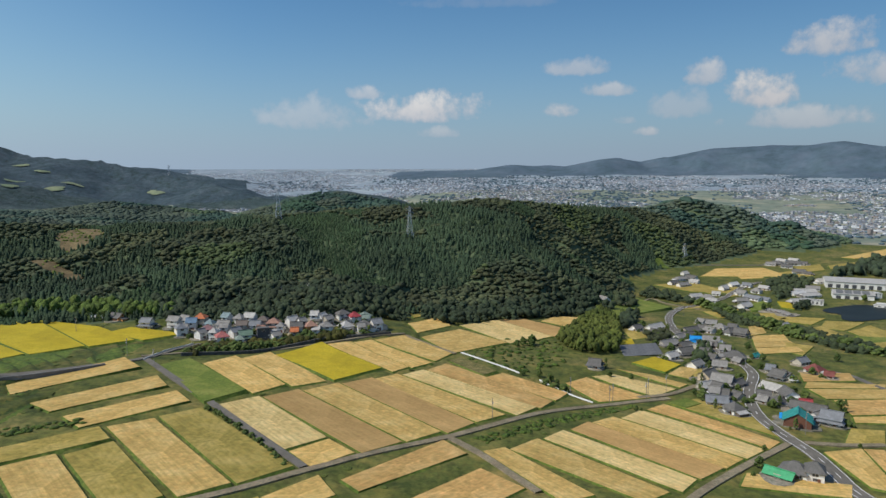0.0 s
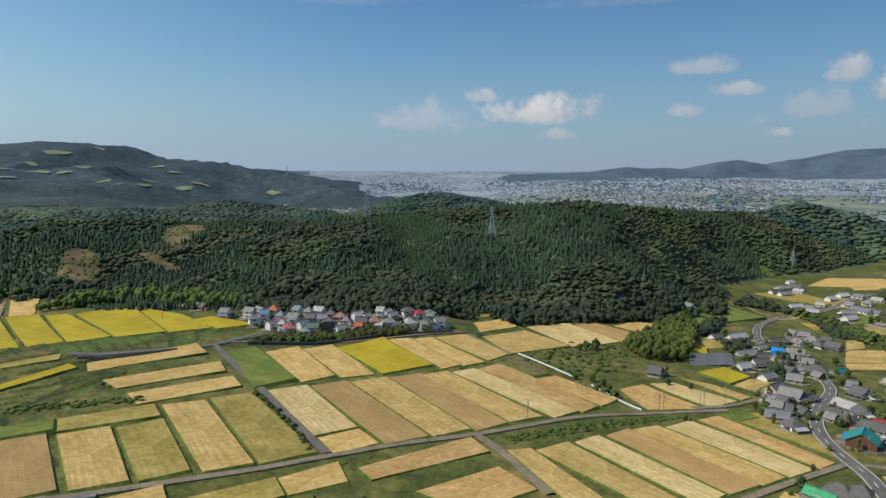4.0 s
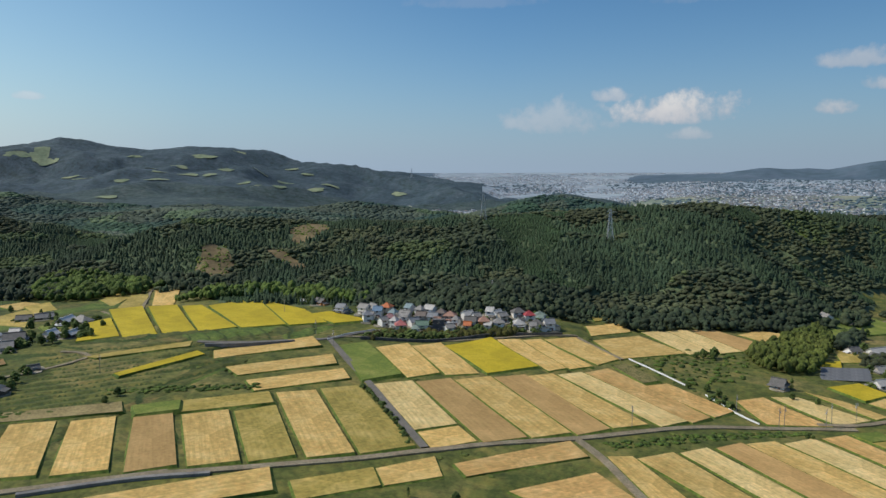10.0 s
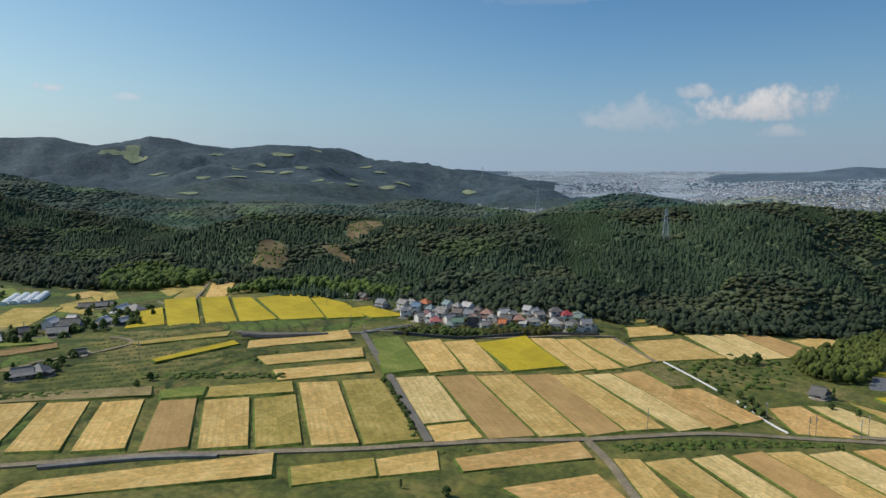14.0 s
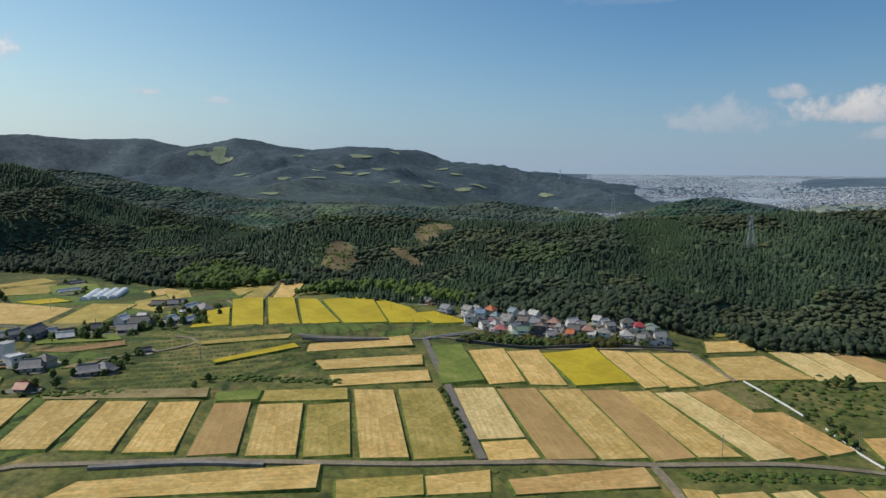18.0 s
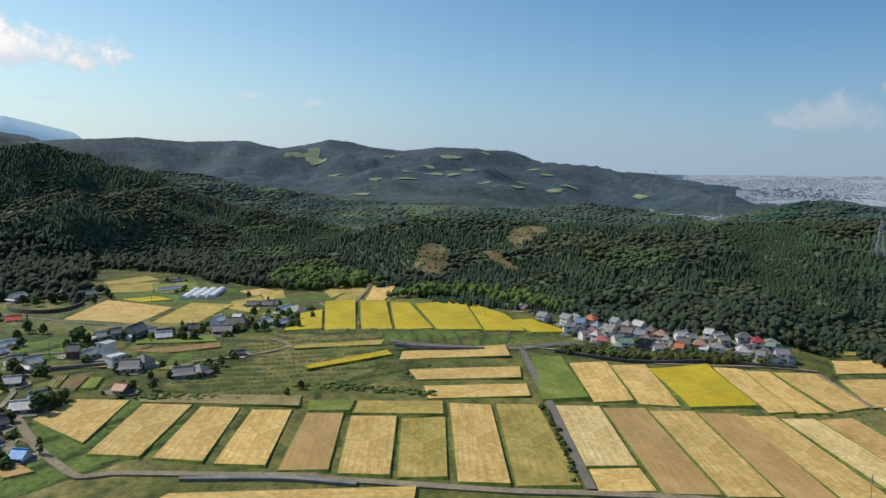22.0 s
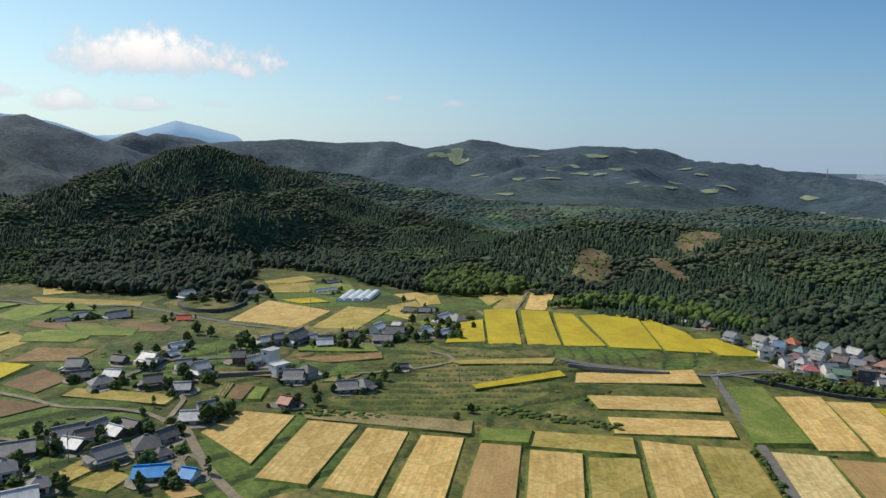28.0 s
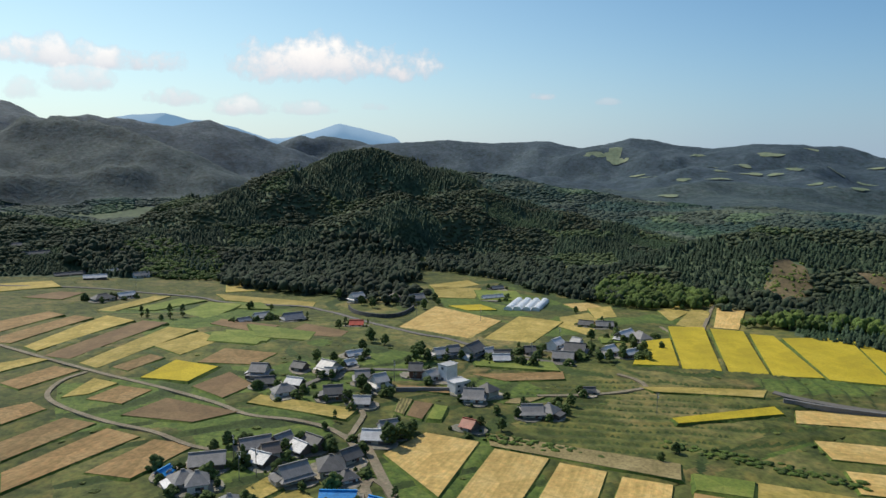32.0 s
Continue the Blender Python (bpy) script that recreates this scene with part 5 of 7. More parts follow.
    if big and kind in ("hip", "gable") and L > 8:
        part("porch_roof", *slab([(-lx * 0.6, -ly - 1.7, 2.5), (lx * 0.6, -ly - 1.7, 2.5), (lx * 0.6, -ly, 3.1), (-lx * 0.6, -ly, 3.1)], 0.16), R, root)
    # an annex against one gable, with its own lower lean-to roof
    if not shed and L > 7 and chance.random() < 0.7:
        s, a, d = chance.choice((-1, 1)), chance.uniform(2.4, 4.0), W * chance.uniform(0.3, 0.42)
        h = min(2.9, eave * 0.7)
        x0, x1 = sorted((s * lx, s * (lx + a)))
        part("annex_wall", *box_data(x0, x1, -d, d, -1.5, h - 0.25), M["wall_" + chance.choice(("plaster", "white", "plank", walls))], root)
        c = [(s * (lx + a + 0.5), -d - 0.5, h - 0.3), (s * (lx + a + 0.5), d + 0.5, h - 0.3), (s * lx, d + 0.5, h + 0.7), (s * lx, -d - 0.5, h + 0.7)]
        part("annex_roof", *slab(c if s > 0 else c[::-1], 0.16), M["roof_" + chance.choice((roof, "grey", "light", "whitem", "dark"))], root)
    return root


house(-282, 111, 90, 11.2, 7.6, 5.0, "grey", "plank", "gable")
house(-271, 114, 90, 5.7, 6.7, 6.3, "brownt", "plaster", "gable")
house(-269, 110, 34, 8.9, 7.6, 4.5, "whitem", "plank", "gable")
house(-280, 121, 113, 7.0, 6.7, 5.4, "grey", "plank", "gable")
house(-272, 126, 21, 7.8, 6.7, 4.5, "whitem", "plank", "gable")
house(-274, 132, 24, 8.5, 7.6, 5.0, "dark", "plank", "gable")
house(-251, 117, 99, 9.8, 7.6, 6.3, "grey", "plaster", "eaves")
house(-251, 131, 76, 5.0, 10.9, 6.8, "dark", "plaster", "hip")
house(-257, 140, 106, 7.2, 6.7, 5.0, "dark", "plaster", "gable")
house(-243, 134, 95, 5.0, 6.7, 4.0, "dark", "plaster", "hip")
house(-229, 126, 61, 11.3, 8.4, 4.5, "blue", "plank", "gable")
house(-220, 136, 34, 5.0, 5.9, 4.0, "blue", "plaster", "gable")
house(-275, 92, 77, 12.0, 10.1, 5.4, "grey", "plank", "gable")
house(-259, 86, 83, 5.6, 8.4, 6.3, "grey", "plaster", "hip")
house(-274, 77, 132, 5.0, 4.2, 2.7, "blue", "plank", "gable")
house(-269, 156, 57, 10.6, 7.6, 5.0, "whitem", "plank", "gable")
house(-271, 162, 85, 6.7, 7.6, 7.2, "grey", "plaster", "eaves")
house(-336, 176, 71, 6.5, 6.7, 6.3, "grey", "plaster", "eaves")
house(-324, 180, 95, 6.3, 7.6, 7.7, "light", "plaster", "eaves")
house(-308, 165, 60, 7.2, 6.7, 4.5, "light", "plank", "gable")
house(-322, 156, 74, 8.1, 7.6, 6.3, "dark", "plank", "gable")
house(-333, 204, 58, 5.0, 7.6, 7.2, "dark", "brownw", "gable")
house(-326, 209, 110, 6.5, 5.9, 5.4, "light", "white", "gable")
house(-323, 217, 18, 5.5, 7.6, 8.1, "light", "white", "flat")
house(-306, 214, 96, 8.6, 6.7, 5.4, "whitem", "white", "flat")
house(-293, 215, 54, 8.8, 8.4, 5.9, "grey", "plaster", "eaves")
house(-296, 224, 19, 8.1, 7.6, 6.3, "dark", "plaster", "hip")
house(-266, 229, 63, 8.7, 7.6, 5.4, "grey", "plaster", "eaves")
house(-263, 236, 26, 7.1, 7.6, 5.9, "grey", "plaster", "hip")
house(-360, 232, 87, 7.1, 6.7, 5.4, "light", "plaster", "gable")
house(-360, 240, 89, 6.7, 6.7, 6.3, "grey", "plaster", "eaves")
house(-357, 251, 120, 13.7, 10.1, 8.1, "dark", "plaster", "eaves")
house(-354, 260, 92, 5.0, 6.7, 5.4, "light", "plaster", "gable")
house(-350, 267, 66, 9.8, 5.9, 4.5, "dark", "plank", "gable")
house(-342, 261, 66, 8.9, 6.7, 4.5, "whitem", "plank", "gable")
house(-350, 286, 67, 5.7, 6.7, 5.0, "dark", "plank", "gable")
house(-352, 306, 113, 9.5, 6.7, 7.2, "whitem", "white", "gable")
house(-337, 309, 43, 11.1, 10.1, 7.2, "dark", "plaster", "eaves")
house(-330, 295, 48, 11.2, 7.6, 5.4, "grey", "plank", "gable")
house(-347, 318, 23, 5.5, 5.9, 7.2, "light", "white", "gable")
house(-325, 324, 99, 7.3, 6.7, 5.9, "whitem", "plaster", "gable")
house(-357, 365, 107, 13.9, 7.6, 6.3, "whitem", "plank", "gable")
house(-349, 371, -11, 13.1, 8.4, 6.3, "grey", "plaster", "hip")
house(-408, 375, 37, 9.9, 6.7, 4.5, "dark", "plank", "gable")
house(-398, 383, 56, 11.6, 6.7, 5.0, "grey", "plank", "gable")
house(-315, 331, 98, 8.9, 5.0, 4.5, "whitem", "plank", "gable")
house(-606, 275, 107, 12.1, 8.4, 8.1, "light", "plaster", "eaves")
house(-596, 308, 80, 9.9, 10.1, 7.2, "brownt", "plaster", "hip")
house(-580, 322, 88, 13.0, 9.2, 7.2, "grey", "plaster", "eaves")
house(-466, 222, 66, 8.8, 6.7, 4.5, "red", "plaster", "gable")
house(-377, 187, 97, 9.2, 5.0, 3.6, "whitem", "plank", "gable")
house(-363, 179, 105, 5.5, 5.0, 3.6, "whitem", "plank", "gable")
house(-538, 174, 102, 11.3, 8.4, 5.4, "light", "plaster", "gable")
house(-526, 158, 105, 8.9, 5.9, 3.6, "bluegrey", "plank", "gable")
house(-518, 192, 93, 13.4, 8.4, 6.3, "bluegrey", "plaster", "eaves")
house(-701, 72, 115, 17.5, 10.1, 6.3, "dark", "plaster", "hip")
house(-713, 92, 110, 14.4, 6.7, 5.4, "whitem", "white", "gable")
house(-838, 70, 86, 21.9, 7.6, 5.4, "whitem", "plank", "gable")
house(-865, 88, 126, 14.9, 5.9, 5.4, "whitem", "plank", "gable")
house(-866, 46, 104, 30.0, 6.7, 4.5, "dark", "plank", "gable")
house(-844, 115, 104, 16.0, 7.6, 6.3, "grey", "plaster", "gable")
house(-941, -12, 102, 21.4, 7.6, 5.4, "dark", "plaster", "gable")
house(-920, 14, 109, 28.7, 7.6, 5.4, "dark", "plaster", "gable")
house(-264, 196, 29, 5.0, 6.7, 4.5, "rust", "plank", "gable")
house(-562, 391, 87, 20.6, 5.0, 3.6, "whitem", "white", "gable")
house(-602, 421, 93, 12.9, 5.0, 3.6, "grey", "plank", "gable")
house(-279, 272, 64, 5.0, 4.2, 3.1, "dark", "plank", "gable")
house(-236, 87, 83, 9.4, 7.6, 4.5, "whitem", "plank", "gable")
house(-240, 93, 80, 5.8, 6.7, 5.4, "grey", "plaster", "hip")
house(-264, 82, 98, 7.5, 8.4, 5.4, "grey", "plaster", "hip")
house(-358, 166, 27, 8.9, 7.6, 6.3, "light", "plaster", "eaves")
house(-352, 165, 53, 5.4, 5.9, 4.5, "light", "plank", "gable")
house(-369, 154, 36, 7.2, 5.9, 4.5, "dark", "plank", "gable")
house(-368, 133, 55, 7.7, 8.4, 7.2, "grey", "plaster", "eaves")
house(-354, 132, 74, 8.3, 6.7, 4.5, "dark", "plank", "gable")
house(-337, 137, 90, 10.2, 7.6, 5.4, "grey", "plaster", "hip")
house(-343, 144, 42, 8.0, 5.9, 5.4, "whitem", "plank", "gable")
house(-207, 484, -11, 7.5, 6.7, 7.2, "bluegrey", "white", "eaves")
house(-188, 485, -15, 8.1, 6.7, 6.3, "grey", "white", "gable")
house(-181, 487, -35, 8.7, 6.7, 6.3, "grey", "white", "gable")
house(-178, 469, 36, 6.8, 6.7, 6.3, "bluegrey", "white", "hip")
house(-175, 482, 7, 6.6, 6.7, 6.3, "bluem", "white", "gable")
house(-171, 489, -2, 7.6, 7.6, 7.2, "orange", "plaster", "hip")
house(-162, 481, -7, 5.5, 6.7, 6.3, "tealg", "white", "hip")
house(-160, 470, 19, 7.5, 6.7, 6.3, "pink", "white", "hip")
house(-147, 459, 27, 7.5, 7.6, 6.3, "redp", "white", "hip")
house(-154, 494, -23, 5.8, 6.7, 6.3, "tealg", "white", "gable")
house(-145, 493, -13, 6.3, 6.7, 6.3, "grey", "white", "hip")
house(-138, 496, -13, 7.6, 6.7, 6.3, "light", "white", "gable")
house(-152, 480, -7, 8.1, 6.7, 6.3, "grey", "plaster", "gable")
house(-140, 482, 7, 7.0, 6.7, 6.3, "brownt", "plaster", "gable")
house(-131, 483, 1, 7.2, 6.7, 6.3, "bluegrey", "plaster", "gable")
house(-128, 492, 6, 6.7, 6.7, 6.3, "brownt", "plaster", "hip")
house(-142, 472, 49, 6.8, 6.7, 5.4, "bluegrey", "white", "gable")
house(-134, 468, 22, 8.3, 6.7, 5.4, "greenr", "white", "gable")
house(-123, 472, 20, 7.9, 7.6, 6.3, "dark", "dark", "flat")
house(-120, 490, 6, 8.5, 7.6, 6.3, "salmon", "plaster", "hip")
house(-116, 475, 19, 7.9, 8.4, 5.4, "light", "plaster", "hip")
house(-108, 495, 51, 7.8, 6.7, 6.3, "light", "white", "gable")
house(-103, 486, 13, 8.1, 7.6, 6.3, "dark", "white", "gable")
house(-93, 487, 19, 7.6, 7.6, 7.2, "salmon", "orangew", "hip")
house(-94, 508, -4, 5.0, 6.7, 6.3, "light", "white", "gable")
house(-89, 508, 61, 7.2, 6.7, 5.4, "light", "white", "gable")
house(-83, 491, 21, 8.0, 7.6, 6.3, "grey", "white", "hip")
house(-75, 518, 34, 9.6, 7.6, 6.3, "dark", "white", "hip")
house(-66, 516, 30, 7.4, 7.6, 6.3, "redd", "white", "hip")
house(-59, 521, 38, 7.9, 6.7, 6.3, "greeng", "white", "hip")
house(-70, 498, 35, 8.5, 8.4, 5.4, "light", "plaster", "hip")
house(-57, 501, 13, 8.0, 7.6, 6.3, "dark", "plaster", "hip")
house(-49, 507, 28, 7.2, 7.6, 6.3, "bluegrey", "white", "gable")
house(-239, 508, -25, 9.9, 6.7, 5.4, "dark", "orangew", "gable")
house(-256, 511, 18, 6.0, 5.9, 3.6, "whitem", "plank", "gable")
house(214, 598, 26, 15.1, 7.6, 5.4, "dark", "plaster", "eaves")
house(185, 604, 36, 17.5, 7.6, 5.4, "light", "plaster", "gable")
house(177, 579, -38, 5.9, 5.9, 4.5, "dark", "plank", "gable")
house(251, 648, -26, 9.5, 7.6, 5.4, "grey", "plaster", "gable")
house(243, 652, -52, 6.9, 6.7, 5.4, "grey", "plaster", "gable")
house(251, 626, -48, 10.3, 7.6, 5.4, "grey", "plaster", "hip")
house(248, 596, 36, 14.0, 7.6, 6.3, "dark", "plaster", "hip")
house(255, 591, -42, 10.4, 9.2, 7.2, "dark", "plaster", "eaves")
house(201, 549, -21, 8.0, 6.7, 5.4, "blue", "plaster", "gable")
house(215, 554, -23, 12.2, 7.6, 5.4, "grey", "plaster", "gable")
house(212, 518, -25, 7.3, 7.6, 5.4, "grey", "plaster", "gable")
house(173, 530, 29, 15.4, 7.6, 5.4, "grey", "plaster", "eaves")
house(175, 498, 20, 11.4, 7.6, 6.3, "dark", "plaster", "eaves")
house(160, 483, 34, 8.8, 6.7, 5.4, "light", "white", "gable")
house(185, 528, 24, 9.9, 6.7, 4.5, "dark", "plank", "gable")
house(208, 491, -17, 13.5, 10.1, 6.8, "dark", "plaster", "hip")
house(186, 462, -25, 8.7, 7.6, 5.4, "grey", "plaster", "gable")
house(227, 501, 36, 7.6, 4.2, 3.1, "tealr", "plank", "gable")
house(214, 437, -56, 8.6, 7.6, 6.3, "dark", "white", "eaves")
house(217, 455, -35, 5.1, 6.7, 5.4, "bluegrey", "plaster", "gable")
house(170, 417, -37, 11.7, 9.2, 7.2, "grey", "plaster", "eaves")
house(165, 427, 40, 12.1, 7.6, 7.2, "dark", "beige", "gable")
house(158, 390, -27, 9.0, 7.6, 5.4, "dark", "plaster", "eaves")
house(151, 377, -15, 11.2, 7.6, 5.0, "bluegrey", "plaster", "gable")
house(154, 361, -70, 8.3, 7.6, 6.3, "dark", "plaster", "hip")
house(196, 407, -57, 12.9, 8.4, 5.0, "light", "plaster", "gable")
house(198, 392, -89, 10.1, 7.6, 6.3, "dark", "white", "gable")
house(183, 390, -27, 6.9, 7.6, 5.0, "dark", "plaster", "gable")
house(186, 380, -45, 7.5, 8.4, 5.0, "dark", "plaster", "hip")
house(197, 368, -40, 17.5, 8.4, 5.0, "dark", "plaster", "gable")
house(198, 373, -21, 5.8, 5.0, 5.4, "redd", "plaster", "gable")
house(179, 344, 63, 11.4, 12.6, 8.1, "tealr", "brownw", "gable")
house(198, 347, -38, 9.5, 8.4, 7.2, "bluegrey", "plaster", "eaves")
house(138, 277, -46, 11.0, 5.0, 3.6, "greent", "plank", "gable")
house(146, 280, -41, 10.9, 8.4, 5.9, "dark", "plaster", "hip")
house(152, 276, -26, 5.8, 8.4, 7.7, "dark", "white", "hip")
house(247, 457, -56, 9.9, 8.4, 6.3, "redbrown", "white", "hip")
house(251, 482, 26, 9.0, 6.7, 5.4, "bluegrey", "plaster", "gable")
house(250, 444, -35, 5.5, 5.9, 4.5, "redbrown", "white", "gable")
house(99, 448, -22, 7.4, 7.6, 5.9, "dark", "plaster", "eaves")
house(168, 726, -70, 13.0, 8.5, 8.0, "grey", "white", "eaves")
house(323, 948, 25, 19.0, 8.4, 5.4, "grey", "plaster", "hip")
house(340, 954, -60, 16.3, 8.4, 6.3, "dark", "plaster", "gable")
house(298, 821, 24, 16.5, 8.4, 5.4, "light", "plaster", "gable")
house(310, 814, -33, 14.2, 8.4, 5.4, "grey", "plaster", "hip")
house(307, 796, -20, 11.7, 7.6, 4.5, "light", "plaster", "gable")
house(353, 875, 37, 12.5, 7.6, 6.3, "light", "white", "gable")
house(360, 838, -52, 10.3, 8.4, 6.3, "grey", "plaster", "gable")
house(361, 808, -64, 20.3, 8.4, 5.4, "bluegrey", "plaster", "gable")
house(331, 761, 33, 16.0, 8.4, 6.3, "light", "white", "gable")
house(385, 854, -50, 11.0, 8.4, 6.3, "grey", "plaster", "hip")
house(512, 1073, -43, 18.9, 10.1, 6.3, "dark", "plaster", "hip")
house(537, 1071, -36, 24.0, 10.1, 6.3, "dark", "plaster", "hip")
house(508, 995, -45, 16.1, 10.1, 6.3, "dark", "plaster", "gable")
house(442, 851, -6, 25.1, 11.8, 5.4, "light", "plaster", "gable")
house(506, 921, 10, 27.6, 13.4, 6.3, "light", "plaster", "gable")
house(323, 653, 39, 7.9, 7.6, 5.4, "light", "white", "gable")
house(165, 590, 34, 9.3, 6.7, 5.4, "dark", "white", "gable")
house(193, 564, 40, 10.6, 6.7, 4.5, "grey", "plaster", "gable")
house(203, 570, 29, 9.7, 6.7, 5.4, "dark", "plaster", "gable")
house(199, 545, 35, 10.9, 5.9, 3.6, "blue", "plank", "gable")
house(203, 531, -26, 7.0, 6.7, 5.4, "grey", "white", "gable")
house(210, 530, -53, 7.1, 6.7, 5.4, "dark", "plaster", "hip")
house(193, 525, 41, 8.0, 5.9, 4.5, "whitem", "plaster", "gable")
house(191, 503, -25, 6.6, 6.7, 5.4, "dark", "plaster", "gable")
house(189, 483, -52, 6.0, 6.7, 5.4, "dark", "plaster", "eaves")
house(228, 610, -49, 6.2, 6.7, 5.4, "dark", "plaster", "gable")
house(232, 601, -62, 8.5, 6.7, 5.4, "grey", "white", "gable")
house(263, 628, -41, 7.6, 6.7, 5.4, "dark", "plaster", "gable")
house(162, 404, -52, 5.7, 5.9, 5.4, "dark", "white", "gable")
house(167, 388, -61, 5.0, 6.7, 4.5, "dark", "plaster", "gable")
house(156, 408, 29, 8.3, 6.7, 4.5, "light", "plaster", "gable")
house(155, 391, -24, 5.1, 6.7, 6.3, "grey", "white", "gable")
house(179, 416, 34, 7.7, 5.9, 4.5, "dark", "plank", "gable")
house(219, 437, -86, 8.7, 6.7, 5.4, "dark", "white", "gable")
house(169, 460, 41, 11.0, 6.7, 5.4, "grey", "plaster", "gable")
house(205, 478, -57, 5.7, 5.9, 4.5, "grey", "plank", "gable")
house(195, 355, 31, 7.2, 5.9, 4.5, "grey", "white", "gable")
house(186, 349, -15, 5.0, 5.0, 3.6, "whitem", "plank", "gable")
house(178, 354, -27, 5.0, 5.0, 2.7, "blue", "plank", "gable")
house(179, 382, -45, 5.0, 5.9, 4.5, "grey", "plaster", "gable")
house(303, 917, 34, 14.4, 7.6, 5.4, "dark", "plaster", "gable")
house(311, 903, 27, 16.9, 7.6, 5.4, "grey", "plaster", "gable")
house(334, 925, -49, 12.0, 7.6, 5.4, "light", "white", "gable")
house(344, 993, 27, 9.2, 7.6, 5.4, "light", "white", "gable")
house(292, 797, 31, 12.3, 6.7, 4.5, "grey", "plaster", "gable")
house(330, 840, -28, 9.0, 6.7, 4.5, "light", "white", "gable")
house(376, 902, 30, 14.8, 7.6, 5.4, "whitem", "white", "gable")
house(392, 897, -50, 11.6, 7.6, 5.4, "bluegrey", "plaster", "gable")
house(404, 876, -47, 11.9, 7.6, 5.4, "light", "plaster", "gable")
house(341, 793, 10, 14.2, 7.6, 5.4, "grey", "plaster", "gable")
house(370, 804, -57, 17.5, 7.6, 4.5, "bluegrey", "plaster", "gable")
house(500, 1066, -31, 13.5, 7.6, 5.4, "grey", "plaster", "gable")
house(530, 1095, -56, 15.0, 8.4, 5.4, "light", "white", "gable")
house(551, 1098, -57, 15.1, 8.4, 5.4, "light", "plaster", "gable")
house(514, 1044, -27, 15.9, 7.6, 5.4, "dark", "plaster", "gable")
house(550, 1068, -34, 12.9, 7.6, 5.4, "dark", "white", "gable")
house(515, 985, -38, 9.5, 7.6, 4.5, "dark", "plaster", "gable")
house(429, 843, 26, 21.7, 10.1, 4.5, "whitem", "white", "gable")
house(437, 829, 13, 23.5, 11.8, 4.5, "light", "white", "gable")
house(406, 793, 14, 20.7, 10.1, 4.5, "light", "plaster", "gable")
house(419, 782, -29, 16.9, 10.1, 4.5, "grey", "plaster", "flat")
house(463, 872, -22, 15.1, 10.1, 5.4, "grey", "plaster", "gable")
house(510, 822, -9, 12.8, 10.1, 5.4, "whitem", "white", "flat")
house(485, 761, -31, 16.5, 8.4, 3.6, "whitem", "white", "flat")
house(354, 740, -51, 20.1, 6.7, 2.7, "grey", "dark", "gable")
house(359, 724, -85, 16.5, 6.7, 2.7, "grey", "dark", "gable")
house(-163, 464, 59, 5.5, 5.9, 5.4, "grey", "white", "gable")
house(-154, 464, -4, 5.0, 5.9, 6.3, "light", "white", "hip")
house(-151, 478, -2, 5.3, 5.9, 5.4, "grey", "plaster", "gable")
house(-177, 472, 8, 5.1, 5.9, 5.4, "grey", "white", "gable")
house(-134, 471, 49, 5.1, 5.9, 5.4, "dark", "white", "gable")
house(-135, 458, 18, 5.0, 5.9, 5.4, "greeng", "white", "hip")
house(-125, 476, -4, 5.0, 5.9, 6.3, "salmon", "white", "gable")
house(-114, 470, 38, 5.0, 5.9, 5.4, "grey", "white", "gable")
house(-114, 486, -2, 5.0, 5.9, 5.4, "grey", "plaster", "hip")
house(-103, 479, 11, 5.0, 5.9, 5.4, "orange", "beige", "gable")
house(-101, 494, 46, 5.3, 5.9, 6.3, "grey", "white", "gable")
house(-89, 485, -1, 5.0, 5.9, 5.4, "light", "white", "gable")
house(-84, 505, 48, 6.5, 5.9, 5.4, "grey", "plaster", "gable")
house(-70, 501, 50, 5.7, 5.9, 5.4, "dark", "white", "hip")
house(-59, 497, 18, 5.0, 5.9, 5.4, "grey", "white", "gable")
house(-58, 516, 13, 5.0, 5.9, 5.4, "greeng", "plaster", "gable")

# trodden yards under the houses
for hx, hy, hs in house_spots:
    if hx * hx + hy * hy < 700000:
        n, r = 14, hs * 0.5 + 3.2
        ring = [(hx + r * (1 + 0.22 * math.sin(2 * t + hx) + 0.12 * math.sin(3 * t + hy)) * math.cos(t), hy + r * (1 + 0.22 * math.sin(2 * t + hx)) * math.sin(t)) for t in (2 * math.pi * k / n for k in range(n))]
        pts = [(x, y, ground_z(x, y) + 0.5) for x, y in ring] + [(hx, hy, ground_z(hx, hy) + 0.55)]
        v = pts + [(x, y, z - 1.6) for x, y, z in pts[:-1]]
        me = bpy.data.meshes.new("yard")
        me.from_pydata(v, [], [(k, (k + 1) % n, n) for k in range(n)] + [(n + 1 + k, n + 1 + (k + 1) % n, (k + 1) % n, k) for k in range(n)])
        me.materials.append(M["yard"])
        tagged(new("yard", me), "trodden grey-brown gravel yard round a house", "yard", group="house yards", kind="structure")


# ---- trees, hedges, poles, pylons, greenhouses ----
def plain_mesh(name, data, material, smooth=False):
    v, f = data
    me = mesh_of(name, v, f, smooth, 3)
    me.materials.append(material)
    return me


def leafy(seed, n, wide, high, low, size):
    """A crown of many small ragged clumps with gaps, from low to high."""
    r = np.random.default_rng(seed)
    parts = []
    for k in range(n):
        z = r.uniform(0, 1)
        ring = math.sqrt(max(0.05, 1 - (2 * z - 0.85) ** 2)) * r.uniform(0.35, 1.0)
        a = r.uniform(0, 2 * np.pi)
        s = size * r.uniform(0.6, 1.25)
        parts.append(lobe(4, (wide / 2 * ring * math.cos(a), wide / 2 * ring * math.sin(a), low + z * (high - low)), s, s * 0.8, r))
    return join(parts)


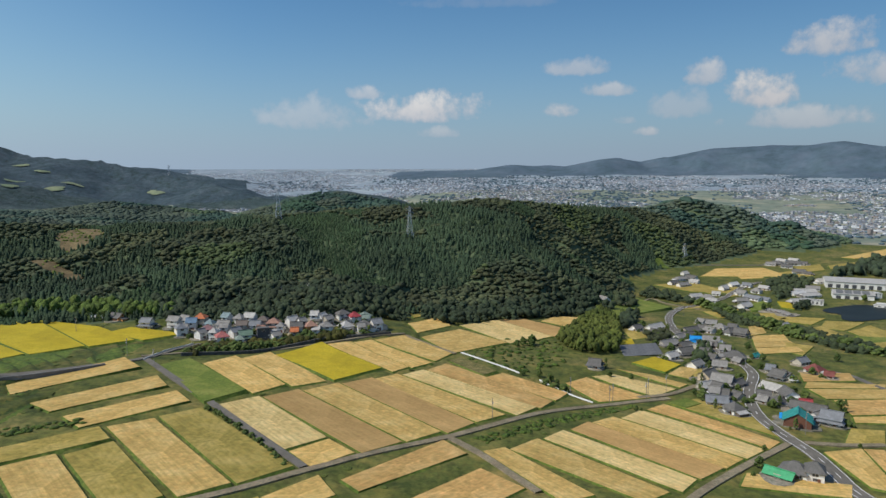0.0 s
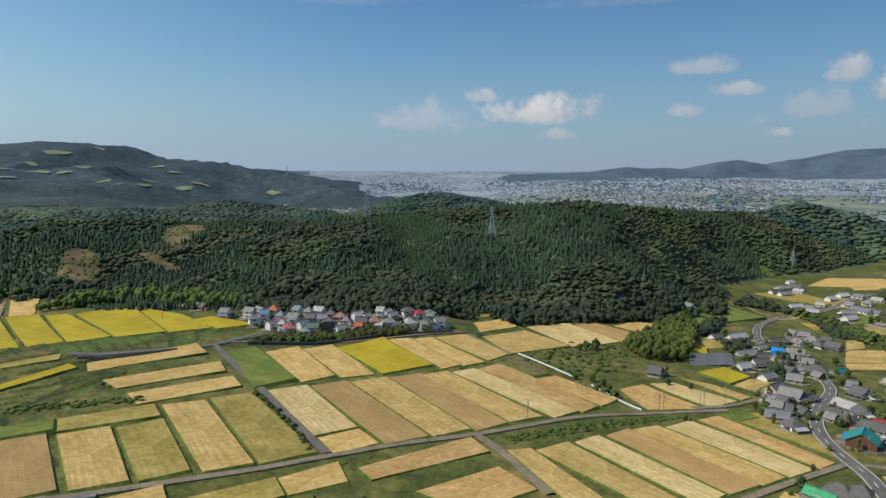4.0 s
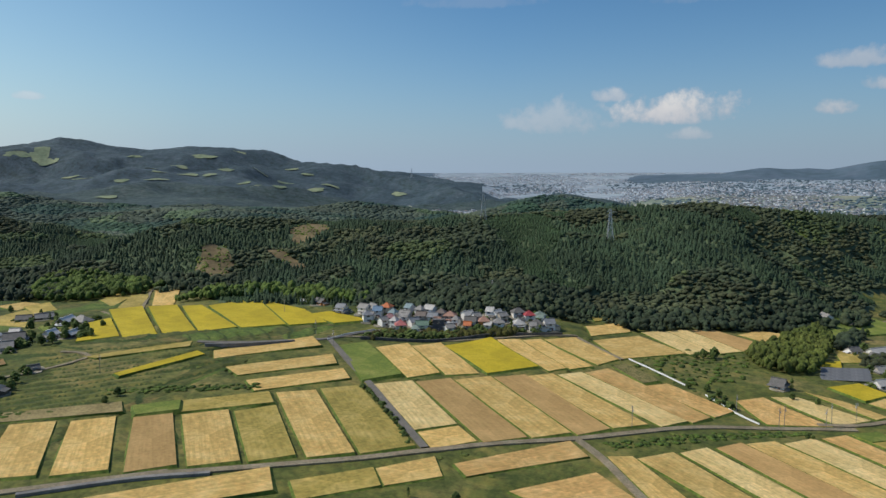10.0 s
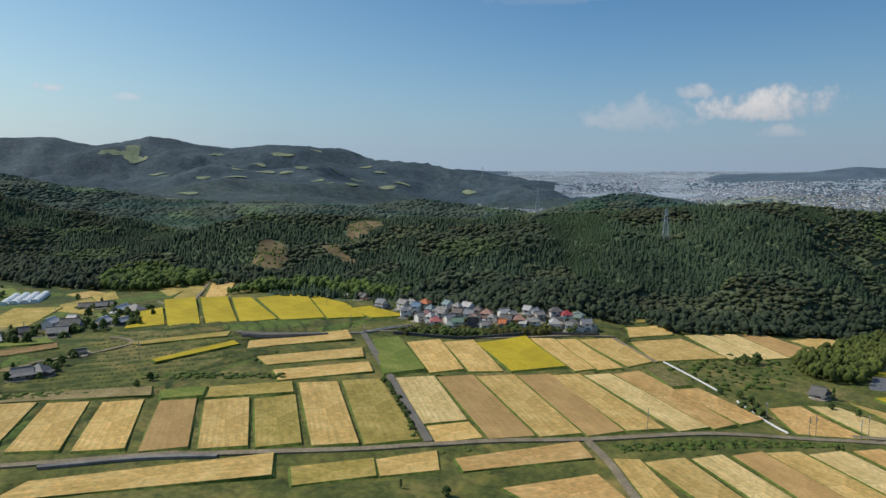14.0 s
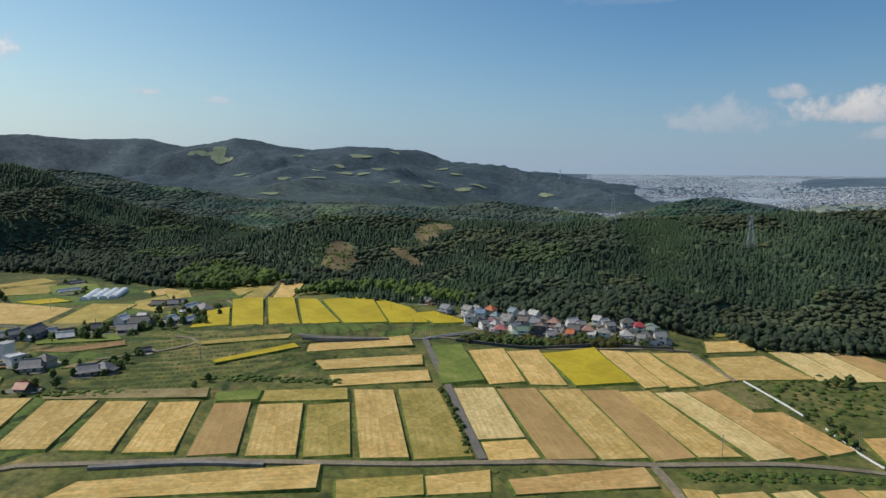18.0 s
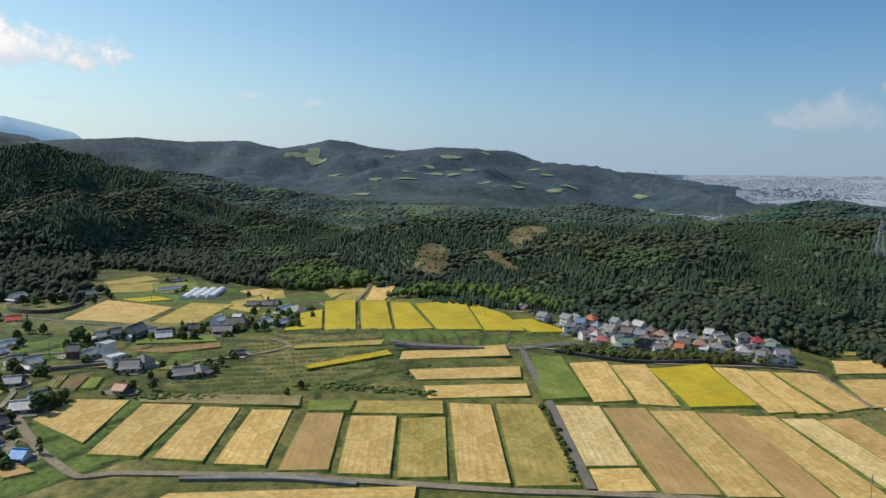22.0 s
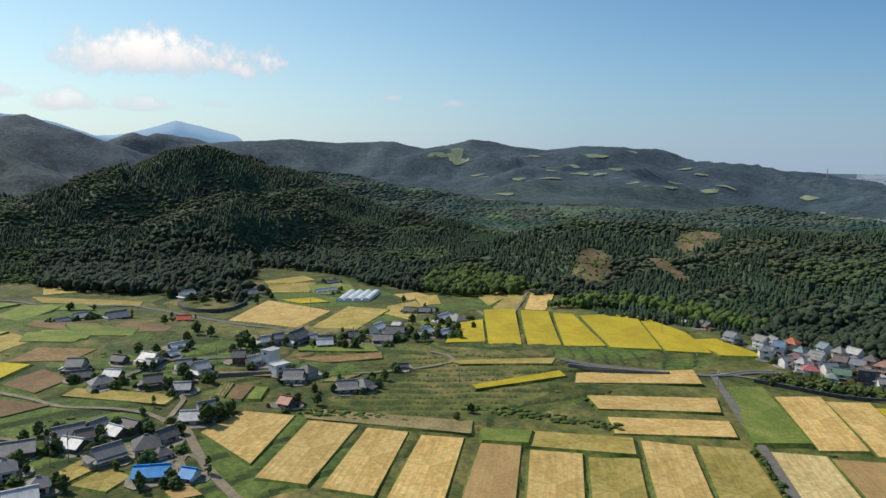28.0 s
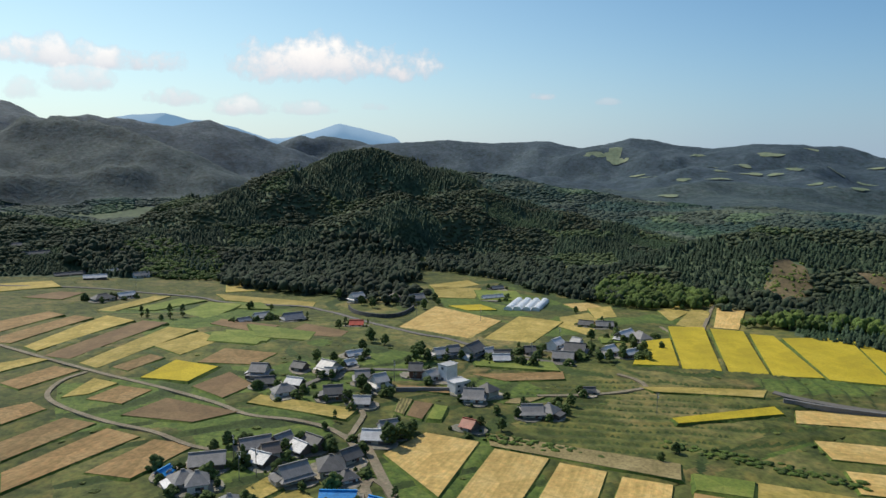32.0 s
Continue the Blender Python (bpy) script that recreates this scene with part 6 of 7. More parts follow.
def trunk_mesh(high, r0):
    """A tapered, slightly bent trunk with four limbs."""
    v, f = [], []

    def tube(p, q, ra, rb, bend=0.0):
        p, q = np.array(p, float), np.array(q, float)
        base = len(v)
        for i in range(4):
            t = i / 3
            c = p + (q - p) * t + np.array([bend * math.sin(t * 3), bend * math.cos(t * 2), 0])
            for j in range(6):
                a = j * math.pi / 3
                rr = ra + (rb - ra) * t
                v.append(c + np.array([rr * math.cos(a), rr * math.sin(a), 0]))
        for i in range(3):
            for j in range(6):
                a, b = base + i * 6 + j, base + i * 6 + (j + 1) % 6
                f.append((a, b, a + 6))
                f.append((b, b + 6, a + 6))

    tube((0, 0, -0.5), (0, 0, high * 0.75), r0, r0 * 0.35, 0.12)
    for k in range(4):
        a = k * 1.7
        z = high * (0.35 + 0.1 * k)
        tube((0, 0, z), (high * 0.22 * math.cos(a), high * 0.22 * math.sin(a), z + high * 0.25), r0 * 0.4, r0 * 0.12)
    return np.array(v), np.array(f)


def tree_kind(name, label, seed, wide, high, low, n, size, material="leaf"):
    root = new(name)
    tagged(root, label, "tree", group="garden trees")
    t = new("trunk", plain_mesh("trunk", trunk_mesh(high, 0.28), M["bark"], True))
    c = new("crown", plain_mesh("crown", leafy(seed, n, wide, high, low, size), M[material]))
    t.parent = c.parent = root
    return root


KINDS = [tree_kind("tree", "round dark green garden tree", 61, 6.5, 7.0, 1.4, 46, 1.15), tree_kind("tree", "tall dark broadleaf tree by the houses", 62, 7.5, 10.5, 2.2, 64, 1.3),
         tree_kind("tree", "small clipped evergreen beside a house", 63, 4.0, 4.5, 0.8, 30, 0.85), tree_kind("pine_tree", "slender dark conifer in a farmyard", 64, 3.4, 9.5, 1.0, 44, 0.8)]
SHRUB = new("bush", plain_mesh("bush", leafy(65, 26, 3.6, 2.3, 0.1, 0.75), M["leaf"]))
tagged(SHRUB, "dense green bush on a grassy bank", "bush", group="bushes")
used = set()


def grown(proto, x, y, size=1.0, squash=1.0):
    m = pose(x, y, ground_z(x, y) + 0.05, 0, 0, chance.uniform(0, 360)) @ Matrix.Diagonal((size, size, size * squash, 1))
    if proto.name not in used:
        used.add(proto.name)
        proto.matrix_basis = m
        return proto
    return copy_thing(proto, m)


def free(x, y, gap=1.0):
    return all(math.hypot(x - a, y - b) > s * 0.55 + gap for a, b, s in house_spots)


grown(KINDS[1], -263, 159, 0.88)
grown(KINDS[1], -266, 165, 0.80)
grown(KINDS[0], -274, 167, 0.96)
grown(KINDS[0], -267, 169, 0.88)
grown(KINDS[0], -271, 173, 0.80)
grown(KINDS[1], -356, 215, 1.04)
grown(KINDS[1], -363, 221, 0.96)
grown(KINDS[0], -354, 221, 0.88)
grown(KINDS[0], -350, 208, 0.80)
grown(KINDS[3], -589, 95, 0.96)
grown(KINDS[3], -575, 98, 0.88)
grown(KINDS[3], -568, 113, 1.28)
grown(KINDS[0], -561, 106, 0.64)
grown(KINDS[3], -575, 123, 1.12)
grown(KINDS[3], -296, 148, 0.56)
grown(KINDS[0], -289, 102, 0.88)
grown(KINDS[0], -286, 96, 0.72)
grown(KINDS[0], -272, 117, 0.64)
grown(KINDS[0], -289, 141, 0.48)
grown(KINDS[0], -265, 202, 0.64)
grown(KINDS[0], -273, 215, 0.64)
grown(KINDS[0], -258, 208, 0.72)
grown(KINDS[0], -299, 217, 0.80)
grown(KINDS[0], -267, 222, 0.64)
grown(KINDS[1], -268, 245, 0.64)
grown(KINDS[0], -261, 244, 0.72)
grown(KINDS[1], -269, 253, 0.64)
grown(KINDS[1], -573, 277, 0.96)
grown(KINDS[1], -589, 273, 0.88)
grown(KINDS[0], -588, 305, 1.12)
grown(KINDS[1], -546, 313, 0.96)
grown(KINDS[1], -571, 336, 0.88)
grown(KINDS[1], -624, 265, 1.04)
grown(KINDS[0], -413, 211, 0.96)
grown(KINDS[0], -388, 196, 0.88)
grown(KINDS[0], -374, 174, 0.80)
grown(KINDS[0], -395, 213, 0.88)
grown(KINDS[0], -327, 273, 0.96)
grown(KINDS[0], -331, 268, 0.80)
grown(KINDS[0], -318, 311, 0.88)
grown(KINDS[0], -315, 316, 0.96)
grown(KINDS[0], -315, 325, 0.88)
grown(KINDS[0], -314, 337, 0.88)
grown(KINDS[0], -324, 350, 0.80)
grown(KINDS[0], -325, 302, 0.72)
grown(KINDS[1], -379, 166, 0.72)
grown(KINDS[1], -327, 172, 0.80)
grown(KINDS[0], -319, 172, 0.80)
grown(KINDS[0], -311, 180, 0.80)
grown(KINDS[0], -468, 413, 0.80)
grown(KINDS[0], -558, 333, 0.80)
grown(KINDS[0], -620, 184, 0.80)
grown(KINDS[1], -614, 181, 0.64)
grown(KINDS[0], -605, 198, 0.64)
grown(KINDS[1], 58, 499, 0.68)
grown(KINDS[0], 64, 499, 0.74)
grown(KINDS[0], 53, 494, 0.62)
grown(KINDS[0], 49, 421, 0.50)
grown(KINDS[0], 59, 421, 0.62)
grown(KINDS[0], 65, 415, 0.68)
grown(KINDS[0], 68, 409, 0.56)
grown(KINDS[0], 103, 364, 0.43)
grown(KINDS[0], 105, 362, 0.37)
grown(KINDS[0], 104, 428, 0.56)
grown(KINDS[0], 116, 424, 0.56)
grown(KINDS[1], 190, 509, 0.74)
grown(KINDS[1], 179, 488, 0.68)
grown(KINDS[0], 184, 481, 0.74)
grown(KINDS[0], 170, 470, 0.62)
grown(KINDS[0], 195, 552, 0.62)
grown(KINDS[0], 217, 551, 0.74)
grown(KINDS[0], 231, 600, 0.62)
grown(KINDS[0], 256, 607, 0.56)
grown(KINDS[1], 234, 529, 0.68)
grown(KINDS[0], 213, 461, 0.74)
grown(KINDS[1], 227, 489, 0.62)
grown(KINDS[0], 205, 400, 0.74)
grown(KINDS[1], 183, 422, 0.68)
grown(KINDS[0], 173, 402, 0.68)
grown(KINDS[0], 153, 406, 0.62)
grown(KINDS[0], 145, 394, 0.56)
grown(KINDS[0], 153, 381, 0.62)
grown(KINDS[0], 167, 379, 0.56)
grown(KINDS[3], 217, 368, 0.74)
grown(KINDS[1], 217, 373, 0.62)
grown(KINDS[0], 253, 484, 0.74)
grown(KINDS[0], 284, 496, 0.81)
grown(KINDS[0], 192, 312, 0.37)
grown(KINDS[1], 173, 670, 0.81)
grown(KINDS[1], 177, 655, 0.74)
grown(KINDS[1], 159, 647, 0.74)
grown(KINDS[0], 197, 700, 0.74)
grown(KINDS[0], 174, 558, 0.74)
grown(KINDS[0], 174, 535, 0.68)
grown(KINDS[1], 345, 747, 0.87)
grown(KINDS[1], 354, 753, 0.81)
grown(KINDS[1], 395, 762, 0.81)
grown(KINDS[1], 482, 794, 0.93)
grown(KINDS[1], 502, 812, 0.87)
grown(KINDS[0], 161, 333, 0.43)
grown(KINDS[0], 145, 306, 0.43)
grown(KINDS[0], -28, 226, 0.56)
grown(KINDS[3], -45, 223, 0.40)
grown(KINDS[1], 114, 535, 0.80)
grown(KINDS[0], 65, 504, 1.04)
grown(KINDS[0], -210, 259, 0.64)
grown(KINDS[0], -207, 248, 0.56)
grown(KINDS[0], -459, 207, 0.88)
grown(KINDS[1], -404, 208, 0.80)
grown(KINDS[0], -365, 344, 0.96)
grown(KINDS[0], -331, 331, 0.96)
grown(KINDS[0], -330, 347, 0.80)
grown(KINDS[0], -336, 353, 0.80)
grown(KINDS[0], -324, 334, 0.88)
grown(KINDS[0], -303, 334, 0.72)
grown(KINDS[0], -322, 362, 0.64)

# garden trees and bushes round the houses
for hx, hy, hs in list(house_spots):
    if hx * hx + hy * hy > 640000:
        continue
    hamlet = -200 < hx < -30 and hy > 440
    for k in range(chance.choice((1, 2, 2)) if hamlet else chance.choice((3, 4, 5, 6)) if hx < -200 else chance.choice((2, 2, 3, 3))):
        a = chance.uniform(0, 6.28)
        d = hs * 0.58 + chance.uniform(0.5, 4.5)
        px, py = hx + d * math.cos(a), hy + d * math.sin(a)
        if free(px, py):
            if chance.random() < 0.5:
                grown(SHRUB, px, py, chance.uniform(0.6, 1.35), chance.uniform(0.8, 1.6))
            else:
                grown(KINDS[chance.choice((0, 0, 2, 2, 3))], px, py, chance.uniform(0.45, 0.8))


def row_of(proto, gap, size, *pts):
    line = smooth_line(pts, gap)
    for p in line:
        grown(proto, p[0] + chance.uniform(-1, 1), p[1] + chance.uniform(-1, 1), size * chance.uniform(0.7, 1.35), chance.uniform(0.8, 1.3))


# bushes on the bank below the hamlet
row_of(SHRUB, 4.5, 1.1, (-158, 430), (-143, 438), (-124, 450), (-104, 466), (-84, 481), (-70, 489), (-58, 494))
row_of(SHRUB, 3.4, 1.2, (-150, 441), (-124, 456), (-104, 472), (-84, 486))
# bushes along the stream and the lanes
row_of(SHRUB, 8.0, 2.2, (285, 780), (302, 720), (304, 669), (305, 604), (318, 566), (331, 520))
row_of(SHRUB, 3.5, 0.6, (-114, 328), (-99, 313), (-79, 288), (-62, 267))
row_of(SHRUB, 4.0, 0.9, (62, 408), (66, 402), (71, 399))


def wood_patch(name, label, outline, step, shapes, size, material, tint, sink=0.1):
    """Joined trees over a patch of ground."""
    P = np.array(outline, float)
    lo, hi = P.min(0), P.max(0)
    i, j = np.meshgrid(np.arange(lo[0], hi[0], step), np.arange(lo[1], hi[1], step), indexing="ij")
    x, y = i.ravel() + rng.uniform(-0.45, 0.45, i.size) * step, j.ravel() + rng.uniform(-0.45, 0.45, i.size) * step
    inside = np.zeros(x.shape, bool)
    for a, b in zip(P, np.roll(P, -1, 0)):
        inside ^= ((a[1] > y) != (b[1] > y)) & (x < (b[0] - a[0]) * (y - a[1]) / (b[1] - a[1] + 1e-9) + a[0])
    for hx, hy, hs in house_spots:
        inside &= (x - hx) ** 2 + (y - hy) ** 2 > (hs * 0.5 + 2.5) ** 2
    for line, width in road_lines:
        for q in line:
            inside &= (x - q[0]) ** 2 + (y - q[1]) ** 2 > (width / 2 + 3) ** 2
    x, y = x[inside], y[inside]
    s = np.stack([x, y, land(x, y)[0]], 1)
    big = rng.uniform(0.5, 1.45, (len(s), 1)) * np.array([size])
    shade = rng.uniform(0.42, 0.85, (len(s), 1)) if material is M["forest"] else rng.uniform(0.75, 1.3, (len(s), 1))
    return planted(name, label, s, BROAD + BROAD + CEDAR if material is M["forest"] else shapes, big, shade * np.array([tint]), material, sink, True)


wood_patch("bamboo_grove", "tall feathery olive bamboo grove beside a farmhouse", ((86, 525), (90, 497), (103, 483), (124, 492), (141, 548), (159, 632), (155, 690), (121, 602)), 3.4, BROAD, (4.8, 8.5), M["bamboo"], (0.82, 0.78, 0.66))
wood_patch("wood", "dark rounded trees beside a farmyard", ((151, 587), (166, 647), (186, 690), (188, 670), (167, 600)), 5, BROAD, (8.0, 8.0), M["forest"], (0.8, 0.9, 0.85))
wood_patch("wood", "bushy trees at the foot of the hill", ((178, 730), (201, 814), (217, 825), (219, 777), (199, 729)), 5, BROAD, (8.0, 6.5), M["forest"], (1.2, 1.2, 1.0))
wood_patch("wood", "bushy trees along the hill foot above the village meadow", ((237, 843), (260, 875), (278, 843), (293, 799), (279, 776), (259, 803), (236, 814)), 6, BROAD, (8.0, 6.0), M["forest"], (1.1, 1.15, 1.0))
wood_patch("riverside_wood", "dense belt of dark trees along the stream", ((292, 751), (313, 760), (322, 710), (332, 659), (338, 601), (349, 548), (341, 516), (310, 527), (307, 580), (300, 637), (282, 669)), 4.5, BROAD, (6.5, 5.0), M["forest"], (1.05, 1.1, 0.9))
wood_patch("wood", "dark wooded knoll behind the works", ((527, 951), (586, 1011), (667, 1091), (709, 1075), (616, 931), (593, 968), (563, 971)), 7, BROAD, (10.0, 13.0), M["forest"], (1.0, 1.1, 1.1))
wood_patch("wood", "trees among the houses and the works", ((433, 934), (481, 963), (493, 927), (456, 879), (416, 834), (389, 806), (410, 869)), 6, BROAD, (9.0, 7.0), M["forest"], (1.2, 1.25, 1.05))
wood_patch("wood", "tall dark trees in the middle of the village", ((176, 479), (187, 514), (202, 530), (195, 497), (180, 470)), 4.5, BROAD, (6.5, 8.0), M["forest"], (1.1, 1.2, 1.0))
wood_patch("wood", "trees behind the village houses", ((164, 559), (179, 584), (191, 572), (180, 546), (162, 541)), 5, BROAD, (6.5, 5.0), M["forest"], (1.2, 1.1, 0.95))
wood_patch("wood", "trees by the pond and the works", ((376, 750), (401, 785), (417, 792), (394, 747)), 5, BROAD, (7.5, 8.0), M["forest"], (0.8, 0.9, 0.85))
wood_patch("wood", "big dark grove behind the farm sheds", ((-884, 36), (-934, 41), (-977, 82), (-933, 118), (-858, 114), (-847, 96), (-869, 61)), 6, BROAD, (9.5, 12.0), M["forest"], (0.8, 0.9, 0.85))
wood_patch("shrubbery", "rough green scrub on the valley slope", ((-845, 118), (-948, 132), (-944, 177), (-939, 211), (-855, 209), (-781, 189), (-815, 141)), 5, BROAD, (6.0, 4.5), M["bamboo"], (0.55, 0.68, 0.5))
wood_patch("wood", "dark trees at the foot of the steep hill", ((-760, 183), (-904, 216), (-904, 266), (-889, 297), (-672, 237), (-702, 205)), 6, BROAD, (9.0, 11.0), M["forest"], (0.8, 0.9, 0.85))
wood_patch("wood", "tall dark trees behind the temple", ((-665, 235), (-903, 291), (-915, 367), (-856, 424), (-845, 455), (-679, 373), (-673, 336), (-705, 305), (-645, 250)), 6, BROAD, (8.5, 12.0), M["forest"], (0.8, 0.9, 0.85))
wood_patch("wood", "dark trees along the foot of the steep hill", ((-762, 415), (-697, 443), (-635, 459), (-579, 446), (-534, 453), (-509, 458), (-482, 481), (-552, 544), (-684, 567), (-800, 562), (-846, 468)), 6, BROAD, (8.0, 9.0), M["forest"], (0.8, 0.9, 0.85))
wood_patch("bamboo_grove", "pale green bamboo thicket on the hill foot", ((-524, 471), (-476, 464), (-451, 487), (-461, 523), (-495, 559), (-546, 560), (-573, 540)), 4, BROAD, (5.5, 8.0), M["bamboo"], (0.7, 0.78, 0.6))
wood_patch("wood", "dark trees where the two hills meet", ((-480, 551), (-448, 547), (-397, 535), (-355, 527), (-310, 524), (-339, 570), (-386, 568), (-453, 582), (-494, 576)), 5.5, BROAD, (7.5, 8.5), M["forest"], (0.8, 0.9, 0.85))
wood_patch("wood", "dark trees close behind the hamlet", ((-194, 490), (-161, 493), (-121, 498), (-82, 515), (-56, 549), (-29, 554), (-27, 592), (-43, 655), (-118, 637), (-183, 588), (-233, 562)), 5, BROAD, (7.0, 7.5), M["forest"], (0.8, 0.9, 0.85))
wood_patch("wood", "dark trees along the foot of the wooded hill", ((-17, 573), (7, 555), (55, 598), (114, 639), (139, 656), (172, 705), (187, 801), (98, 670), (-22, 606)), 5, BROAD, (7.0, 7.5), M["forest"], (0.8, 0.9, 0.85))
wood_patch("hedge", "thick brownish-green hedge above the hamlet wall", ((-162, 430), (-151, 451), (-130, 465), (-108, 476), (-85, 485), (-70, 491), (-68, 483), (-104, 464), (-138, 444), (-154, 423)), 2.2, CLUMP, (4.2, 4.2), M["bamboo"], (0.62, 0.46, 0.4))
wall_along("stone_wall", "curved dark stone retaining wall below the temple", "stonework", 3.2, 1.2, (-580, 258), (-539, 249), (-511, 252), (-502, 263), (-515, 280), (-554, 307))

wood_patch("bamboo_grove", "pale green bamboo belt behind the golden rice", ((-362, 478), (-332, 506), (-300, 528), (-252, 512), (-200, 512), (-205, 530), (-270, 548), (-330, 545), (-372, 515)), 5.0, BROAD, (7.0, 10.0), M["bamboo"], (0.85, 0.95, 0.8))
wood_patch("shrubbery", "low dark green shrubs on a damp slope", ((14, 448), (40, 424), (60, 430), (84, 462), (90, 520), (50, 522), (22, 480)), 6.5, CLUMP, (3.4, 1.3), M["bamboo"], (0.62, 0.74, 0.55))
wood_patch("shrubbery", "green scrub on the foot of the hill", ((-880, 70), (-830, 165), (-960, 170), (-1010, 130)), 8.0, BROAD, (8.0, 6.0), M["bamboo"], (0.7, 0.8, 0.7))
wood_patch("wood", "broad-crowned trees at the foot of the hill", ((-760, 200), (-650, 262), (-600, 275), (-560, 305), (-590, 340), (-700, 330), (-790, 260)), 8.5, BROAD, (11.0, 10.5), M["forest"], (0.8, 0.85, 0.8))
wood_patch("wood", "green bamboo and broadleaf trees on the slope", ((-520, 470), (-440, 500), (-420, 545), (-480, 560), (-560, 530)), 7.0, BROAD, (9.0, 11.0), M["bamboo"], (0.75, 0.85, 0.7))
for outline in (((-218, 258), (-196, 272), (-158, 300), (-162, 306), (-200, 281), (-222, 264)), ((-256, 194), (-232, 214), (-200, 240), (-204, 246), (-236, 221), (-260, 200)),
                ((20, 300), (60, 335), (110, 378), (104, 384), (54, 343), (14, 307))):
    wood_patch("overgrown_bank", "overgrown bank of rough green weeds", outline, 2.8, CLUMP, (2.8, 0.7), M["bamboo"], (0.68, 0.80, 0.55))
# rough weeds and small shrubs on the banks between the fields
wx, wy = rng.uniform(-830, 360, 6000), rng.uniform(40, 640, 6000)
far_enough = (rough(wx, wy, 45, 81, 3) > 0.05) & (land(wx, wy)[1] < 0.03) & (np.hypot(wx - 20, wy - 20) > 150)
for P in field_shapes:
    c = P.mean(0)
    sign = np.sign(np.cross(P[1] - P[0], P[3] - P[0]))
    inside = np.ones(wx.shape, bool)
    for a, b in zip(P, np.roll(P, -1, 0)):
        e = b - a
        inside &= sign * (e[0] * (wy - a[1]) - e[1] * (wx - a[0])) / np.linalg.norm(e) > -1.6
    far_enough &= ~inside
for line, width in road_lines:
    for q in line:
        far_enough &= (wx - q[0]) ** 2 + (wy - q[1]) ** 2 > (width / 2 + 2.6) ** 2
for hx, hy, hs in house_spots:
    far_enough &= (wx - hx) ** 2 + (wy - hy) ** 2 > (hs * 0.6 + 1) ** 2
weed = np.stack([wx, wy, land(wx, wy)[0]], 1)[far_enough]
planted("weeds", "rough green weeds and tussocks on the field banks", weed, TUFT, rng.uniform(0.6, 1.6, (len(weed), 1)) * np.array([[2.6, 0.30]]), rng.uniform(0.75, 1.15, (len(weed), 1)) * np.array([[0.95, 0.9, 0.75]]), M["bamboo"], 0.1)
# bare felled patches on the hillside: cut trunks and young trees
for cx, cy, n in ((*CLEARED[0][:2], 90), (*CLEARED[1][:2], 40), (*CLEARED[2][:2], 130)):
    s = np.stack([cx + rng.normal(0, 15, n), cy + rng.normal(0, 15, n)], 1)
    s = np.concatenate([s, land(s[:, 0], s[:, 1])[0][:, None]], 1)
    planted("young_trees", "sparse young trees on a felled brown patch", s, CLUMP, rng.uniform(1.5, 3.5, (n, 1)) * np.array([[1.0, 0.8]]), np.tile(np.array([[1.2, 1.2, 1.0]]), (n, 1)), M["bamboo"])


def tubes(edges, r):
    """Thin four-sided bars between pairs of points, as one mesh."""
    v, f = [], []
    for p, q in edges:
        p, q = Vector(p), Vector(q)
        d = (q - p).normalized()
        u = d.orthogonal().normalized() * r
        w = d.cross(u).normalized() * r
        b = len(v)
        for c in (p, q):
            v += [c + u, c + w, c - u, c - w]
        f += [(b + k, b + (k + 1) % 4, b + 4 + (k + 1) % 4, b + 4 + k) for k in range(4)]
    return [tuple(p) for p in v], f


def pylon(x, y, high, turn):
    root = new("pylon")
    tagged(root, "grey lattice steel power pylon rising from the wood", "pylon", group="pylons")
    root.matrix_basis = pose(x, y, ground_z(x, y), 0, 0, turn)
    half = lambda z: 3.2 * (1 - z / high) ** 1.15 + 0.55
    levels = [high * k / 9 for k in range(10)]
    braces = []
    for z0, z1 in zip(levels, levels[1:]):
        a, b = half(z0), half(z1)
        A, B = [(a, a), (-a, a), (-a, -a), (a, -a)], [(b, b), (-b, b), (-b, -b), (b, -b)]
        for k in range(4):
            braces += [((*A[k], z0), (*B[(k + 1) % 4], z1)), ((*A[(k + 1) % 4], z0), (*B[k], z1)), ((*B[k], z1), (*B[(k + 1) % 4], z1))]
    for k in range(4):
        s = ((1, 1), (-1, 1), (-1, -1), (1, -1))[k]
        for a, b in ((0, 0.45), (0.45, 1)):
            part("leg", *tubes([((s[0] * half(a * high), s[1] * half(a * high), a * high), (s[0] * half(b * high), s[1] * half(b * high), b * high))], 0.22), M["steel"], root)
    part("bracing", *tubes(braces, 0.11), M["steel"], root)
    for z in (0.68, 0.8, 0.92):
        h, w = z * high, 4.6
        arm = part("crossarm", *tubes([((-w, 0, h), (w, 0, h)), ((-w, 0, h), (0, 0, h + 1.5)), ((w, 0, h), (0, 0, h + 1.5))], 0.14), M["steel"], root)
        for s in (-1, 1):
            part("insulator", *tubes([((s * w, 0, h), (s * w, 0, h - 1.8))], 0.16), M["concrete"], arm)
    return root


pylon(-38, 804, 36, 20)
pylon(-198, 848, 36, 20)
pylon(375, 1087, 24, 30)
pylon(-1120, 2900, 42, 40)


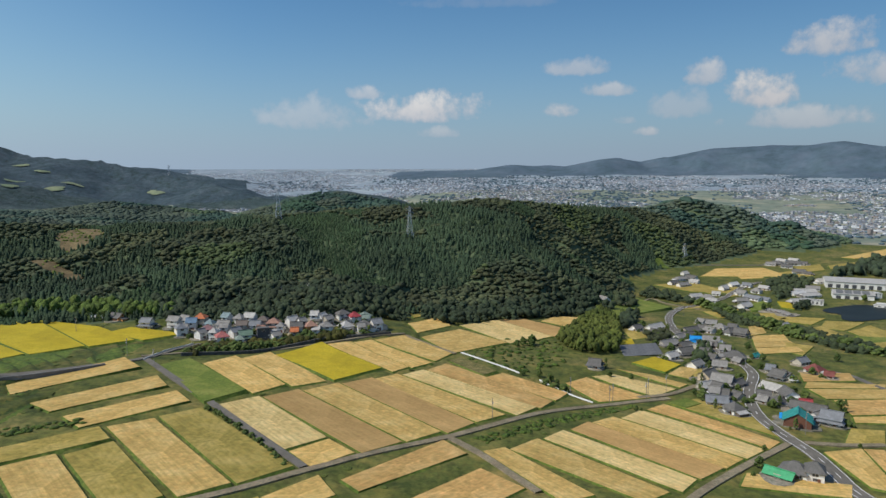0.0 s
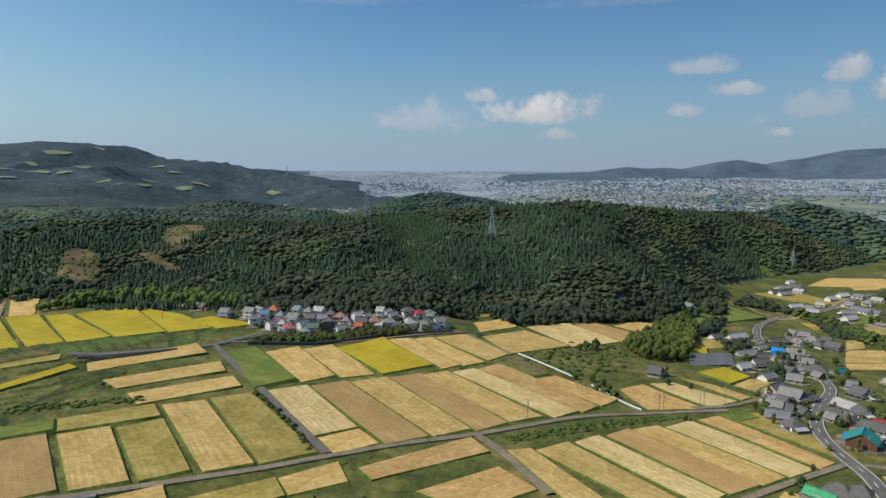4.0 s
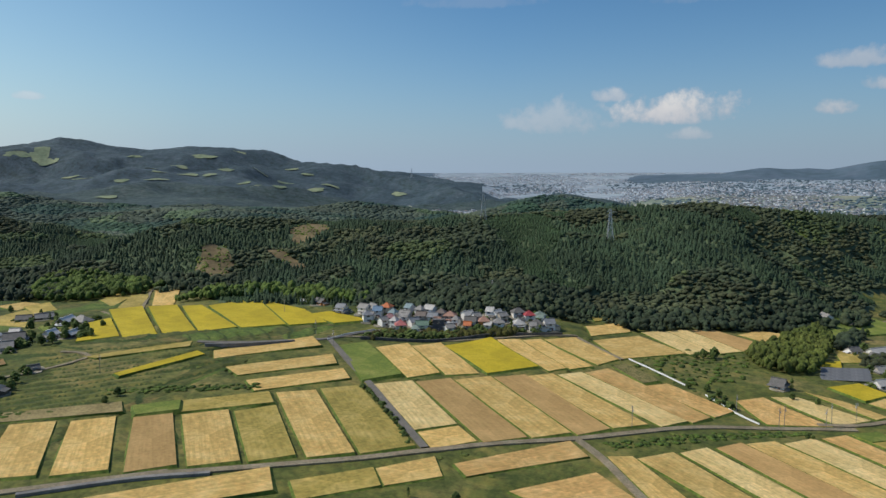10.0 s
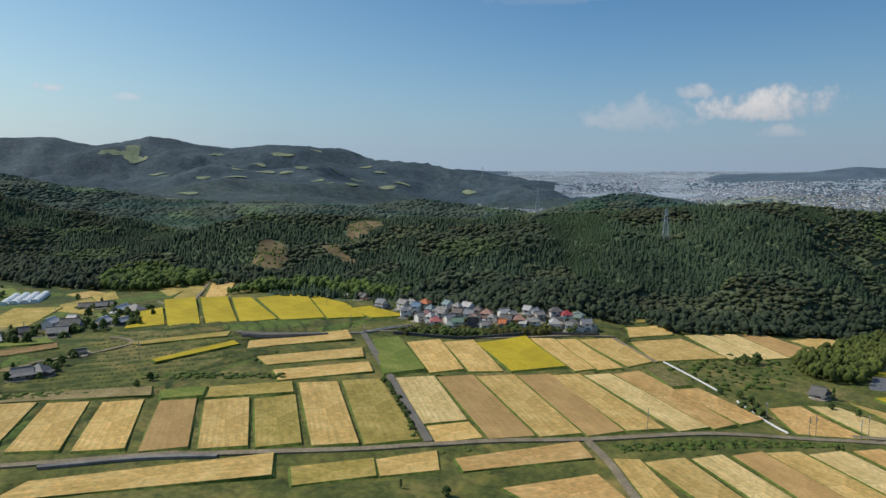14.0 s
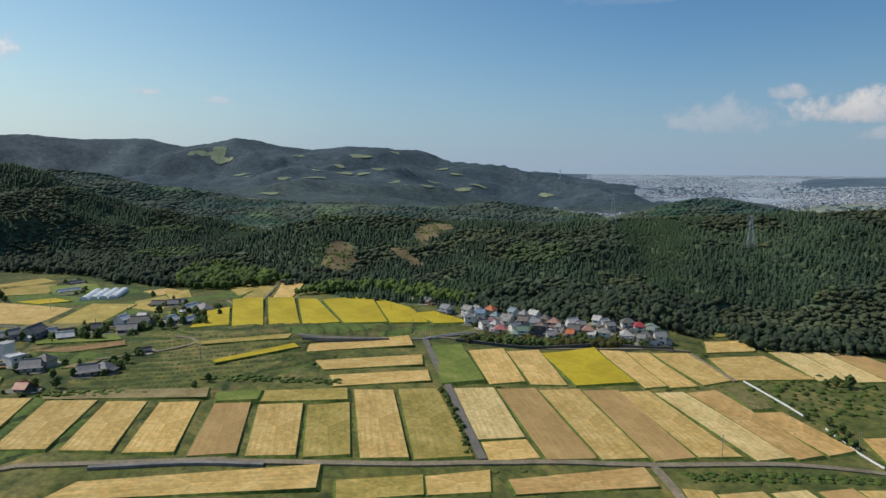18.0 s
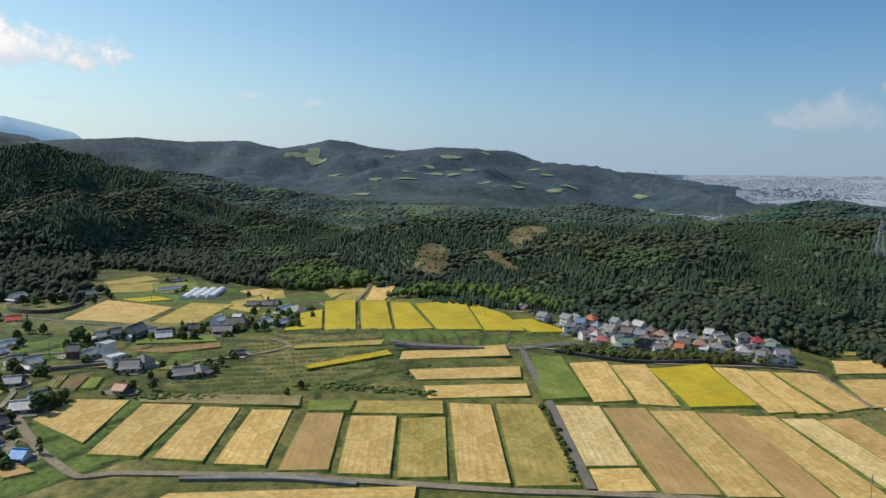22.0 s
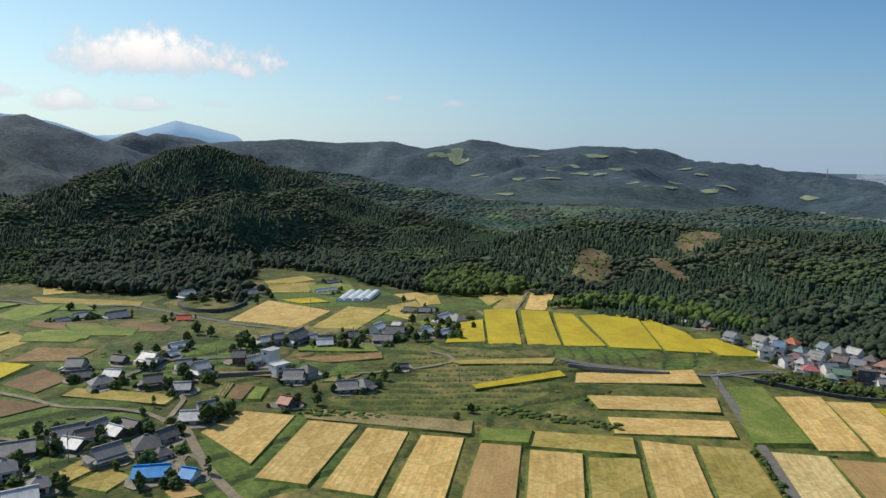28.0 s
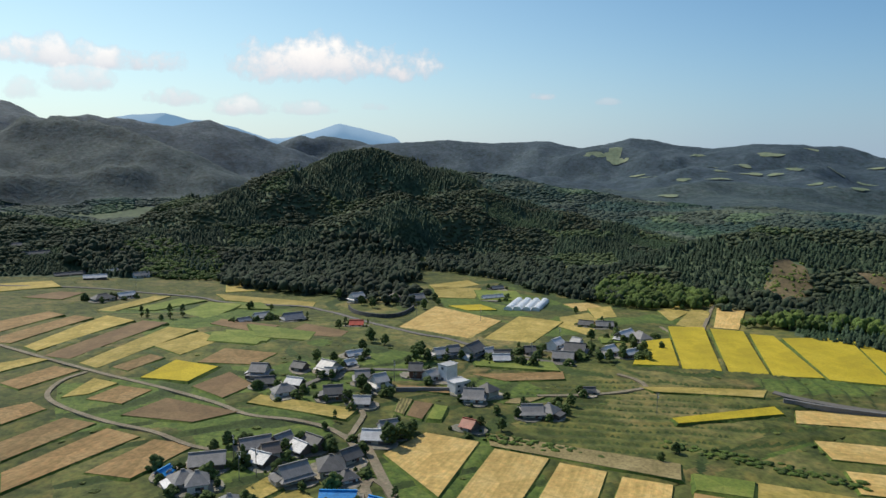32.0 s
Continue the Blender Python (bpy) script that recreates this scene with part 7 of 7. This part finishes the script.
def utility_pole(x, y, turn):
    root = new("utility_pole")
    tagged(root, "grey concrete utility pole with crossarms", "pole", group="utility poles")
    root.matrix_basis = pose(x, y, ground_z(x, y), 0, 0, turn)
    part("post", *tubes([((0, 0, -0.5), (0, 0, 11))], 0.14), M["concrete"], root)
    for z in (10.4, 9.6):
        part("crossarm", *tubes([((-0.9, 0, z), (0.9, 0, z))], 0.08), M["frame"], root)
    part("transformer", *box_data(0.15, 0.65, -0.25, 0.25, 8.0, 8.9), M["frame"], root)
    return root


utility_pole(-259, 100, 74)
utility_pole(-273, 101, 4)
utility_pole(-259, 106, 125)
utility_pole(-737, 102, 60)
utility_pole(-189, 412, 152)
utility_pole(-164, 390, 155)
utility_pole(-249, 469, 75)
utility_pole(-236, 479, 30)
utility_pole(-331, 191, 19)
utility_pole(-337, 278, 100)
utility_pole(73, 393, 50)
utility_pole(95, 383, 35)
utility_pole(118, 394, 95)
utility_pole(130, 399, 160)
utility_pole(244, 703, 10)
utility_pole(-132, 569, 20)
utility_pole(-113, 583, 155)
utility_pole(-169, 578, 105)
utility_pole(24, 333, 60)
utility_pole(92, 378, 40)
utility_pole(114, 384, 130)
utility_pole(-243, 281, 40)
utility_pole(-504, 286, 119)
utility_pole(-457, 316, 10)
utility_pole(-364, 318, 50)
utility_pole(181, 391, 55)
utility_pole(176, 330, 75)



def greenhouse(x, y, turn, long, wide, high):
    root = new("greenhouse")
    tagged(root, "arched greenhouse tunnel of white plastic film", "greenhouse", group="greenhouses")
    root.matrix_basis = pose(x, y, ground_z(x, y), 0, 0, turn)
    n = 11
    arc = [(wide / 2 * math.cos(math.pi * k / (n - 1)), high * math.sin(math.pi * k / (n - 1)) ** 0.8) for k in range(n)]
    v = [(s * long / 2, a, max(b, -0.3 if k in (0, n - 1) else 0)) for s in (-1, 1) for k, (a, b) in enumerate(arc)]
    part("film", v, [(k, k + 1, n + k + 1, n + k) for k in range(n - 1)], M["film"], root)
    for s, ids in ((-1, range(n - 1, -1, -1)), (1, range(n, 2 * n))):
        part("end_wall", [v[i] for i in ids], [tuple(range(n))], M["film"], root)
    for k in range(7):
        q = -long / 2 + k * long / 6
        part("hoop", *tubes([((q, a0, b0 + 0.05), (q, a1, b1 + 0.05)) for (a0, b0), (a1, b1) in zip(arc, arc[1:])], 0.06), M["steel"], root)
    return root


for k in range(4):
    greenhouse(-525 + 4.6 * k, 390 + 6.2 * k, 134, 46, 7.2, 3.6)

# ---- the far plain: town, works, pond, fairways ----
def far_town():
    n = 22000
    h = np.radians(rng.uniform(-22, 36, n * 3))
    d = 1500 + 3350 * rng.uniform(0, 1, n * 3) ** 0.75
    x, y = 20 + d * np.sin(h), 20 + d * np.cos(h)
    z, up = land(x, y)
    block = rough(x, y, 300, 51, 4)
    ok = (up < 0.02) & (block > -0.12 + 0.25 * np.clip((2300 - d) / 700, 0, 1)) & seen(x, y, z)
    x, y, z, d = x[ok][:n], y[ok][:n], z[ok][:n], d[ok][:n]
    n = len(x)
    k = np.clip(0.78 - (d - 1500) / 6500, 0.4, 1)
    w, l = rng.uniform(5, 11, n) * k, rng.uniform(6, 13, n) * k
    t = rng.uniform(2.6, 5.0, n) * k
    tall = rng.uniform(0, 1, n) < 0.012
    t = np.where(tall, rng.uniform(8, 17, n) * k, t)
    halls = rng.uniform(0, 1, n) < 0.035
    w, l = np.where(halls & ~tall, w * 2.2, w), np.where(halls & ~tall, l * 3.4, l)
    cube = np.array([(a, b, c) for c in (-0.3, 1) for b in (-0.5, 0.5) for a in (-0.5, 0.5)], float)
    turn = rng.uniform(0, 1.6, n)
    cx, sx = np.cos(turn)[:, None], np.sin(turn)[:, None]
    vx, vy = cube[None, :, 0] * w[:, None], cube[None, :, 1] * l[:, None]
    v = np.stack([vx * cx - vy * sx + x[:, None], vx * sx + vy * cx + y[:, None], cube[None, :, 2] * t[:, None] + z[:, None]], -1).reshape(-1, 3)
    q = np.array([(4, 5, 7, 6), (0, 1, 5, 4), (2, 6, 7, 3), (0, 4, 6, 2), (1, 3, 7, 5)])
    f = (q[None] + 8 * np.arange(n)[:, None, None]).reshape(-1, 4)
    me = mesh_of("distant_town", v, f, False)
    # most tints lean blue-grey, painting the haze over the town
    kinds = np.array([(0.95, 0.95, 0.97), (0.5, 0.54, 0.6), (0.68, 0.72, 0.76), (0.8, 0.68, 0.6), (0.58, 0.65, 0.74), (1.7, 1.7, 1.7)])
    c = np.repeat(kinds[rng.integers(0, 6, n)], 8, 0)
    col = me.color_attributes.new("tint", "FLOAT_COLOR", "POINT")
    col.data.foreach_set("color", np.concatenate([c, np.ones((len(c), 1))], 1).astype(np.float32).ravel())
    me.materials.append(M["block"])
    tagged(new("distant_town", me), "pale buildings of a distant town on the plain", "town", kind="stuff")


far_town()
gh = np.radians(rng.uniform(-22, 36, 9000))
gd = 1450 + 2600 * rng.uniform(0, 1, 9000)
gt = np.stack([20 + gd * np.sin(gh), 20 + gd * np.cos(gh)], 1)
gt_z, gt_up = land(gt[:, 0], gt[:, 1])
gt_ok = (gt_up < 0.02) & (rough(gt[:, 0], gt[:, 1], 260, 93, 3) > 0.0) & seen(gt[:, 0], gt[:, 1], gt_z)
grove = np.concatenate([gt, gt_z[:, None]], 1)[gt_ok]
# these trees share the haze-tinted leaf colour of the far hills
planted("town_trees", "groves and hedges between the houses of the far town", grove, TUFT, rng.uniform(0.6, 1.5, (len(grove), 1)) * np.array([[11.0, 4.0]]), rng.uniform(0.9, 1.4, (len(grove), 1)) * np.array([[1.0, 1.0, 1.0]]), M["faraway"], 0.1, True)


def draped_patch(name, label, cx, cy, a, b, turn, lift, material, kind="structure"):
    """A lawn or water sheet with a soft, uneven outline, laid on the land."""
    n, rings = 28, 5
    v = []
    for r in range(1, rings + 1):
        for k in range(n):
            t = 2 * math.pi * k / n
            q = r / rings * (1 + 0.16 * math.sin(3 * t + cx) + 0.1 * math.sin(5 * t + cy))
            u, w = a * q * math.cos(t), b * q * math.sin(t)
            v.append((cx + u * math.cos(turn) - w * math.sin(turn), cy + u * math.sin(turn) + w * math.cos(turn)))
    v = np.array([(cx, cy)] + v)
    z = land(v[:, 0], v[:, 1])[0] + lift
    f = [(0, 1 + k, 1 + (k + 1) % n) for k in range(n)]
    for r in range(rings - 1):
        for k in range(n):
            p, q = 1 + r * n + k, 1 + r * n + (k + 1) % n
            f += [(p, p + n, q + n), (p, q + n, q)]
    ob = new(name, mesh_of(name, np.concatenate([v, z[:, None]], 1), np.array(f), True, 3))
    ob.data.materials.append(material)
    return tagged(ob, label, name.replace("_", " "), kind=kind)


M["fairway"] = surface("fairway_turf", (0.13, 0.18, 0.11), (0.20, 0.24, 0.14), (0.28, 0.31, 0.18), 0.02, 0.1, grain=0.3)
M["felled"] = surface("felled_slope", (0.09, 0.07, 0.035), (0.15, 0.112, 0.055), (0.21, 0.165, 0.08), 0.06, 0.4, grain=0.5)
for cx, cy, a, b in FAIRWAYS:
    draped_patch("golf_fairway", "pale green golf fairway cut into the mountain wood", cx, cy, a, b, -math.atan2(cx, cy), 3.0, M["fairway"])
for cx, cy, a, b, t in CLEARED[3:7]:
    draped_patch("hill_meadow", "light green grassy clearing on the wooded hill", cx, cy, a, b, radians(t), 0.8, M["bank"])
for cx, cy, a, b, t in CLEARED[:3]:
    draped_patch("felled_patch", "brown felled patch on the wooded slope", cx, cy, a, b, radians(t), 0.8, M["felled"])
z_pond = ground_z(462, 742)
pond = draped_patch("pond", "dark still pond beside the works", 455, 738, 58, 32, 0.5, 0.5, M["water"])


def works(x, y, turn, long, wide, high, solar=False):
    root = new("warehouse")
    tagged(root, "long pale industrial hall with a low-pitched roof", "warehouse", group="industrial halls")
    root.matrix_basis = pose(x, y, ground_z(x, y), 0, 0, turn)
    part("wall_shell", *box_data(-long / 2, long / 2, -wide / 2, wide / 2, -2, high), M["wall_white"], root)
    for s in (-1, 1):
        c = [(-long / 2 - 1, s * (wide / 2 + 1), high), (long / 2 + 1, s * (wide / 2 + 1), high), (long / 2 + 1, 0, high + 3), (-long / 2 - 1, 0, high + 3)]
        r = part("roof_slope", *slab(c if s < 0 else c[::-1], 0.4), M["roof_light"], root)
        if solar and s < 0:
            for k in range(4):
                q = -long / 2 + 3 + k * (long - 6) / 4
                c = [(q, -wide / 2 + 1, high + 0.7), (q + long / 4 - 3, -wide / 2 + 1, high + 0.7), (q + long / 4 - 3, -2, high + 3.1), (q, -2, high + 3.1)]
                part("solar_panel", *slab(c, 0.15), M["panel"], r)
    for k in range(int(long / 9)):
        part("loading_door", *box_data(-long / 2 + 3 + k * 9, -long / 2 + 8 + k * 9, -wide / 2 - 0.2, -wide / 2 - 0.05, 0, high * 0.6), M["wall_dark"], root)
    return root


works(548, 888, -24, 110, 44, 8)
works(484, 822, -24, 42, 26, 6, True)
works(585, 835, -24, 36, 18, 5)
# solar field
for r in range(4):
    root = new("solar_array")
    tagged(root, "row of dark grey solar panels on steel legs", "solar panel", group="solar field")
    gx0, gy0 = 130 + r * 1.5, 490 + r * 9.0
    root.matrix_basis = pose(gx0 + 12, gy0, ground_z(gx0 + 12, gy0), 0, 0, 12)
    part("solar_panel", *slab([(-15, -2, 0.8), (15, -2, 0.8), (15, 2, 2.3), (-15, 2, 2.3)], 0.12), M["panel"], root)
    for q in (-12, -4, 4, 12):
        part("support", *tubes([((q, 1, -0.3), (q, 1, 1.9)), ((q, -1.2, -0.3), (q, -1.2, 1.1))], 0.08), M["steel"], root)
